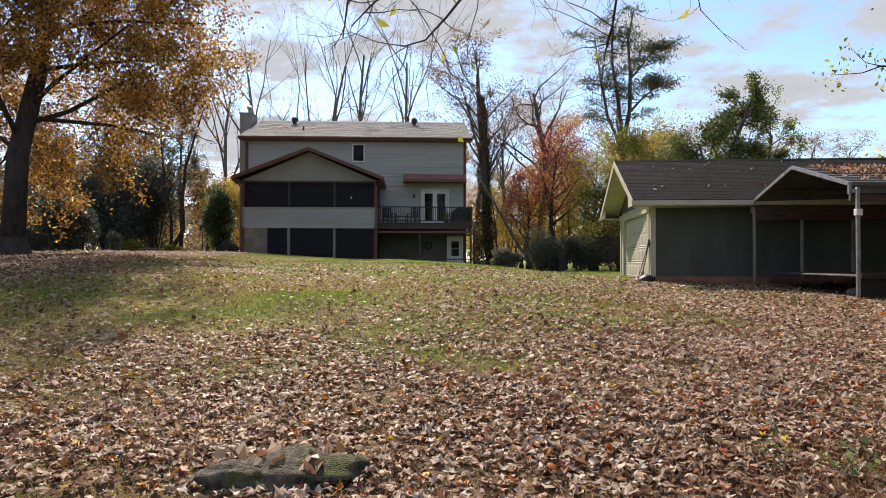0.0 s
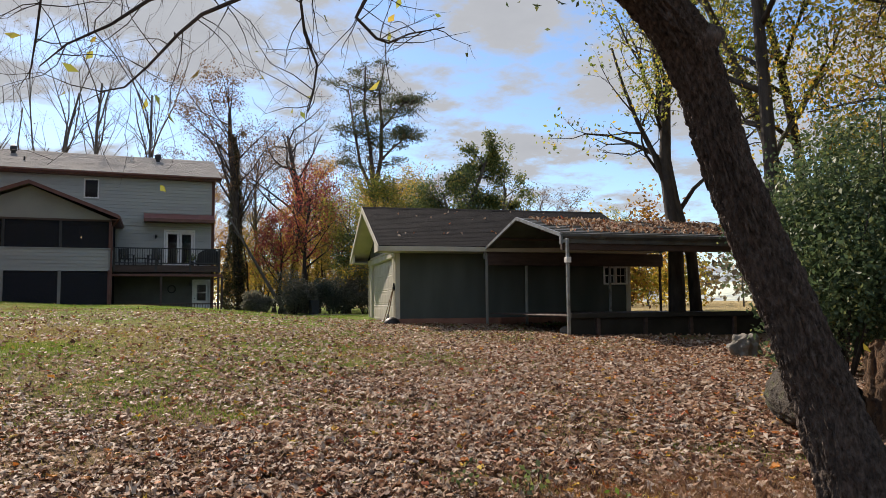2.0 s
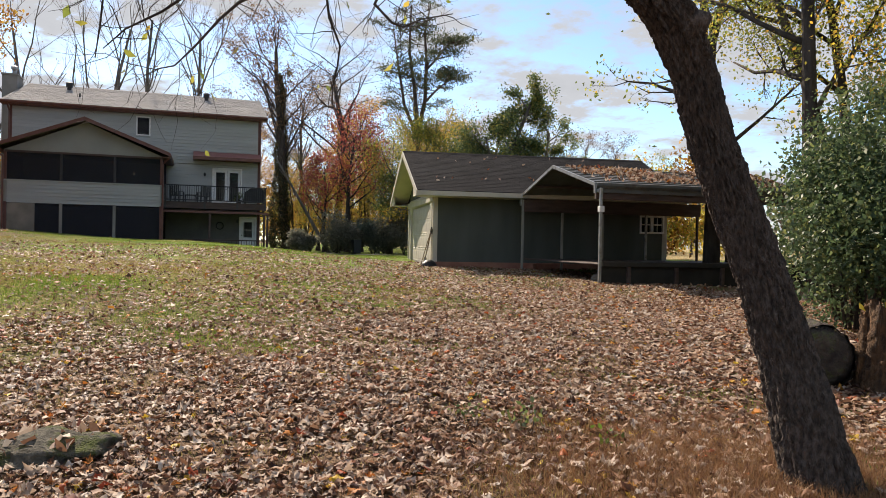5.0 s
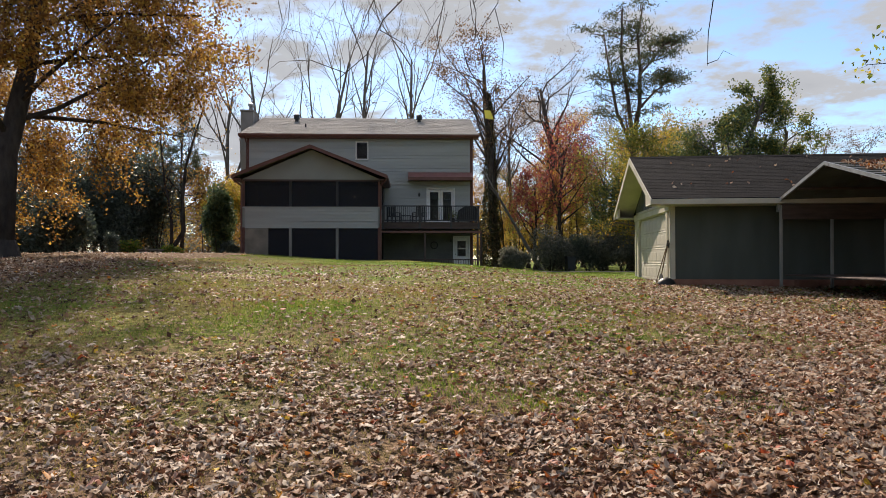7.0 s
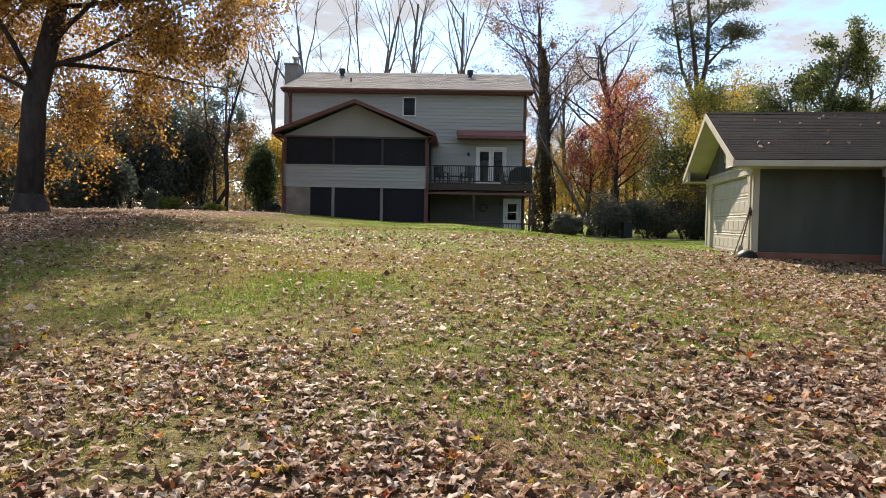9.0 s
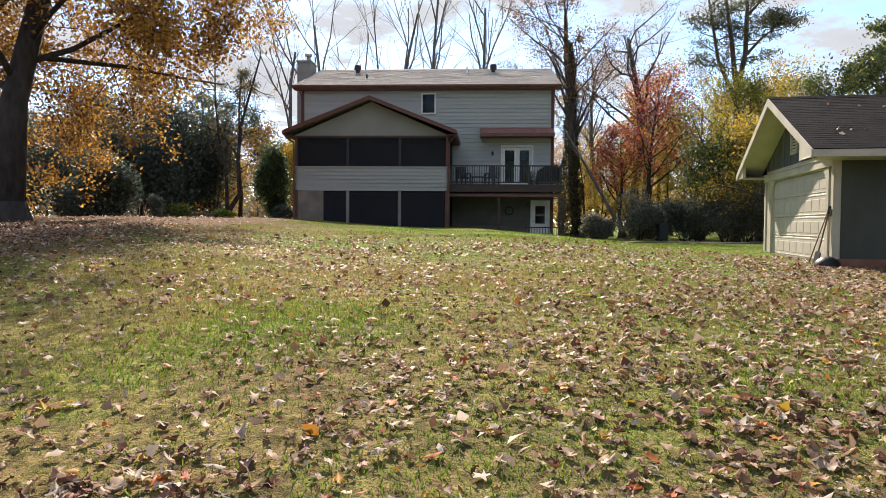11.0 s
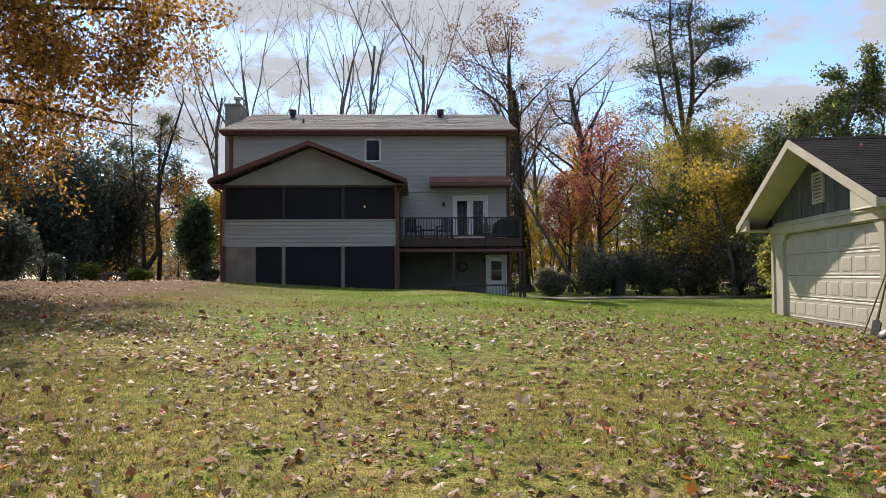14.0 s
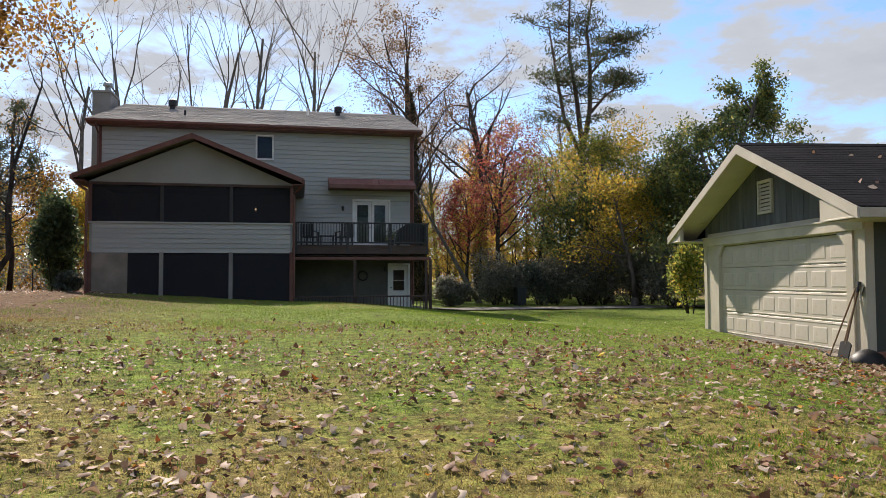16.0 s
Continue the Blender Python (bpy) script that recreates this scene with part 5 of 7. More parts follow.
# ---- trees ----
# old oak with bronze leaves at the west edge of the lawn
tree("oak_tree", "large oak with bronze and yellow autumn leaves", "tree", 12, 20.0, 0.44,
     dict(kids=[28, 8, 6, 3], bare=0.19, fork=(52, 90), short=0.465, thin=0.28, wild=0.09, up=-0.038, levels=3, stem=0.85, cone=0.68),
     B_OAK, L_OAK, 155000, 0.15, 0.34, (-14.8, -16.8, gz(-14.8, -16.8)), droop=0.35, clump=0.75)

# tall bare trees behind the house: several leaders from one stem
BARE = dict(kids=[6, 4, 4, 3], bare=0.2, fork=(16, 44), short=0.62, thin=0.55, wild=0.07, up=0.05, levels=3, taper=0.35)
for k, (x, y, h, sd) in enumerate(((-14.6, 28, 24, 31), (-9.8, 29, 25, 32), (-5.9, 28, 25, 33), (-1.8, 29, 25, 34), (-18.5, 26, 20, 35))):
    tree("bare_tree", "tall bare tree with pale upswept branches", "tree", sd, h, 0.27, BARE, B_PALE, L_BROWN, 350, 0.14, 0.2, (x, y, 0), (0.04 * (k - 2), 0, 1), "bare trees behind the house")

# ivy-clad trunk with a rusty top
ivy = tree("ivy_tree", "tall dead-topped tree wrapped in dark ivy", "tree", 41, 21.0, 0.46, dict(kids=[26, 7, 5, 2], bare=0.4, fork=(30, 62), short=0.36, levels=3, wild=0.1, cone=0.35, thin=0.3),
           B_DARK, L_BROWN, 9000, 0.16, 0.32, (6.5, 20.5, gz(6.5, 20.5)))
ri = np.random.default_rng(9)
hh = ri.uniform(0, 1, 15000) ** 1.25 * 15.5
aa = ri.uniform(0, 6.28, 15000)
rr = (0.58 + 0.3 * np.sin(hh * 1.3) ** 2 + 0.35 * np.sin(hh * 0.5 + aa) ** 2) * (1 - hh / 17)
# the ivy follows the bends of the stem: the stem's rings of seven come after the 27 points of its foot
rings = np.array([tuple(q.co) for q in ivy.children[0].data.vertices])[27:69].reshape(-1, 7, 3).mean(1)
cx_, cy_ = np.interp(hh, rings[:, 2], rings[:, 0]), np.interp(hh, rings[:, 2], rings[:, 1])
v, f = leaf_cloud(np.stack([cx_ + np.cos(aa) * rr, cy_ + np.sin(aa) * rr, hh], 1), 0.17, ri, 0.09)
part("ivy", raw_mesh("ivy", v, f, L_IVY), L_IVY, ivy, "dark green and brown ivy")
tree("leaning_tree", "dead grey trunk leaning against the woods", "tree", 44, 8.6, 0.17, dict(kids=[4, 2, 2], bare=0.5, fork=(20, 50), levels=2, wild=0.015, up=0.0, short=0.2, stem=1.0), B_PALE, None, 0, at=(9.0, 13.2, gz(9.0, 13.2)), lean=(-0.53, 0, 0.85))
# dark bare tree, red maple, yellow and green trees east of the house
tree("bare_tree", "dark bare tree with crooked spreading limbs", "tree", 51, 20.5, 0.44, dict(kids=[13, 7, 5, 4], bare=0.38, fork=(28, 62), short=0.45, wild=0.15, thin=0.42), B_DARK, L_BROWN, 1200, 0.16, 0.3, (11.7, 23.7, 0))
tree("bare_tree", "grey bare tree with fine twigs", "tree", 52, 17.5, 0.22, dict(kids=[12, 6, 5, 3], bare=0.35, fork=(25, 50), short=0.42), B_GREY, L_BROWN, 1600, 0.15, 0.3, (8.9, 26, 0))
tree("bare_tree", "grey bare tree with fine twigs", "tree", 58, 16.0, 0.22, dict(kids=[12, 6, 5, 3], bare=0.3, fork=(25, 55), short=0.42), B_GREY, L_BROWN, 2200, 0.16, 0.35, (3.6, 27, 0))
tree("maple_tree", "red-leaved maple in autumn colour", "tree", 53, 11.5, 0.2, dict(kids=[12, 6, 4, 3], bare=0.3, fork=(35, 70), short=0.45), B_DARK, L_RED, 3900, 0.19, 0.55, (10.9, 15.5, 0))
tree("maple_tree", "small red maple at the wood's edge", "tree", 54, 8.5, 0.15, dict(kids=[10, 6, 4, 3], bare=0.25, fork=(35, 75), short=0.45), B_DARK, L_RED, 3800, 0.18, 0.35, (9.3, 17.5, 0))
YG = dict(kids=[15, 6, 4, 3], bare=0.16, fork=(40, 80), short=0.52, cone=0.75)
tree("hickory_tree", "yellow-green autumn hickory tree", "tree", 55, 11.5, 0.2, YG, B_GREY, L_YG, 10500, 0.17, 0.5, (13.6, 12, 0))
tree("hickory_tree", "yellow-green autumn hickory tree", "tree", 56, 14.0, 0.22, YG, B_GREY, L_YEL, 10500, 0.17, 0.5, (17.6, 12.5, 0))
tree("hickory_tree", "yellowing tree leaning over the shrubs", "tree", 57, 8.5, 0.17, YG, B_GREY, L_YG, 8500, 0.16, 0.4, (16.6, 6.5, 0))
tree("gum_tree", "dense green tree with yellowing tips", "tree", 61, 14.0, 0.28, dict(kids=[18, 6, 5, 3], bare=0.28, fork=(35, 75), short=0.34, cone=0.8), B_GREY, L_GREEN, 13500, 0.19, 0.26, (20.3, 4.0, 0), clump=2.6)
tree("gum_tree", "broad green tree beside the taller gum", "tree", 66, 10.8, 0.24, dict(kids=[14, 6, 5, 3], bare=0.3, fork=(40, 80), short=0.4, cone=0.4), B_GREY, L_GREEN, 10500, 0.18, 0.26, (23.2, 4.6, 0), clump=2.4)
tree("gum_tree", "green tree overgrown with vines", "tree", 62, 9.0, 0.25, dict(kids=[14, 6, 4, 3], bare=0.1, fork=(40, 85), short=0.42), B_GREY, L_GREEN, 10500, 0.19, 0.45, (18.6, 5.5, 0))
tree("gum_tree", "green tree overgrown with vines", "tree", 63, 7.5, 0.2, dict(kids=[14, 6, 4, 3], bare=0.1, fork=(40, 85), short=0.45), B_GREY, L_GREEN, 8500, 0.18, 0.45, (14.9, 9.0, 0))


tree("gum_tree", "green vine-covered tree behind the garage", "tree", 64, 9.5, 0.22, dict(kids=[14, 6, 4, 3], bare=0.1, fork=(40, 85), short=0.42), B_GREY, L_GREEN, 9000, 0.18, 0.42, (18.2, 0.5, 0))
tree("hickory_tree", "yellow-green young hickory by the drive", "tree", 65, 7.5, 0.15, YG, B_GREY, L_YEL, 5500, 0.15, 0.4, (15.4, 4.4, 0))


def furrowed(path, radii, sides, rows_, seed, depth, ridges, plate=0.0, flake=0.14, waver=0.42):
    """A stem whose surface carries real ridges and furrows of bark."""
    rng = np.random.default_rng(seed)
    grit = 0.05
    P_, R_ = [Vector(p) for p in path], radii
    acc = [0.0]
    for a, b in zip(P_, P_[1:]):
        acc.append(acc[-1] + (b - a).length)
    ts = np.concatenate([np.linspace(0, acc[-1] * 0.3, int(rows_ * 0.75), endpoint=False), np.linspace(acc[-1] * 0.3, acc[-1], rows_ - int(rows_ * 0.75))]) if acc[-1] > 6 else np.linspace(0, acc[-1], rows_)
    cx = [np.interp(ts, acc, [p[k] for p in P_]) for k in range(3)]
    ker = np.ones(9) / 9
    pad = [np.convolve(np.pad(c, 4, mode="edge"), ker, "valid") for c in cx]
    C = np.stack(pad, 1)
    rad = np.interp(ts, acc, R_)
    T = np.gradient(C, axis=0)
    T /= np.linalg.norm(T, axis=1)[:, None]
    A = np.cross(T, (0.2, 0.9, 0.1))
    A /= np.linalg.norm(A, axis=1)[:, None]
    B = np.cross(T, A)
    th = np.linspace(0, 2 * math.pi, sides, endpoint=False)
    TH, S = np.meshgrid(th, ts)
    out = np.zeros_like(TH)
    for _ in range(5):
        out += rng.uniform(0.5, 1) * np.sin(TH * rng.integers(1, 4) + S * rng.uniform(0.5, 2.5) + rng.uniform(0, 6))
    def flakes(nu_, nv_):
        g_ = rng.normal(0, 1, (nu_, nv_))
        fi, fj = np.linspace(0, nu_ - 1.001, rows_), np.arange(sides) * nv_ / sides
        i0, j0 = fi.astype(int), fj.astype(int) % nv_
        a_, b_ = (fi - i0)[:, None], (fj - np.floor(fj))[None]
        p00, p01 = g_[i0][:, j0], g_[i0][:, (j0 + 1) % nv_]
        p10, p11 = g_[i0 + 1][:, j0], g_[i0 + 1][:, (j0 + 1) % nv_]
        return (p00 * (1 - b_) + p01 * b_) * (1 - a_) + (p10 * (1 - b_) + p11 * b_) * a_

    warp = 0.0
    for _ in range(6):
        warp = warp + rng.uniform(0.25, 1) * waver * np.sin(S * rng.uniform(2, 11) * (0.6 + 0.4 * (waver > 0.4)) + TH * rng.integers(1, 7) + rng.uniform(0, 6))
    if waver < 0.4:
        warp = warp + 0.3 * flakes(rows_ // 40, sides // 14) + 0.07 * flakes(rows_ // 10, sides // 6)
    base_ = np.abs(np.sin(TH * ridges / 2 + warp))
    base_ = np.clip((base_ - 0.26) * 2.0, 0.0, 1.0) if waver < 0.4 else base_ ** 0.75
    rid = base_ * 0.8 + 0.22 * np.abs(np.sin(np.round(ridges * 1.37) * TH + 1.7 * warp + (0.8 if waver > 0.4 else 0.25) * np.sin(S * 9)))
    brk = np.clip(np.sin(S * (30 if plate else 14) + 2.4 * np.sin(TH * ridges * 0.5 + 1) + warp * 2), -1, 1)
    rid = rid * (1 - plate * (brk < -0.45)) + rng.normal(0, grit, TH.shape)
    rid = rid + flake * np.tanh(3 * flakes(max(6, rows_ // 22), max(8, sides // 4))) * (rid > 0.3) + 0.5 * flake * flakes(rows_ // (7 if waver < 0.4 else 3), sides // 2)
    rr_ = rad[:, None] * (1 + 0.035 * out / 2) + depth * (rid - 0.6)
    V = C[:, None, :] + A[:, None, :] * (np.cos(TH) * rr_)[..., None] + B[:, None, :] * (np.sin(TH) * rr_)[..., None]
    i, j = np.meshgrid(np.arange(rows_ - 1), np.arange(sides), indexing="ij")
    F = np.stack([i * sides + j, i * sides + (j + 1) % sides, (i + 1) * sides + (j + 1) % sides, (i + 1) * sides + j], -1).reshape(-1, 4)
    return V.reshape(-1, 3), F


def pine_tree(at, seed, h, r, label, crown_from=0.55, n=7000, group="", lean=(0, 0, 1), tuft=0.42, short=0.2, scaly=False):
    rng = np.random.default_rng(seed)
    sp = dict(BASE)
    sp.update(kids=[26, 4, 3], bare=crown_from, fork=(60, 95), short=short, thin=0.3, wild=0.06, up=0.03, levels=2)
    wood, tips = Shape(), []
    wood.tube([(0, 0, -0.4), (0, 0, 0.0), (0, 0, 0.4)], [r * 1.5, r * 1.3, r], 9, cap=False)
    grow(rng, wood, (0, 0, 0.25), lean, h * 0.95, r, 0, sp, tips)
    root = thing("pine_tree", label, "tree", Matrix.Translation(at), group)
    if scaly:
        wood = Shape()
        grow(rng, wood, Vector(lean).normalized() * h * crown_from, lean, h * (1 - crown_from), r * 0.55, 0, dict(sp, bare=0.05), tips)
        d_ = Vector(lean).normalized() * h
        v, f = furrowed([d_ * -0.02, d_ * 0.0, d_ * 0.03, d_ * 0.15, d_ * 0.3, d_ * 0.45, d_ * 0.75], [r * 1.5, r * 1.3, r * 1.05, r, r * 0.95, r * 0.85, r * 0.5], 110, 700, seed, 0.025, 16, 0.8, 0.45)
        part("trunk", raw_mesh("trunk", v, f, B_SCALY, True), B_SCALY, root)
        part("bough", raw_mesh_poly(wood, "bough", B_PINE), B_PINE, root)
    else:
        part("trunk", raw_mesh_poly(wood, "trunk", B_PINE), B_PINE, root)
    tp = np.array(tips)[rng.integers(0, len(tips), n)]
    v, f = leaf_cloud(tp, tuft * 0.75, rng, tuft * 0.36, -0.4, 0.16)
    part("needles", raw_mesh("needles", v, f, L_PINE), L_PINE, root)
    return root


def loblolly(at, seed, leaders, pads):
    """A pine that forks into several leaders, with flat pads of needles at its bough ends."""
    rng = np.random.default_rng(seed)
    root = thing("pine_tree", "tall forked loblolly pine with flat tufted boughs", "tree", Matrix.Translation(at))
    wood, spots = Shape(), []
    for path, w0, w1 in leaders:
        c = [Vector(q) for q in path]
        k = len(c)
        wood.tube(c, [w0 + (w1 - w0) * i / (k - 1) for i in range(k)], 8)
        for b in range(pads):
            t_ = rng.uniform(0.3, 1.0)
            i = min(int(t_ * (k - 1)), k - 2)
            p = c[i].lerp(c[i + 1], t_ * (k - 1) - i)
            if p.z < 11:
                continue
            a, ln = rng.uniform(0, 6.28), rng.uniform(1.0, 3.3) * (1.15 - 0.6 * t_)
            e = p + Vector((math.cos(a) * ln, math.sin(a) * ln, rng.uniform(0.1, 0.9)))
            m = p.lerp(e, 0.5) + Vector((0, 0, -0.12)) + Vector(rng.normal(0, 0.1, 3))
            wood.tube([p, m, e], [0.05, 0.035, 0.015], 4)
            for q_ in (e, m.lerp(e, 0.5)):
                spots.append((q_, 0.55 + 0.5 * rng.uniform()))
        spots.append((c[-1], 0.9))
    part("trunk", raw_mesh_poly(wood, "trunk", B_PINE), B_PINE, root)
    pts_ = np.concatenate([np.array(q_) + rng.normal(0, 1, (80, 3)) * (w_ * 0.6, w_ * 0.6, w_ * 0.2) for q_, w_ in spots])
    v_, f_ = leaf_cloud(pts_, 0.34, rng, 0.04, -0.5, 0.17)
    part("needles", raw_mesh("needles", v_, f_, L_PINE), L_PINE, root)
    return root


loblolly((16.3, 13.4, 0), 71, (
    ([(0, 0, -0.4), (0.05, 0, 5), (-0.1, 0, 10), (-0.5, 0, 13.5), (-0.9, 0.2, 16.5), (-0.8, 0.2, 20.2)], 0.27, 0.06),
    ([(-0.1, 0, 9.6), (0.5, 0.1, 12.5), (0.6, 0.2, 15.5), (0.4, 0.2, 18), (0.9, 0.3, 20.6)], 0.2, 0.05),
    ([(-0.1, 0, 9.2), (-1.2, 0.4, 12), (-1.7, 0.5, 15), (-2.2, 0.5, 18.2)], 0.16, 0.05),
    ([(0.4, 0.1, 12.2), (1.7, 0.3, 13.6), (3.0, 0.4, 14.6)], 0.12, 0.04),
    ([(0.6, 0.2, 15), (1.8, 0.2, 16.4), (2.6, 0.2, 17.6)], 0.1, 0.04)), 16)
pine_tree((-18.6, 14, 0.2), 72, 11.5, 0.16, "crooked pine with flat tufted boughs", 0.55, 2600, "", (0.12, 0, 1), 0.45)
pine_tree((-20.6, 15, 0.2), 73, 10.5, 0.15, "crooked pine with flat tufted boughs", 0.5, 2600, "", (-0.1, 0, 1), 0.45)

for k, (x, y, rx, rz) in enumerate(((-25.5, 6.0, 3.0, 4.0), (-30.0, -1.0, 3.4, 4.2), (-22.4, 11.5, 2.4, 3.6), (-33, 9, 3.6, 4.6), (-27.5, -9, 3.0, 3.4))):
    bush("holly_tree", "tall dark evergreen behind the oak", 880 + k, (x, y, gz(x, y)), rx, rx, rz, 12000, L_DARKG, 0.24, 9, group="evergreens on the west side", category="tree", lumps=16)
# evergreens and shrubs on the west side
for k, (x, y, rx, rz) in enumerate(((-23.5, 2.0, 2.6, 2.6), (-20.2, -2.0, 1.9, 1.8), (-26.0, -5.0, 3.0, 3.0), (-21.5, 7.5, 2.3, 3.0), (-24.5, 11, 3.0, 3.4), (-29, 4, 3.4, 3.2))):
    bush("evergreen_shrub", "large dark evergreen shrub at the lawn's edge", 80 + k, (x, y, gz(x, y)), rx, rx, rz, 9000, L_DARKG, 0.2, 9, group="evergreens on the west side")
bush("magnolia_shrub", "glossy dark magnolia beside the porch corner", 90, (-12.2, 0.9, gz(-12.2, 0.9)), 1.2, 1.1, 2.0, 8500, L_HOLLY, 0.17, 8)
bush("camellia_shrub", "low dark shrub at the porch foot", 91, (-10.9, -1.6, gz(-10.9, -1.6)), 0.7, 0.5, 0.4, 1500, L_DARKG, 0.12, 6)
bush("juniper_shrub", "small upright dark conifer on the lawn", 92, (-16.4, -4.0, gz(-16.4, -4)), 0.42, 0.42, 0.62, 2600, L_DARKG, 0.1, 6)
bush("weed_clump", "yellow-green weeds round the bench", 93, (-15.9, 3.4, gz(-15.9, 3.4)), 0.9, 0.6, 0.5, 1300, L_WEED, 0.13, 6)
bush("weed_clump", "yellow-green weeds round the bench", 94, (-18.2, 3.4, gz(-18.2, 3.4)), 1.0, 0.6, 0.6, 1500, L_WEED, 0.13, 6)
for k, (x, y, h, lm) in enumerate(((-16.0, 17, 7.5, L_YEL), (-13.0, 21, 7.0, L_YEL), (-22.5, 18, 8.0, L_YEL), (-18.3, 20, 9.0, L_OAK), (-27, 16, 9, L_OAK))):
    tree("autumn_tree", "small tree with yellow and orange leaves", "tree", 100 + k, h, 0.12, YG, B_GREY, lm, 7000, 0.2, 0.45, (x, y, 0))
ck = thing("crooked_tree", "crooked two-stemmed bare tree behind the bench", "tree", Matrix.Translation((-17.7, 8.0, gz(-17.7, 8.0))))
rc = np.random.default_rng(106)
wood, tipc = Shape(), []
for path, w0 in (([(0, 0, -0.4), (0.5, 0, 0.8), (1.2, 0, 1.9), (1.1, 0, 4.2), (1.3, 0.1, 6.4), (1.9, 0.2, 8.6), (2.5, 0.2, 10.6)], 0.19), ([(0.15, 0.1, -0.4), (0.35, 0.1, 1.2), (0.3, 0.1, 3.2), (-0.2, 0.2, 5.4), (-0.45, 0.2, 8.0), (-0.5, 0.3, 10.8)], 0.14)):
    c = [Vector(q) for q in path]
    wood.tube(c, [w0 * (1 - 0.75 * i / (len(c) - 1)) for i in range(len(c))], 8)
    for i in range(3, len(c)):
        for _ in range(4):
            d = Vector(rc.normal(0, 1, 3))
            d.z = abs(d.z) * 0.8
            grow(rc, wood, c[i - 1].lerp(c[i], rc.uniform(0, 1)), d, rc.uniform(1.2, 2.6), 0.04, 1, dict(BASE, levels=3, kids=[4, 4, 3], wild=0.16, up=0.06, short=0.5, thin=0.55), tipc)
part("trunk", raw_mesh_poly(wood, "trunk", B_DARK), B_DARK, ck)
v, f = leaf_cloud(np.array(tipc)[rc.integers(0, len(tipc), 1100)], 0.13, rc, 0.3)
part("foliage", raw_mesh("foliage", v, f, L_OAK), L_OAK, ck)
for k, (x, y, rx, rz) in enumerate(((-22.2, 9.0, 2.7, 4.6), (-20.0, 12.5, 2.2, 4.2), (-26.0, 8.0, 3.0, 5.0))):
    bush("holly_tree", "tall dark evergreen behind the bench", 890 + k, (x, y, gz(x, y)), rx, rx, rz, 13000, L_DARKG, 0.22, 9, group="evergreens on the west side", category="tree", lumps=18)
# shrubs by the drive
for k, (x, y, rx, rz) in enumerate(((9.0, 9.2, 2.0, 1.5), (11.8, 9.4, 2.1, 1.55), (13.9, 8.0, 2.1, 1.4), (15.9, 5.6, 2.3, 1.6), (16.9, 2.6, 2.2, 1.6), (18.0, -0.6, 2.2, 1.7), (6.2, 8.6, 1.3, 0.8), (10.2, 10.6, 1.7, 1.2), (12.8, 9.8, 1.8, 1.5), (15.2, 8.2, 2.0, 1.7), (17.6, 4.6, 2.2, 2.0))):
    bush("azalea_shrub", "rounded dull-leaved azalea shrub beside the drive", 110 + k, (x, y, gz(x, y)), rx, rx * 0.8, rz, 9000, L_SHRUB if k != 1 else L_DARKG, 0.14, 8, group="shrubs along the drive", lumps=12)
bush("dogwood_sapling", "yellow-leaved sapling by the garage corner", 120, (12.6, -6.0, gz(12.6, -6.0)), 1.1, 1.0, 1.7, 2600, L_YG, 0.15, 8)

# ---- east woods ----
tree("tulip_tree", "slim dark tree with yellow-green leaves", "tree", 130, 17, 0.19, dict(kids=[13, 5, 4, 3], bare=0.3, fork=(30, 65), short=0.34), B_DARK, L_YG, 13000, 0.085, 0.42, (11.6, -32.3, gz(11.6, -32)), (0.0, 0.0, 1))
tree("tulip_tree", "slim dark tree with yellow-green leaves", "tree", 131, 16, 0.16, dict(kids=[13, 5, 4, 3], bare=0.3, fork=(30, 65), short=0.34), B_GREY, L_YG, 13000, 0.085, 0.42, (13.2, -31.6, gz(13, -31)), (-0.05, 0, 1))
tree("dead_tree", "bare grey tree with broken limbs", "tree", 132, 15, 0.26, dict(kids=[8, 4, 3, 2], bare=0.3, fork=(25, 55), short=0.4, wild=0.12), B_DARK, L_YG, 900, 0.14, 0.3, (14.2, -25.8, gz(14, -26)))
tree("dead_tree", "bare grey tree with broken limbs", "tree", 133, 12, 0.2, dict(kids=[6, 4, 3, 2], bare=0.3, fork=(25, 55), short=0.4, wild=0.12), B_DARK, L_YG, 500, 0.14, 0.3, (15.6, -25.0, gz(15, -25)), (0.12, 0, 1))
tree("orange_maple", "maple with orange and yellow leaves", "tree", 134, 13, 0.23, dict(kids=[14, 6, 4, 3], bare=0.35, fork=(45, 85), short=0.36), B_DARK, L_ORANGE, 15000, 0.085, 0.4, (12.6, -35.6, gz(12, -35)), (0.2, -0.05, 1))
tree("yellow_maple", "slender maple with bright yellow leaves", "tree", 135, 14, 0.15, dict(kids=[14, 6, 4, 3], bare=0.3, fork=(45, 85), short=0.34), B_DARK, L_YEL, 11000, 0.085, 0.4, (14.4, -36.6, gz(14, -36)))
pine_tree((9.35, -38.55, gz(9.35, -38.5)), 136, 19, 0.19, "straight pine trunk at the wood's edge", 0.72, 3000, "", (-0.015, 0.01, 1), scaly=True)
bush("holly_shrub", "big glossy green holly shrub beside the canopy", 137, (8.6, -36.0, gz(8.6, -36)), 1.5, 1.3, 1.5, 17000, L_HOLLY, 0.085, 12, lumps=24)
bush("holly_shrub", "tall dark holly shrub among the trunks", 138, (10.6, -35.6, gz(10.6, -35.6)), 1.3, 1.2, 2.4, 17000, L_HOLLY, 0.085, 12, lumps=22)
bush("holly_shrub", "tall ragged holly shrub behind the stump", 150, (9.5, -35.0, gz(9.5, -35.0)), 1.2, 1.1, 2.1, 14000, L_HOLLY, 0.085, 12, lumps=20)
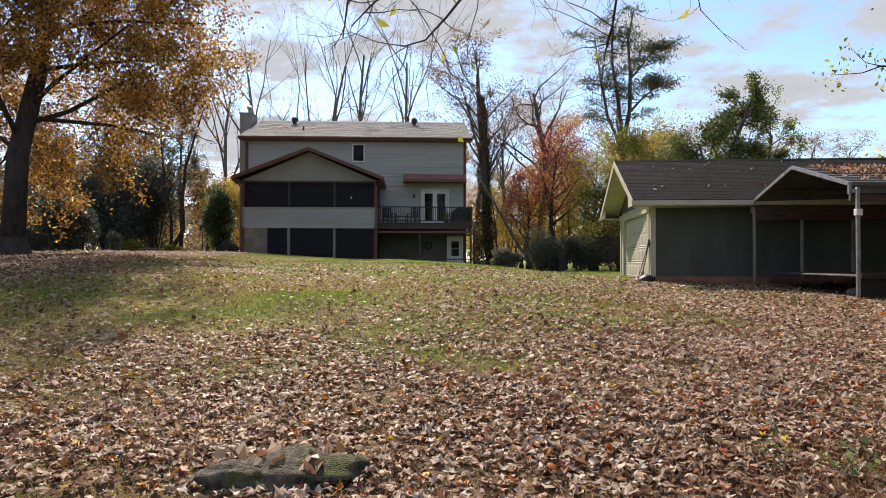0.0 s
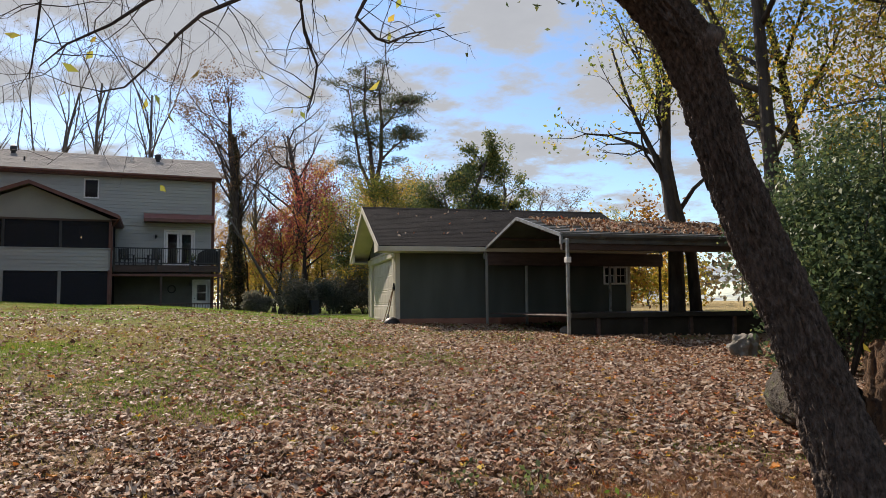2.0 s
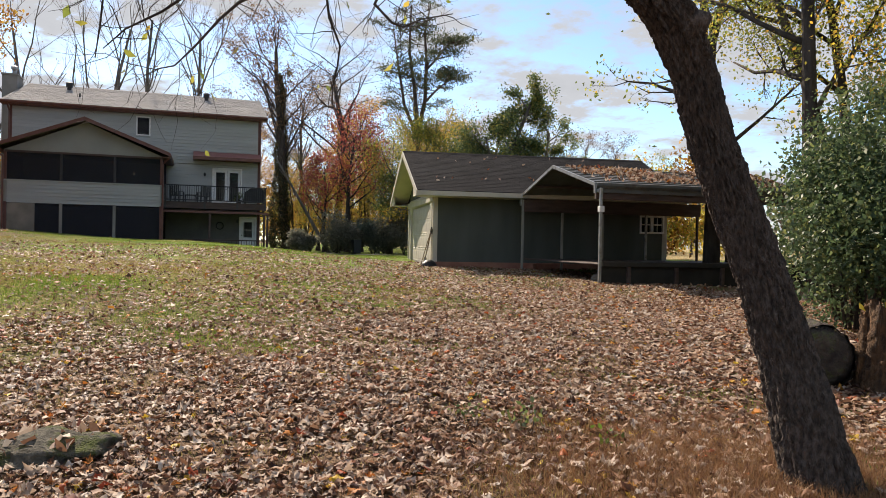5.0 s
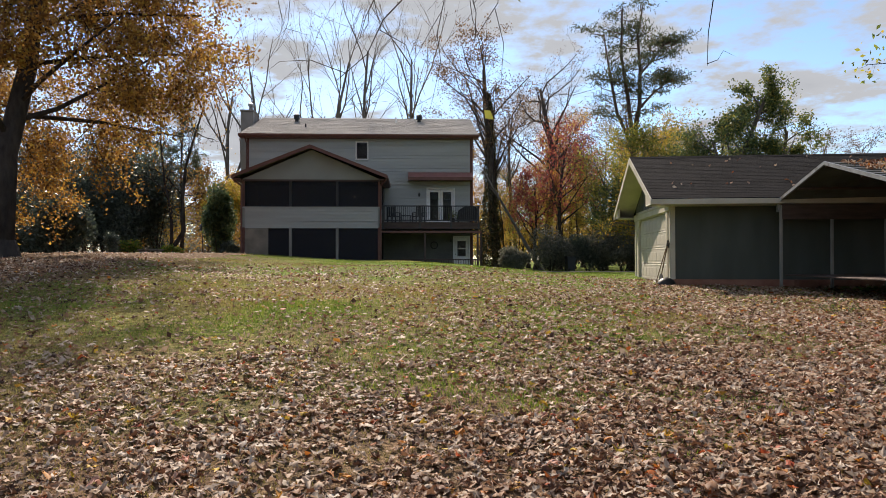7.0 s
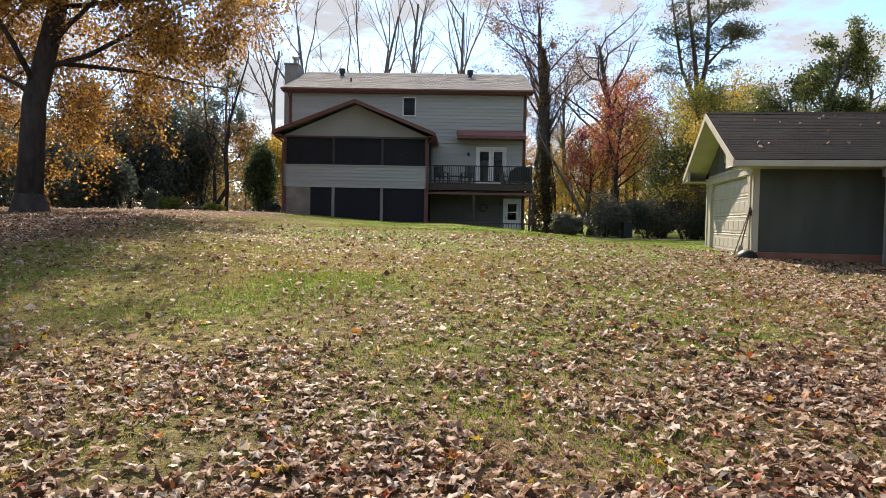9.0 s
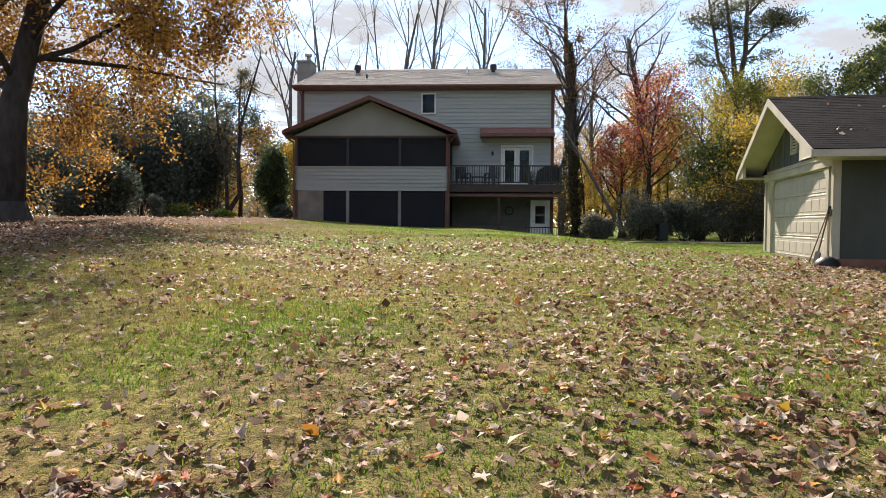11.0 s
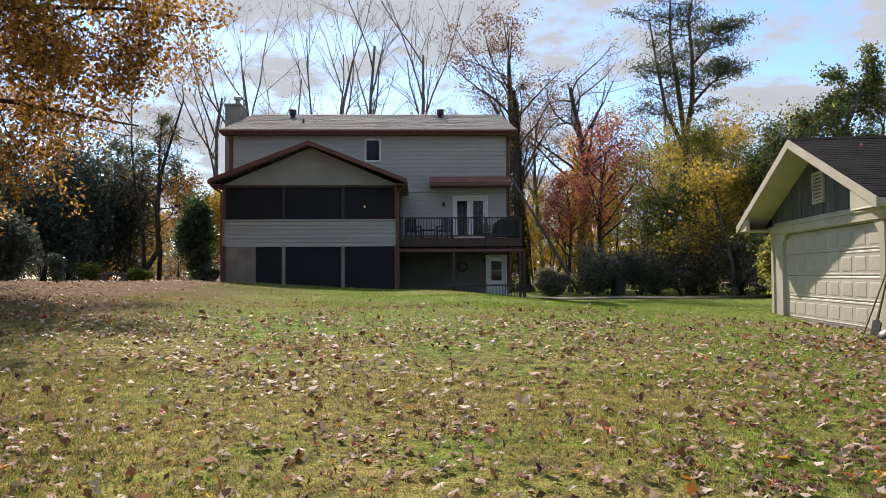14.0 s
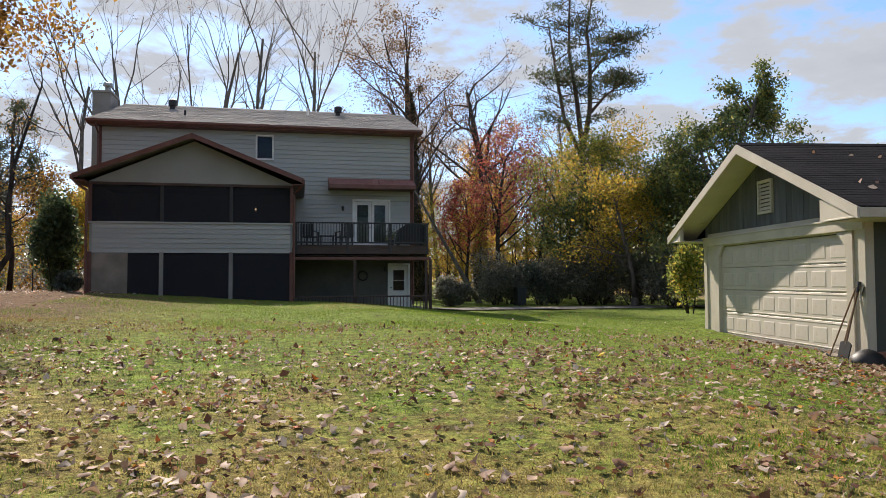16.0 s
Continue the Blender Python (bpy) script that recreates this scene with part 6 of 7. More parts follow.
bush("vine_thicket", "shaded tangle of vines at the wood's edge", 139, (8.2, -37.9, gz(8.2, -37.9)), 0.8, 0.6, 0.55, 2600, L_GREEN, 0.09, 10)
YTREE = tree("understory_tree", "thin understory tree with yellow leaves", "tree", 140, 9, 0.08, dict(kids=[12, 5, 4], bare=0.15, fork=(40, 85), short=0.34, levels=2), B_DARK, L_YEL, 6000, 0.075, 0.36, (12.0, -40.5, gz(12, -40.5)), group="understory of the east woods")
GTREE = tree("understory_tree", "thin understory tree with yellow-green leaves", "tree", 141, 10, 0.09, dict(kids=[12, 5, 4], bare=0.15, fork=(40, 85), short=0.34, levels=2), B_DARK, L_YG, 6400, 0.075, 0.36, (15.5, -38.5, gz(15, -38)), group="understory of the east woods")
TALL = tree("forest_tree", "tall dark forest trunk with thinning leaves", "tree", 142, 19, 0.24, dict(kids=[12, 5, 4, 2], bare=0.35, fork=(30, 65), short=0.3), B_DARK, L_YG, 5500, 0.18, 0.5, (17.5, -34.5, gz(17, -34)), group="trees of the woods")
BAREF = tree("forest_tree", "leafless grey forest tree", "tree", 143, 18, 0.22, dict(kids=[11, 6, 4, 3], bare=0.35, fork=(25, 55), short=0.38), B_GREY, L_BROWN, 1800, 0.17, 0.4, (21, 27, 0), group="trees of the woods")
OAKF = tree("forest_tree", "forest tree with rust-coloured leaves", "tree", 144, 16, 0.22, dict(kids=[13, 6, 4, 3], bare=0.25, fork=(35, 75), short=0.36), B_DARK, L_ORANGE, 8000, 0.2, 0.55, (15, 30, 0), group="trees of the woods")
rw = np.random.default_rng(33)
for x, y, tpl, sc in [(13.4, -42.3, YTREE, 1.0), (16.8, -42, GTREE, 1.1), (18.8, -37.8, YTREE, 1.25), (14.6, -33.8, GTREE, 0.9), (20.5, -41.5, YTREE, 1.3), (22.5, -35.5, GTREE, 1.4), (10.9, -42.9, GTREE, 0.75), (24, -39, YTREE, 1.5),
                      (19.5, -44.5, TALL, 1.0), (22.5, -32.5, TALL, 1.05), (27, -37, TALL, 1.1), (26, -44, TALL, 1.0), (31, -33, TALL, 1.1), (19.8, -30.6, YTREE, 1.2), (24.5, -28.5, GTREE, 1.3), (17.0, -28.6, TALL, 0.8), (14.8, -46.5, TALL, 0.95), (33, -41, OAKF, 1.0), (29, -46, YTREE, 1.5), (36, -37, YTREE, 1.7), (38, -45, GTREE, 1.8)]:
    copy_thing(tpl, Matrix.Translation((x, y, gz(x, y) - 0.05)) @ Matrix.Rotation(rw.uniform(0, 6.28), 4, "Z") @ Matrix.Diagonal((sc, sc, sc, 1)))
for x, y, tpl, sc in ((4.6, 30, OAKF, 0.8), (7.8, 31, BAREF, 0.95), (10.4, 28.5, TALL, 0.7), (13.4, 27, BAREF, 0.95), (15.2, 20, GTREE, 1.2), (19.5, 22, OAKF, 0.8), (22.5, 16, TALL, 0.75), (12.2, 19.5, YTREE, 0.95), (14.5, 16.5, GTREE, 0.9), (8.0, 19.0, YTREE, 0.8), (6.8, 25, YTREE, 0.9), (9.9, 21.0, GTREE, 0.85), (7.4, 22.5, GTREE, 1.0), (9.0, 24.0, GTREE, 1.0), (11.2, 22.0, OAKF, 0.6), (13.2, 20.6, YTREE, 1.0), (15.4, 23.0, GTREE, 1.1), (17.6, 19.5, YTREE, 1.0), (18.6, 16.5, GTREE, 1.0), (12.6, 17.4, YTREE, 0.7), (16.6, 11.0, YTREE, 0.8), (18.8, 9.0, GTREE, 0.85), (13.8, 13.6, GTREE, 0.7), (10.0, 17.0, YTREE, 0.7)):
    copy_thing(tpl, Matrix.Translation((x, y, -0.05)) @ Matrix.Rotation(rw.uniform(0, 6.28), 4, "Z") @ Matrix.Diagonal((sc, sc, sc, 1)))
# woods beyond the house, in loose ranks
for k in range(64):
    x = -62 + k * 1.95 + rw.uniform(-1.2, 1.2)
    y = rw.uniform(33, 62) if k % 2 else rw.uniform(27, 40)
    if -24 < x < 4 and y < 34:
        y += 9
    tpl = (BAREF, OAKF, TALL, BAREF, YTREE, OAKF, BAREF)[k % 7]
    sc = rw.uniform(0.6, 0.95) * (1.2 if tpl is YTREE else 1.0) * (0.72 if -24 < x < 4 else 1.0)
    copy_thing(tpl, Matrix.Translation((x, y, 0)) @ Matrix.Rotation(rw.uniform(0, 6.28), 4, "Z") @ Matrix.Diagonal((sc, sc, sc, 1)))
for k in range(26):
    x, y = 24 + rw.uniform(0, 26), rw.uniform(-14, 30)
    if k > 13:
        x, y = rw.uniform(-60, -30), rw.uniform(-40, 25)
    tpl = (OAKF, TALL, BAREF, YTREE)[k % 4]
    sc = rw.uniform(0.55, 0.85)
    if k <= 13:
        x, sc = x + 34, sc * 0.55
    copy_thing(tpl, Matrix.Translation((x, y, gz(x, y) - 0.05)) @ Matrix.Rotation(rw.uniform(0, 6.28), 4, "Z") @ Matrix.Diagonal((sc, sc, sc, 1)))

# tangled understory that fills the woods from the ground up
def thicket(name, label, seed, spots, mat, leaf):
    rng = np.random.default_rng(seed)
    q = []
    for cx, cy, w_, h_ in spots:
        for _ in range(7):
            c = np.array([cx, cy, 0]) + rng.normal(0, 1, 3) * (w_ * 0.4, w_ * 0.4, 0) + (0, 0, rng.uniform(0.2, 0.9) * h_)
            q.append(c + rng.normal(0, 1, (150, 3)) * (w_ * 0.22, w_ * 0.22, h_ * 0.14))
    q = np.concatenate(q)
    q = q[q[:, 2] > 0.05]
    v_, f_ = leaf_cloud(q, leaf, rng, 0.05, 0.1, 0.6)
    solo(name, raw_mesh(name, v_, f_, mat), mat, label, "thicket", kind="stuff")


sp1, sp2, sp3 = [], [], []
for k in range(84):
    x = -58 + k * 1.45 + rw.uniform(-1, 1)
    (sp1, sp2, sp3)[k % 3].append((x, rw.uniform(31, 46), rw.uniform(2.2, 3.6), rw.uniform(3.0, 6.5)))
for k in range(30):
    (sp1, sp2, sp3)[k % 3].append((rw.uniform(21, 34), rw.uniform(-6, 26), rw.uniform(2, 3), rw.uniform(3, 7)))
for k in range(20):
    (sp2, sp3)[k % 2].append((rw.uniform(19, 40), rw.uniform(-48, -29), rw.uniform(1.6, 2.6), rw.uniform(2.5, 6)))
for k in range(16):
    (sp1, sp2, sp3)[k % 3].append((rw.uniform(-48, -29), rw.uniform(-30, 20), rw.uniform(2, 3.2), rw.uniform(3, 7)))
sp5 = [p for p in sp2 + sp3 if p[0] < -14]
sp2, sp3 = [p for p in sp2 if p[0] >= -14], [p for p in sp3 if p[0] >= -14]
thicket("grey_thicket", "shaded grey-green understory thicket in the woods", 505, sp5, L_SHRUB, 0.26)
sp4 = [(rw.uniform(12.5, 21), rw.uniform(-43, -33), rw.uniform(1.2, 2.0), rw.uniform(2.5, 6.5)) for _ in range(22)]
sp6 = [(rw.uniform(17, 27), rw.uniform(-45, -30), rw.uniform(1.6, 2.4), rw.uniform(3, 8)) for _ in range(26)]
sp7 = [(rw.uniform(18, 30), rw.uniform(-45, -32), rw.uniform(1.6, 2.4), rw.uniform(3, 7)) for _ in range(12)]
sp8 = [(rw.uniform(13.5, 22), rw.uniform(-40, -29), rw.uniform(1.8, 2.6), rw.uniform(8, 13)) for _ in range(26)]
thicket("bright_thicket", "sunlit yellow leaves in the near woods", 504, sp4[::2] + sp8[1::2], L_YEL, 0.095)
thicket("green_thicket", "sunlit green leaves in the near woods", 506, sp4[1::2] + sp6 + sp8[::2], L_YG, 0.1)
thicket("orange_thicket", "rusty orange leaves deep in the near woods", 507, sp7, L_ORANGE, 0.12)
thicket("rusty_thicket", "rust-brown understory thicket in the woods", 501, sp1, L_OAK, 0.3)
thicket("yellow_thicket", "yellow-green understory thicket in the woods", 502, sp2, L_YG, 0.28)
thicket("golden_thicket", "golden understory thicket in the woods", 503, sp3, L_YEL, 0.26)

# far treeline: low hazy woods that close the view
rt = np.random.default_rng(77)
pts = []
for a in np.linspace(-math.pi, math.pi, 760):
    R = 85 + rt.uniform(-10, 40)
    cx, cy, h = R * math.sin(a), -15 + R * math.cos(a), rt.uniform(6, 11)
    q = rt.normal(0, 1, (34, 3)) * (2.2, 2.2, h * 0.22) + (cx, cy, h * 0.5)
    pts.append(q[q[:, 2] > 0])
pts = np.concatenate(pts)
v, f = leaf_cloud(pts, 1.0, rt, 0.2, 0.0, 0.8)
solo("far_woods", raw_mesh("far_woods", v, f, leafy("far_foliage", [(0, (0.07, 0.06, 0.05)), (0.4, (0.15, 0.12, 0.075)), (0.75, (0.24, 0.19, 0.09)), (1, (0.16, 0.16, 0.08))], 0.3)), M_STONE, "distant brown and yellow autumn woods", "woods", kind="stuff")

# ---- near trunks ----
LEANP = [(2.91, -40.87, -0.64), (2.87, -40.69, -0.11), (2.78, -40.57, 0.38), (2.65, -40.48, 0.78), (2.51, -40.43, 1.19), (2.37, -40.44, 1.57), (2.2, -40.48, 1.84), (1.97, -40.5, 2.04), (1.77, -40.51, 2.17), (1.59, -40.54, 2.26), (1.36, -40.58, 2.41), (1.15, -40.62, 2.59)]
lt = thing("leaning_cherry_tree", "dark flaky-barked tree leaning over the lawn", "tree", Matrix.Translation(LEANP[0]))
o = Vector(LEANP[0])


LR = [0.19, 0.155, 0.140, 0.132, 0.125, 0.122, 0.133, 0.12, 0.112, 0.108, 0.1, 0.09]
first_ = Vector(LEANP[0]) * 2 - Vector(LEANP[1])
v, f = furrowed([first_ - o] + [Vector(p) - o for p in LEANP], [0.22] + LR, 180, 620, 3, 0.016, 34, 0.75, 0.5)
part("trunk", raw_mesh("trunk", v, f, B_LEAN, True), B_LEAN, lt)
kn = Vector(LEANP[6]) - o
part("knot", Shape().tube([kn + Vector((0.02, -0.03, -0.05)), kn + Vector((0.11, -0.10, 0.0)), kn + Vector((0.15, -0.13, 0.02))], [0.10, 0.07, 0.02], 10), B_LEAN, lt, smooth_=True)
BR = [[(0.58, -40.34, 2.14), (0.25, -40.11, 1.91), (0.28, -40.06, 1.77), (0.35, -40.02, 1.63), (0.34, -39.98, 1.5), (0.32, -39.94, 1.41)], [(0.56, -40.2, 1.95), (0.51, -40.16, 1.84), (0.61, -40.16, 1.75), (0.67, -40.17, 1.73), (0.76, -40.22, 1.77), (0.91, -40.31, 1.79)], [(0.56, -40.33, 2.15), (-0.19, -39.99, 1.82), (-0.29, -39.94, 1.73), (-0.42, -39.88, 1.58), (-0.52, -39.84, 1.48), (-0.63, -39.83, 1.45)], [(0.32, -40.25, 2.14), (-0.42, -39.98, 1.86), (-0.58, -39.93, 1.74), (-0.76, -39.89, 1.64), (-0.87, -39.87, 1.53)], [(0.31, -40.3, 2.24), (-0.85, -39.99, 1.86), (-0.88, -39.91, 1.65), (-0.91, -39.85, 1.48)]]
rbz = np.random.default_rng(15)
for c in BR:
    c = [Vector(p) - o for p in c]
    tw, tipz = Shape(), []
    k = len(c)
    tw.tube(c, [0.011 * (1 - 0.75 * i / (k - 1)) for i in range(k)], 6)
    for i in range(1, k):
        for _ in range(3):
            d = Vector(rbz.normal(0, 1, 3))
            d.z -= 0.2
            grow(rbz, tw, c[i - 1].lerp(c[i], rbz.uniform(0, 1)), d, rbz.uniform(0.2, 0.6), 0.003, 1, dict(BASE, levels=2, kids=[3, 2, 2], wild=0.2, up=-0.03, short=0.55, thin=0.6, least=0.0015), tipz)
    part("branch", raw_mesh_poly(tw, "branch", B_DARK), B_DARK, lt)
    tp = np.array(tipz)[rbz.integers(0, len(tipz), 6)]
    v, f = leaf_cloud(tp, 0.06, rbz, 0.02, 0.6)
    part("leaf_spray", raw_mesh("leaf_spray", v, f, L_YG), L_YG, lt)["kind"] = "stuff"
top_ = Vector(LEANP[9]) - o
v, f = leaf_cloud(rbz.normal(0, 1, (420, 3)) * (0.13, 0.15, 0.12) + np.array(top_ + Vector((-0.12, 0.1, -0.02))), 0.045, rbz, 0.03)
part("leaf_spray", raw_mesh("leaf_spray", v, f, L_HOLLY), L_HOLLY, lt)["kind"] = "stuff"
# big furrowed trunk close to the path
bt = thing("old_tree", "massive old trunk with deep furrowed grey bark", "tree", Matrix.Translation((1.318, -43.759, gz(1.318, -43.759))))
BTP = [(0.03, -0.05, -0.3), (0.02, -0.03, 0.0), (0.0, 0.0, 0.6), (-0.03, 0.05, 1.2), (-0.08, 0.12, 2.2), (-0.15, 0.25, 4.0), (-0.2, 0.4, 7.0), (-0.2, 0.5, 11.0)]
v, f = furrowed(BTP, [0.42, 0.34, 0.275, 0.265, 0.26, 0.25, 0.22, 0.12], 520, 640, 8, 0.07, 56, 0.0, 0.12, 0.08)
part("trunk", raw_mesh("trunk", v, f, B_BIG, True), B_BIG, bt)
cr, tz = Shape(), []
rb2 = np.random.default_rng(18)
for k in range(9):
    a = k * 2.4
    grow(rb2, cr, (-0.2, 0.45, 5.5 + k * 0.6), (math.cos(a), math.sin(a), 0.45), 3.6, 0.09, 1, dict(BASE, levels=3, kids=[4, 4, 3], wild=0.12), tz)
part("limb", raw_mesh_poly(cr, "limb", B_GREY), B_GREY, bt)
v, f = leaf_cloud(np.array(tz)[rb2.integers(0, len(tz), 5000)], 0.13, rb2, 0.25)
part("crown", raw_mesh("crown", v, f, L_YG), L_YG, bt)

# ---- stump, log, stones ----
sp_ = Vector((5.62, -39.1, gz(5.62, -39.1)))
st = thing("tree_stump", "rotten brown tree stump with a torn top", "stump", Matrix.Translation(sp_))
v, f = furrowed([(0, 0, -0.2), (0, 0, 0.0), (0.0, 0, 0.35), (0.01, 0, 0.6), (0.02, 0, 0.72)], [0.40, 0.34, 0.295, 0.275, 0.26], 120, 90, 5, 0.045, 6, 0.1, 0.3)
v[:, 2] += (v[:, 2] > 0.55) * (0.05 * np.sin(v[:, 0] * 19) + 0.05 * np.sin(v[:, 1] * 15 + 1))
part("stem", raw_mesh("stem", v, f, M_ROT, True), M_ROT, st)
part("core", Shape().tube([(0.02, 0, 0.3), (0.02, 0, 0.66), (0.02, 0, 0.69)], [0.25, 0.25, 0.2], 16), M_ROT, st, smooth_=True)
ry = np.random.default_rng(29)
v, f = leaf_cloud(ry.normal(0, 0.13, (16, 3)) * (1, 1, 0.1) + (5.64, -39.1, sp_.z + 0.73), 0.09, ry, 0.01, 0.3, 0.6)
solo("stump_top_leaves", raw_mesh("stump_top_leaves", v, f, L_YEL), L_YEL, "yellow leaves caught on the stump top", "leaves", kind="stuff")
lg = Matrix.Translation((5.22, -38.5, gz(5.2, -38.5) + 0.26)) @ Matrix.Rotation(radians(62), 4, "Z") @ Matrix.Rotation(radians(90), 4, "Y")
v, f = furrowed([(0, 0, -0.4), (0, 0, -0.3), (0.0, 0.02, 0.2), (0, 0, 0.4)], [0.29, 0.30, 0.30, 0.28], 60, 50, 6, 0.03, 20, 0.4)
lo = thing("fallen_log", "mossy sawn log section lying behind the stump", "log", lg)
part("bark", raw_mesh("bark", v, f, M_LOG, True), M_LOG, lo)
part("cut_end", Shape().tube([(0, 0, -0.41), (0, 0, -0.36)], [0.2, 0.29], 14), M_LOG, lo, smooth_=True)
part("cut_end", Shape().tube([(0, 0, 0.36), (0, 0, 0.41)], [0.27, 0.24], 20), M_LOG, lo)


def boulder(x, y, rx, ry, rz, seed, label, mat=M_STONE, name="stone", sink=0.3):
    rng = np.random.default_rng(seed)
    nu, nv = 44, 24
    U, W = np.meshgrid(np.linspace(0, 2 * math.pi, nu, endpoint=False), np.linspace(0, math.pi, nv))
    d = np.stack([np.cos(U) * np.sin(W), np.sin(U) * np.sin(W), np.cos(W)], -1)
    k = 1.0
    for _ in range(10):
        k = k + rng.uniform(0.03, 0.08) * np.sin((d * rng.normal(0, 4.5, 3)).sum(-1) + rng.uniform(0, 6))
    V = (d * k[..., None] * (rx, ry, rz)).reshape(-1, 3)
    F = [(j * nu + i, j * nu + (i + 1) % nu, (j + 1) * nu + (i + 1) % nu, (j + 1) * nu + i) for j in range(nv - 1) for i in range(nu)]
    return solo(name, raw_mesh(name, V, F, mat, True), mat, label, name, Matrix.Translation((x, y, gz(x, y) + rz * (1 - 2 * sink))))


boulder(5.15, -40.95, 0.2, 0.16, 0.11, 1, "dark stone half hidden in weeds", M_LOG)
boulder(5.5, -41.15, 0.22, 0.15, 0.12, 2, "dark stone half hidden in weeds", M_LOG)
boulder(4.9, -40.6, 0.16, 0.13, 0.09, 3, "dark stone half hidden in weeds", M_LOG)
boulder(-1.2, -39.26, 0.34, 0.3, 0.1, 11, "low weathered mossy stump rising through leaves", M_STUMPTOP, "low_stump", 0.45)
boulder(-1.52, -39.4, 0.2, 0.14, 0.1, 12, "low weathered dark root beside the stump", M_STUMPTOP, "root", 0.45)
boulder(9.6, -33.2, 0.3, 0.25, 0.25, 13, "mossy stone in the shade", M_STONE)


rs = np.random.default_rng(91)
q3 = np.stack([rs.normal(-1.25, 0.2, 46), rs.normal(-39.2, 0.15, 46), np.full(46, gz(-1.25, -39.2) + 0.085)], 1)
v, f = leaf_cloud(q3, 0.1, rs, 0.008, 0.0, 0.7)
solo("stump_leaves", raw_mesh("stump_leaves", v, f, L_FALLEN), L_FALLEN, "dry leaves lying on the low stump", "leaves", kind="stuff")


# weeds, saplings and vines by the wood's edge
def weed(seed, x, y, h, w, n, mat, leaf, label, name="weed", group="weeds by the woods"):
    rng = np.random.default_rng(seed)
    t = thing(name, label, "plant", Matrix.Translation((x, y, gz(x, y))), group)
    s, tp = Shape(), []
    for _ in range(max(4, n // 30)):
        a = rng.uniform(0, 6.28)
        e = Vector((math.cos(a) * w * rng.uniform(0.1, 1), math.sin(a) * w * rng.uniform(0.1, 1), h * rng.uniform(0.5, 1)))
        b = Vector((e.x * 0.3, e.y * 0.3, 0))
        c_ = [b + Vector((0, 0, -0.05)), b.lerp(e, 0.5) + Vector(rng.normal(0, 0.03, 3)), e]
        s.tube(c_, [0.006, 0.005, 0.003], 4)
        for _ in range(17):
            u_ = rng.uniform(0.2, 1)
            tp.append((c_[0].lerp(c_[1], u_ * 2) if u_ < 0.5 else c_[1].lerp(c_[2], u_ * 2 - 1)) + Vector(rng.normal(0, 0.045, 3)))
    part("stem", raw_mesh_poly(s, "stem", B_GREY), B_GREY, t)["kind"] = "stuff"
    v, f = leaf_cloud(tp, leaf * 0.78, rng, 0.03, 0.3, 0.6)
    part("foliage", raw_mesh("foliage", v, f, mat), mat, t)
    return t


for k, (x, y, h, w, n, mat, lf) in enumerate((
        (6.3, -38.6, 0.75, 0.4, 300, L_WEED, 0.085), (6.9, -38.9, 0.6, 0.5, 300, L_GREEN, 0.08), (7.3, -38.2, 0.9, 0.5, 300, L_WEED, 0.08), (6.4, -40.0, 0.7, 0.5, 320, L_WEED, 0.085),
        (5.4, -41.8, 0.6, 0.5, 300, L_WEED, 0.08), (4.7, -42.1, 0.38, 0.45, 260, L_WEED, 0.075), (5.9, -41.3, 0.9, 0.5, 320, L_WEED, 0.08), (4.3, -41.7, 0.28, 0.4, 180, L_GREEN, 0.08), (6.3, -41.0, 1.0, 0.6, 420, L_BROWN, 0.09),
        (7.2, -40.6, 1.1, 0.7, 460, L_WEED, 0.085), (7.9, -39.7, 1.3, 0.7, 460, L_YEL, 0.085), (3.85, -42.2, 0.22, 0.3, 120, L_WEED, 0.08), (8.4, -41.6, 1.5, 0.8, 460, L_YG, 0.09), (6.6, -42.6, 1.4, 0.6, 460, L_YEL, 0.09), (9.6, -40.6, 1.6, 0.8, 460, L_WEED, 0.09), (5.4, -42.9, 1.2, 0.5, 360, L_YG, 0.09), (10.2, -37.4, 1.3, 0.7, 400, L_WEED, 0.09), (7.7, -42.9, 1.7, 0.7, 400, L_OAK, 0.09))):
    weed(200 + k, x, y, h, w, n, mat, lf, "leafy green and yellow weeds at the wood's edge")
weed(220, 8.9, -39.9, 1.5, 0.8, 420, L_WEED, 0.085, "leafy green and yellow weeds at the wood's edge")
weed(221, 7.0, -39.6, 0.9, 0.6, 420, L_YEL, 0.085, "leafy green and yellow weeds at the wood's edge")
weed(222, 6.0, -40.6, 0.7, 0.5, 420, L_WEED, 0.085, "leafy green and yellow weeds at the wood's edge")
weed(223, 8.0, -38.9, 1.1, 0.6, 420, L_WEED, 0.085, "leafy green and yellow weeds at the wood's edge")
weed(224, 6.6, -41.9, 1.1, 0.6, 420, L_WEED, 0.085, "leafy green and yellow weeds at the wood's edge")
weed(225, 5.0, -41.2, 0.6, 0.5, 420, L_YEL, 0.085, "leafy green and yellow weeds at the wood's edge")
weed(226, 5.7, -41.5, 0.7, 0.35, 120, L_RED, 0.085, "red-leaved young shoot among the weeds", "red_shoot")
weed(227, 6.5, -40.5, 1.0, 0.6, 420, L_YG, 0.095, "leafy green and yellow weeds at the wood's edge")
weed(228, 5.3, -42.2, 0.5, 0.5, 360, L_WEED, 0.095, "leafy green and yellow weeds at the wood's edge")
weed(230, 1.72, -39.55, 0.16, 0.2, 110, L_GREEN, 0.06, "small green weed among fallen leaves", "small_weed", "low weeds on the lawn")
weed(231, 1.45, -39.1, 0.12, 0.16, 80, L_GREEN, 0.05, "small green weed among fallen leaves", "small_weed", "low weeds on the lawn")
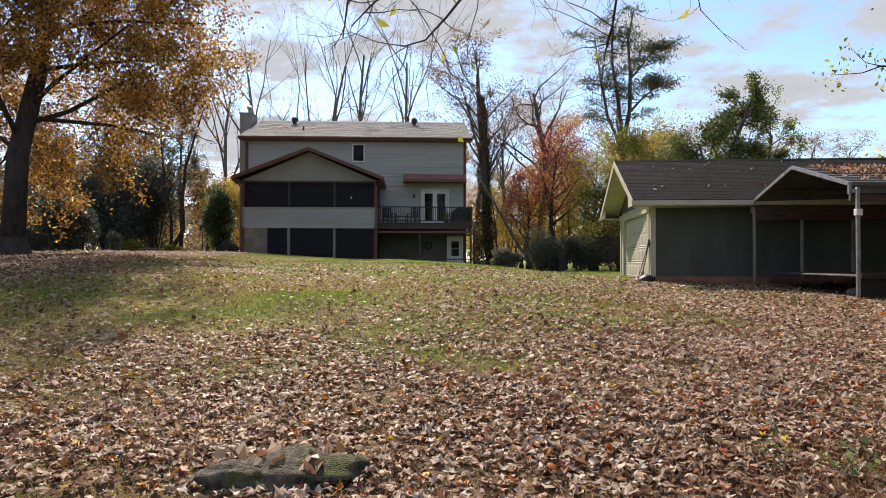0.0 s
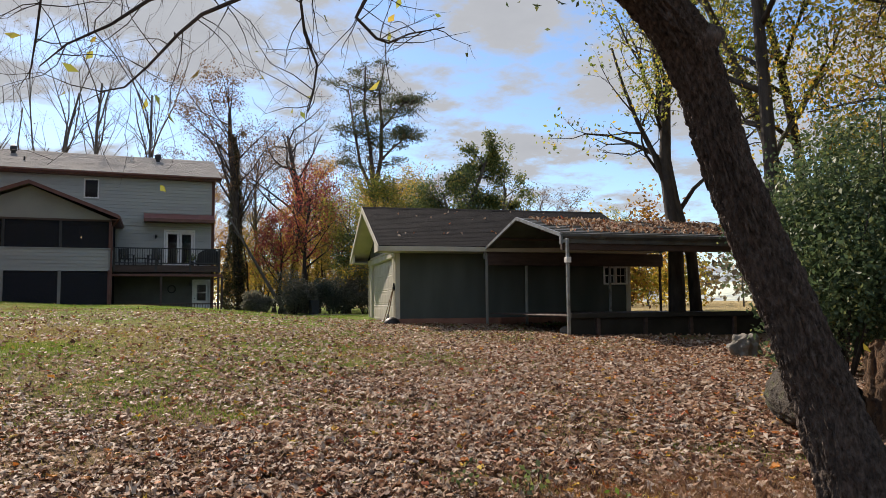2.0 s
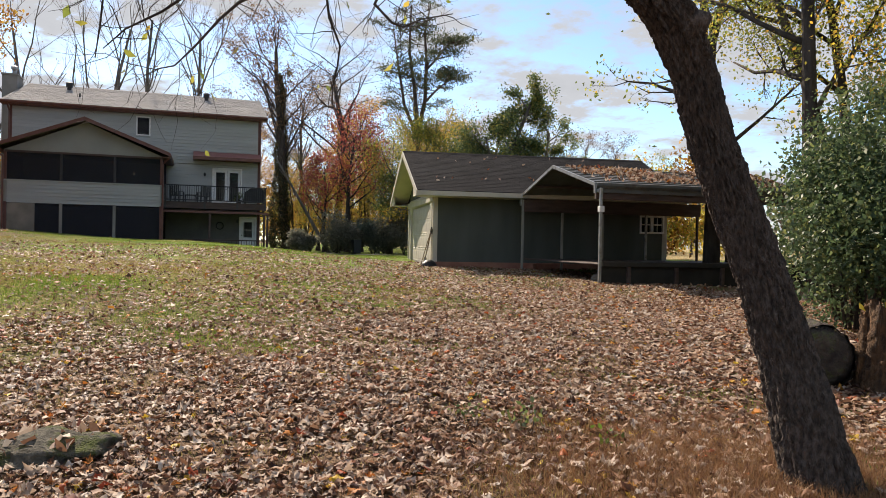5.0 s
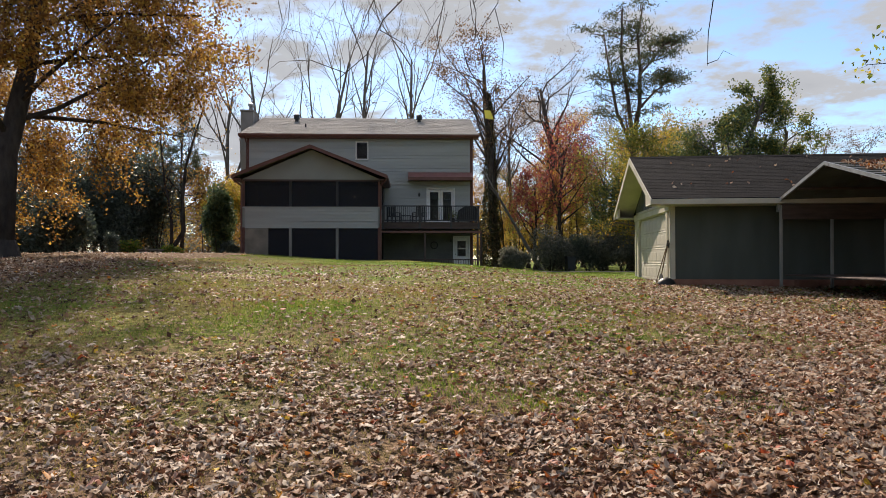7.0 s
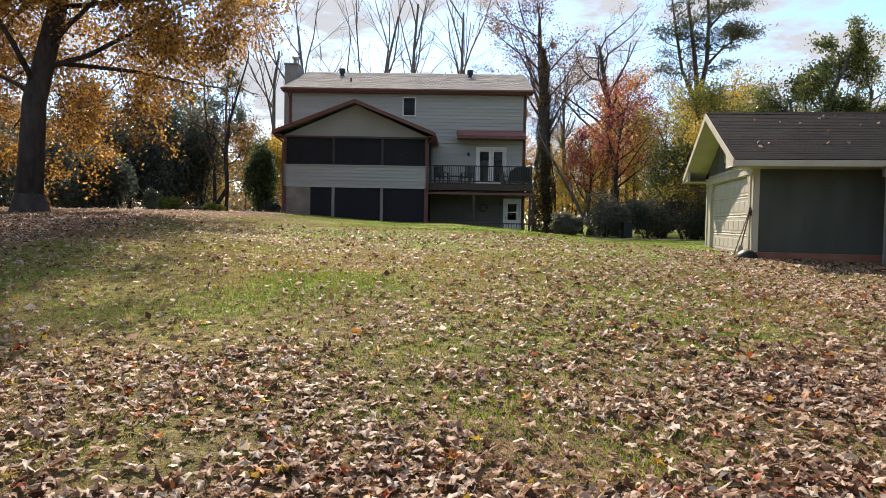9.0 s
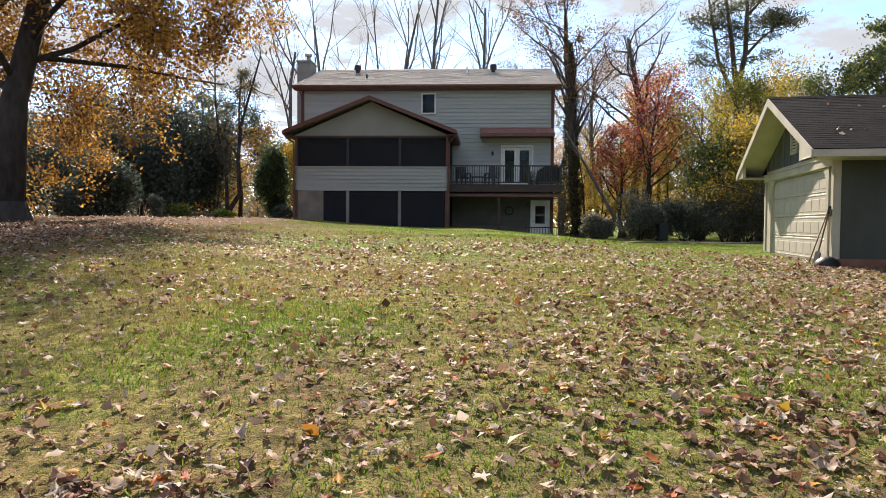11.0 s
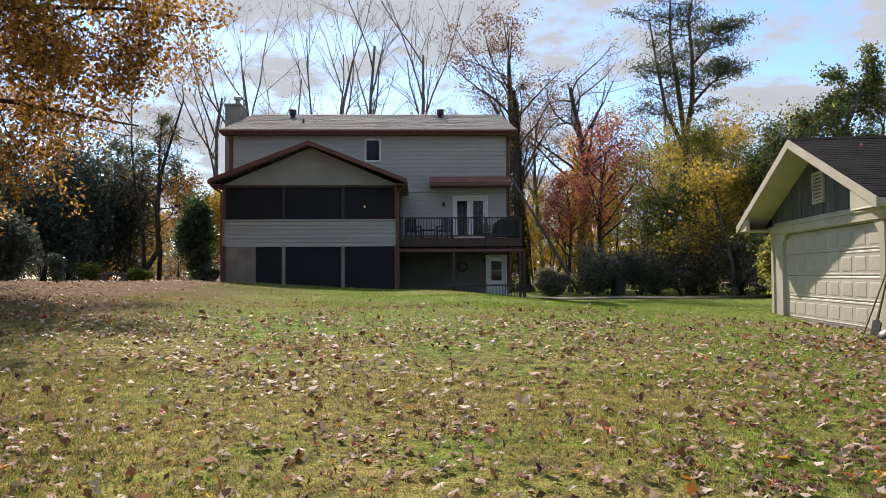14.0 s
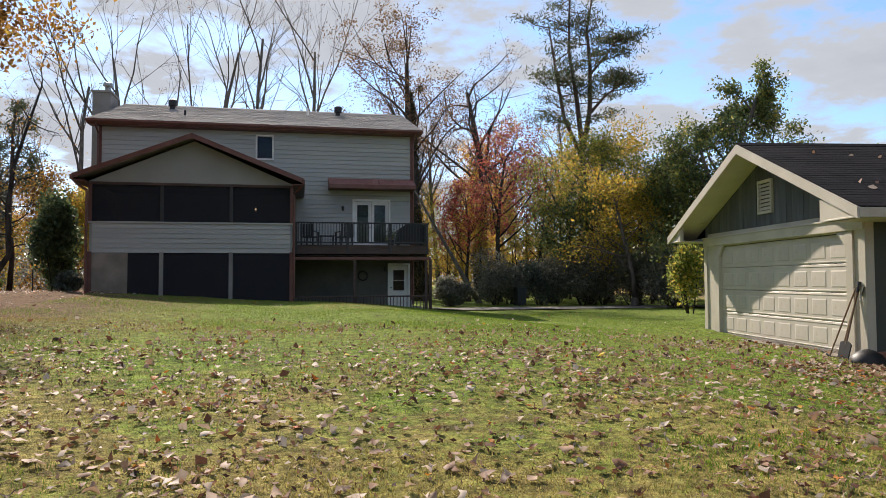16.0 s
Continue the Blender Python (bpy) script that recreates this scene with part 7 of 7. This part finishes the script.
weed(232, 2.2, -40.0, 0.12, 0.16, 80, L_WEED, 0.05, "small green weed among fallen leaves", "small_weed", "low weeds on the lawn")
weed(233, 7.0, -29.5, 0.3, 0.6, 240, L_GREEN, 0.06, "small green weeds by the canopy", "small_weed", "low weeds on the lawn")


# thin saplings
for k, (x, y, h) in enumerate(((8.3, -40.3, 4.0), (10.6, -40.4, 5.0), (9.9, -42.6, 5.2), (6.9, -41.7, 3.2), (11.8, -38.2, 5.5))):
    tree("sapling", "thin sapling with sparse yellow leaves", "tree", 300 + k, h, 0.022, dict(kids=[8, 4, 3], bare=0.3, fork=(30, 70), levels=2, short=0.3, wild=0.06), B_GREY, (L_YEL, L_YG)[k % 2], 420, 0.09, 0.12, (x, y, gz(x, y)), (rw.normal(0, 0.08), rw.normal(0, 0.08), 1), "saplings at the wood's edge")


# ---- fallen leaves and grass ----
def ground_z(x, y):
    r_ = sum(a * np.sin(x * kx + y * ky + ph) for a, kx, ky, ph in ((0.02, 0.9, 0.5, 1), (0.015, -0.7, 1.3, 2), (0.012, 1.9, 1.1, 4), (0.010, -2.3, 1.7, 0)))
    return lawn(x, y) + 0.8 * r_


def patch(x, y, k, ph):
    return np.sin(x * k + 1.7 * np.sin(y * k * 0.7 + ph)) + np.sin(y * k * 1.3 - 1.3 * np.sin(x * k * 0.9 + 2 * ph))


def built_over(x, y):
    gu = (x - 6.75) * math.cos(radians(-8)) + (y + 21.5) * math.sin(radians(-8))
    gv = -(x - 6.75) * math.sin(radians(-8)) + (y + 21.5) * math.cos(radians(-8))
    return ((gu > -0.05) & (gu < 8.2) & (gv > -0.1) & (gv < 6.3)) | ((x > -10) & (x < 3) & (y > -3.6))


rf = np.random.default_rng(404)


def scatter(count, x0, x1, y0, y1, keep):
    x, y = rf.uniform(x0, x1, count), rf.uniform(y0, y1, count)
    ok = (rf.uniform(0, 1, count) < keep(x, y)) & ~built_over(x, y)
    return x[ok], y[ok]


def carpet(x, y):
    s = (-35.0 - y) + 0.9 * x
    d = 0.2 + 0.8 * smooth(s / 11 + 0.5)
    d = d * (0.72 + 0.22 * patch(x, y, 1.1, 1) + 0.22 * patch(x, y, 3.1, 2)) + 0.05 * (patch(x, y, 0.6, 3) > 0.9)
    d = np.where((x < -8) & (y > -30), np.maximum(d, 0.22 + 0.4 * smooth((-8 - x) / 3)), d)
    d = np.maximum(d, 0.75 * smooth((x - 2.5) / 3.5) * smooth((-13.5 - y) / 4))
    d = np.where((y > -20) & (x < 3), d * 0.6, d)
    return np.clip(d, 0.02, 1)


LEAF = np.array([(0, -0.55, 0), (0.15, -0.25, 0.04), (0.37, -0.14, 0.12), (0.22, 0.06, 0.05), (0.31, 0.36, 0.10), (0.13, 0.34, 0.03), (0, 0.58, 0.05), (-0.14, 0.33, 0.03), (-0.28, 0.35, 0.10), (-0.21, 0.08, 0.05), (-0.38, -0.11, 0.13), (-0.15, -0.25, 0.04), (0, 0.03, -0.03)])
LEAF_SMALL = np.array([(0, -0.5, 0), (0.36, -0.08, 0.11), (0.16, 0.14, 0.04), (0.02, 0.55, 0.06), (-0.30, 0.30, 0.09), (-0.34, -0.12, 0.1), (0, 0.02, -0.02)])


def strew(x, y, size, curl, tilt, form):
    k, m = len(x), len(form) - 1
    z = ground_z(x, y)
    a = rf.uniform(0, 6.28, k)
    t1, t2 = rf.normal(0, tilt, k), rf.normal(0, tilt, k)
    L = size * rf.uniform(0.55, 1.35, k)
    base = np.repeat(form[None], k, 0) * L[:, None, None]
    base[..., 0] *= rf.uniform(0.7, 1.25, k)[:, None]
    base[..., 2] *= (curl * rf.normal(0.6, 1.4, k))[:, None]
    base[..., 2] += (base[..., 1] ** 2) * (rf.normal(0, 2.5, k) * curl)[:, None] / np.maximum(L, 0.02)[:, None] * 0.4
    base += rf.normal(0, 1, base.shape) * (0.07, 0.07, 0.085) * L[:, None, None]
    X_, Y_, Z_ = base[..., 0], base[..., 1], base[..., 2]
    Z_ = Z_ + X_ * t1[:, None] + Y_ * t2[:, None]
    xr = X_ * np.cos(a)[:, None] - Y_ * np.sin(a)[:, None]
    yr = X_ * np.sin(a)[:, None] + Y_ * np.cos(a)[:, None]
    low = Z_.min(1)
    V = np.stack([xr + x[:, None], yr + y[:, None], Z_ - low[:, None] * 0.75 + z[:, None] + rf.uniform(0.004, 0.03, k)[:, None]], -1).reshape(-1, 3)
    F = (np.array([(m, i, (i + 1) % m) for i in range(m)])[None] + (np.arange(k) * (m + 1))[:, None, None]).reshape(-1, 3)
    return V, F


def near_walk(x, y):
    return (x > -6) & (x < 4.5) & (y < -28)


x1, y1 = scatter(110000, -7, 9, -42.6, -34.5, lambda x, y: carpet(x, y) * 0.9)
x2, y2 = scatter(125000, -13, 11, -34.5, -22, lambda x, y: np.clip(carpet(x, y) * 0.5 + 0.02 + 0.14 * smooth((x + 2) / 4) * smooth((-25 - y) / 5), 0, 1))
x3, y3 = scatter(30000, -18, 9, -22, -3, lambda x, y: carpet(x, y) * np.where(x < -7, 0.55, 0.1))
x4, y4 = scatter(9000, 4.5, 12, -43, -30, lambda x, y: 0.75 + 0 * x)
xa, ya_ = np.concatenate([x1, x2, x3, x4]), np.concatenate([y1, y2, y3, y4])
close = near_walk(xa, ya_)
V, F = strew(xa[close], ya_[close], 0.068, 0.75, 0.15, LEAF)
tagged(new("fallen_leaves", raw_mesh("fallen_leaves", V, F, L_FALLEN)), "curled brown and tan oak leaves strewn on the lawn", "leaves", kind="stuff")
V, F = strew(xa[~close], ya_[~close], 0.075, 0.7, 0.14, LEAF_SMALL)
tagged(new("far_leaves", raw_mesh("far_leaves", V, F, L_FALLEN)), "brown and tan leaves scattered across the yard", "leaves", kind="stuff")


x1, y1 = scatter(50000, -11, 8, -40, -18, lambda x, y: np.clip(0.45 + 0.4 * patch(x, y, 1.9, 5), 0.08, 1))
v, f = leaf_cloud(np.stack([x1, y1, ground_z(x1, y1) + 0.018], 1), 0.045, rf, 0.004, 0.0, 0.5)
tagged(new("leaf_crumbs", raw_mesh("leaf_crumbs", v, f, L_FALLEN)), "crumbled leaf bits and twigs in the grass", "leaves", kind="stuff")


x1, y1 = scatter(52000, -24, 13, -54, -18, lambda x, y: np.where((x > -7) & (x < 9) & (y > -42.6) & (y < -34.5), 0.0, np.clip(carpet(x, y) * 0.8 * smooth((x + 24) / 10) * smooth((y + 54) / 8), 0, 1)))
v, f = leaf_cloud(np.stack([x1, y1, ground_z(x1, y1) + 0.02], 1), 0.1, rf, 0.006, 0.0, 0.7)
tagged(new("outlying_leaves", raw_mesh("outlying_leaves", v, f, L_FALLEN)), "brown fallen leaves thinning out over the yard", "leaves", kind="stuff")


def blades(x, y, h, w, mat, name, label):
    k = len(x)
    z = ground_z(x, y)
    a = rf.uniform(0, 6.28, k)
    lx, ly = rf.normal(0, 0.5, k), rf.normal(0, 0.5, k)
    hh_ = h * rf.uniform(0.5, 1.4, k)
    dx, dy = np.cos(a) * w / 2, np.sin(a) * w / 2
    V = np.stack([np.stack([x - dx, y - dy, z - 0.005], -1), np.stack([x + dx, y + dy, z - 0.005], -1), np.stack([x + lx * hh_, y + ly * hh_, z + hh_], -1)], 1).reshape(-1, 3)
    tagged(new(name, raw_mesh(name, V, np.arange(3 * k).reshape(k, 3), mat)), label, "grass", kind="stuff")


def green(x, y):
    return np.clip((0.7 + 0.2 * patch(x, y, 1.3, 2)) * (1.15 - carpet(x, y)), 0.05, 1)


x1, y1 = scatter(300000, -8, 7, -42, -27, lambda x, y: green(x, y))
x2, y2 = scatter(120000, -9, 8, -32, -18, lambda x, y: green(x, y) * 0.9)
x5, y5 = scatter(110000, -8, 9, -20, -3, lambda x, y: np.clip(green(x, y) * 1.4, 0, 1))
xa, ya_ = np.concatenate([x1, x2, x5]), np.concatenate([y1, y2, y5])
lush = patch(xa, ya_, 0.55, 2) + 0.6 * patch(xa, ya_, 1.7, 4) + 0.05 * xa + 1.2 * smooth((ya_ + 26) / 12) + rf.normal(0, 0.5, len(xa)) > -0.1
blades(xa[lush], ya_[lush], 0.03, 0.010, L_GRASS, "lawn_grass", "short green lawn grass in patches")
blades(xa[~lush], ya_[~lush], 0.027, 0.010, L_HAY, "straw_grass", "dry straw-coloured lawn grass")
x1 = rf.normal(2.55, 0.75, 26000)
y1 = rf.normal(-40.45, 0.55, 26000)
blades(x1, y1, 0.075, 0.006, L_STRAW, "dry_grass", "fine reddish-brown dry grass at the tree's foot")

# ---- lap siding, board by board ----
def clap(x0, x1, z0, h, y, parent, mat=M_SIDING):
    s = Shape().prism([(y - 0.036, z0), (y - 0.006, z0 + h), (y, z0 + h), (y, z0)], 0, x0, x1)
    return part("siding_board", s, mat, parent)


def course(x0, x1, z0, z1, h, y, parent, holes):
    z = z0
    while z < z1 - 0.05:
        cuts = sorted((a - 0.075, c + 0.075) for a, b, c, d in holes if b - 0.08 < z + h * 0.5 < d + 0.09)
        x = x0
        for a, b in cuts + [(x1, x1)]:
            if a > x + 0.02:
                clap(x, a, z, min(h, z1 - z), y, parent)
            x = max(x, b)
        z += h


course(HX0 + 0.11, HX1 - 0.11, 4.9, 7.53, 0.19, 0.0, hwall, [WIN])
course(-2.4, HX1 - 0.11, 2.57, 4.9, 0.19, 0.0, hwall, [FD])
course(-9.62, -2.62, 2.2, 3.28, 0.18, PY + 0.03, porch, [])
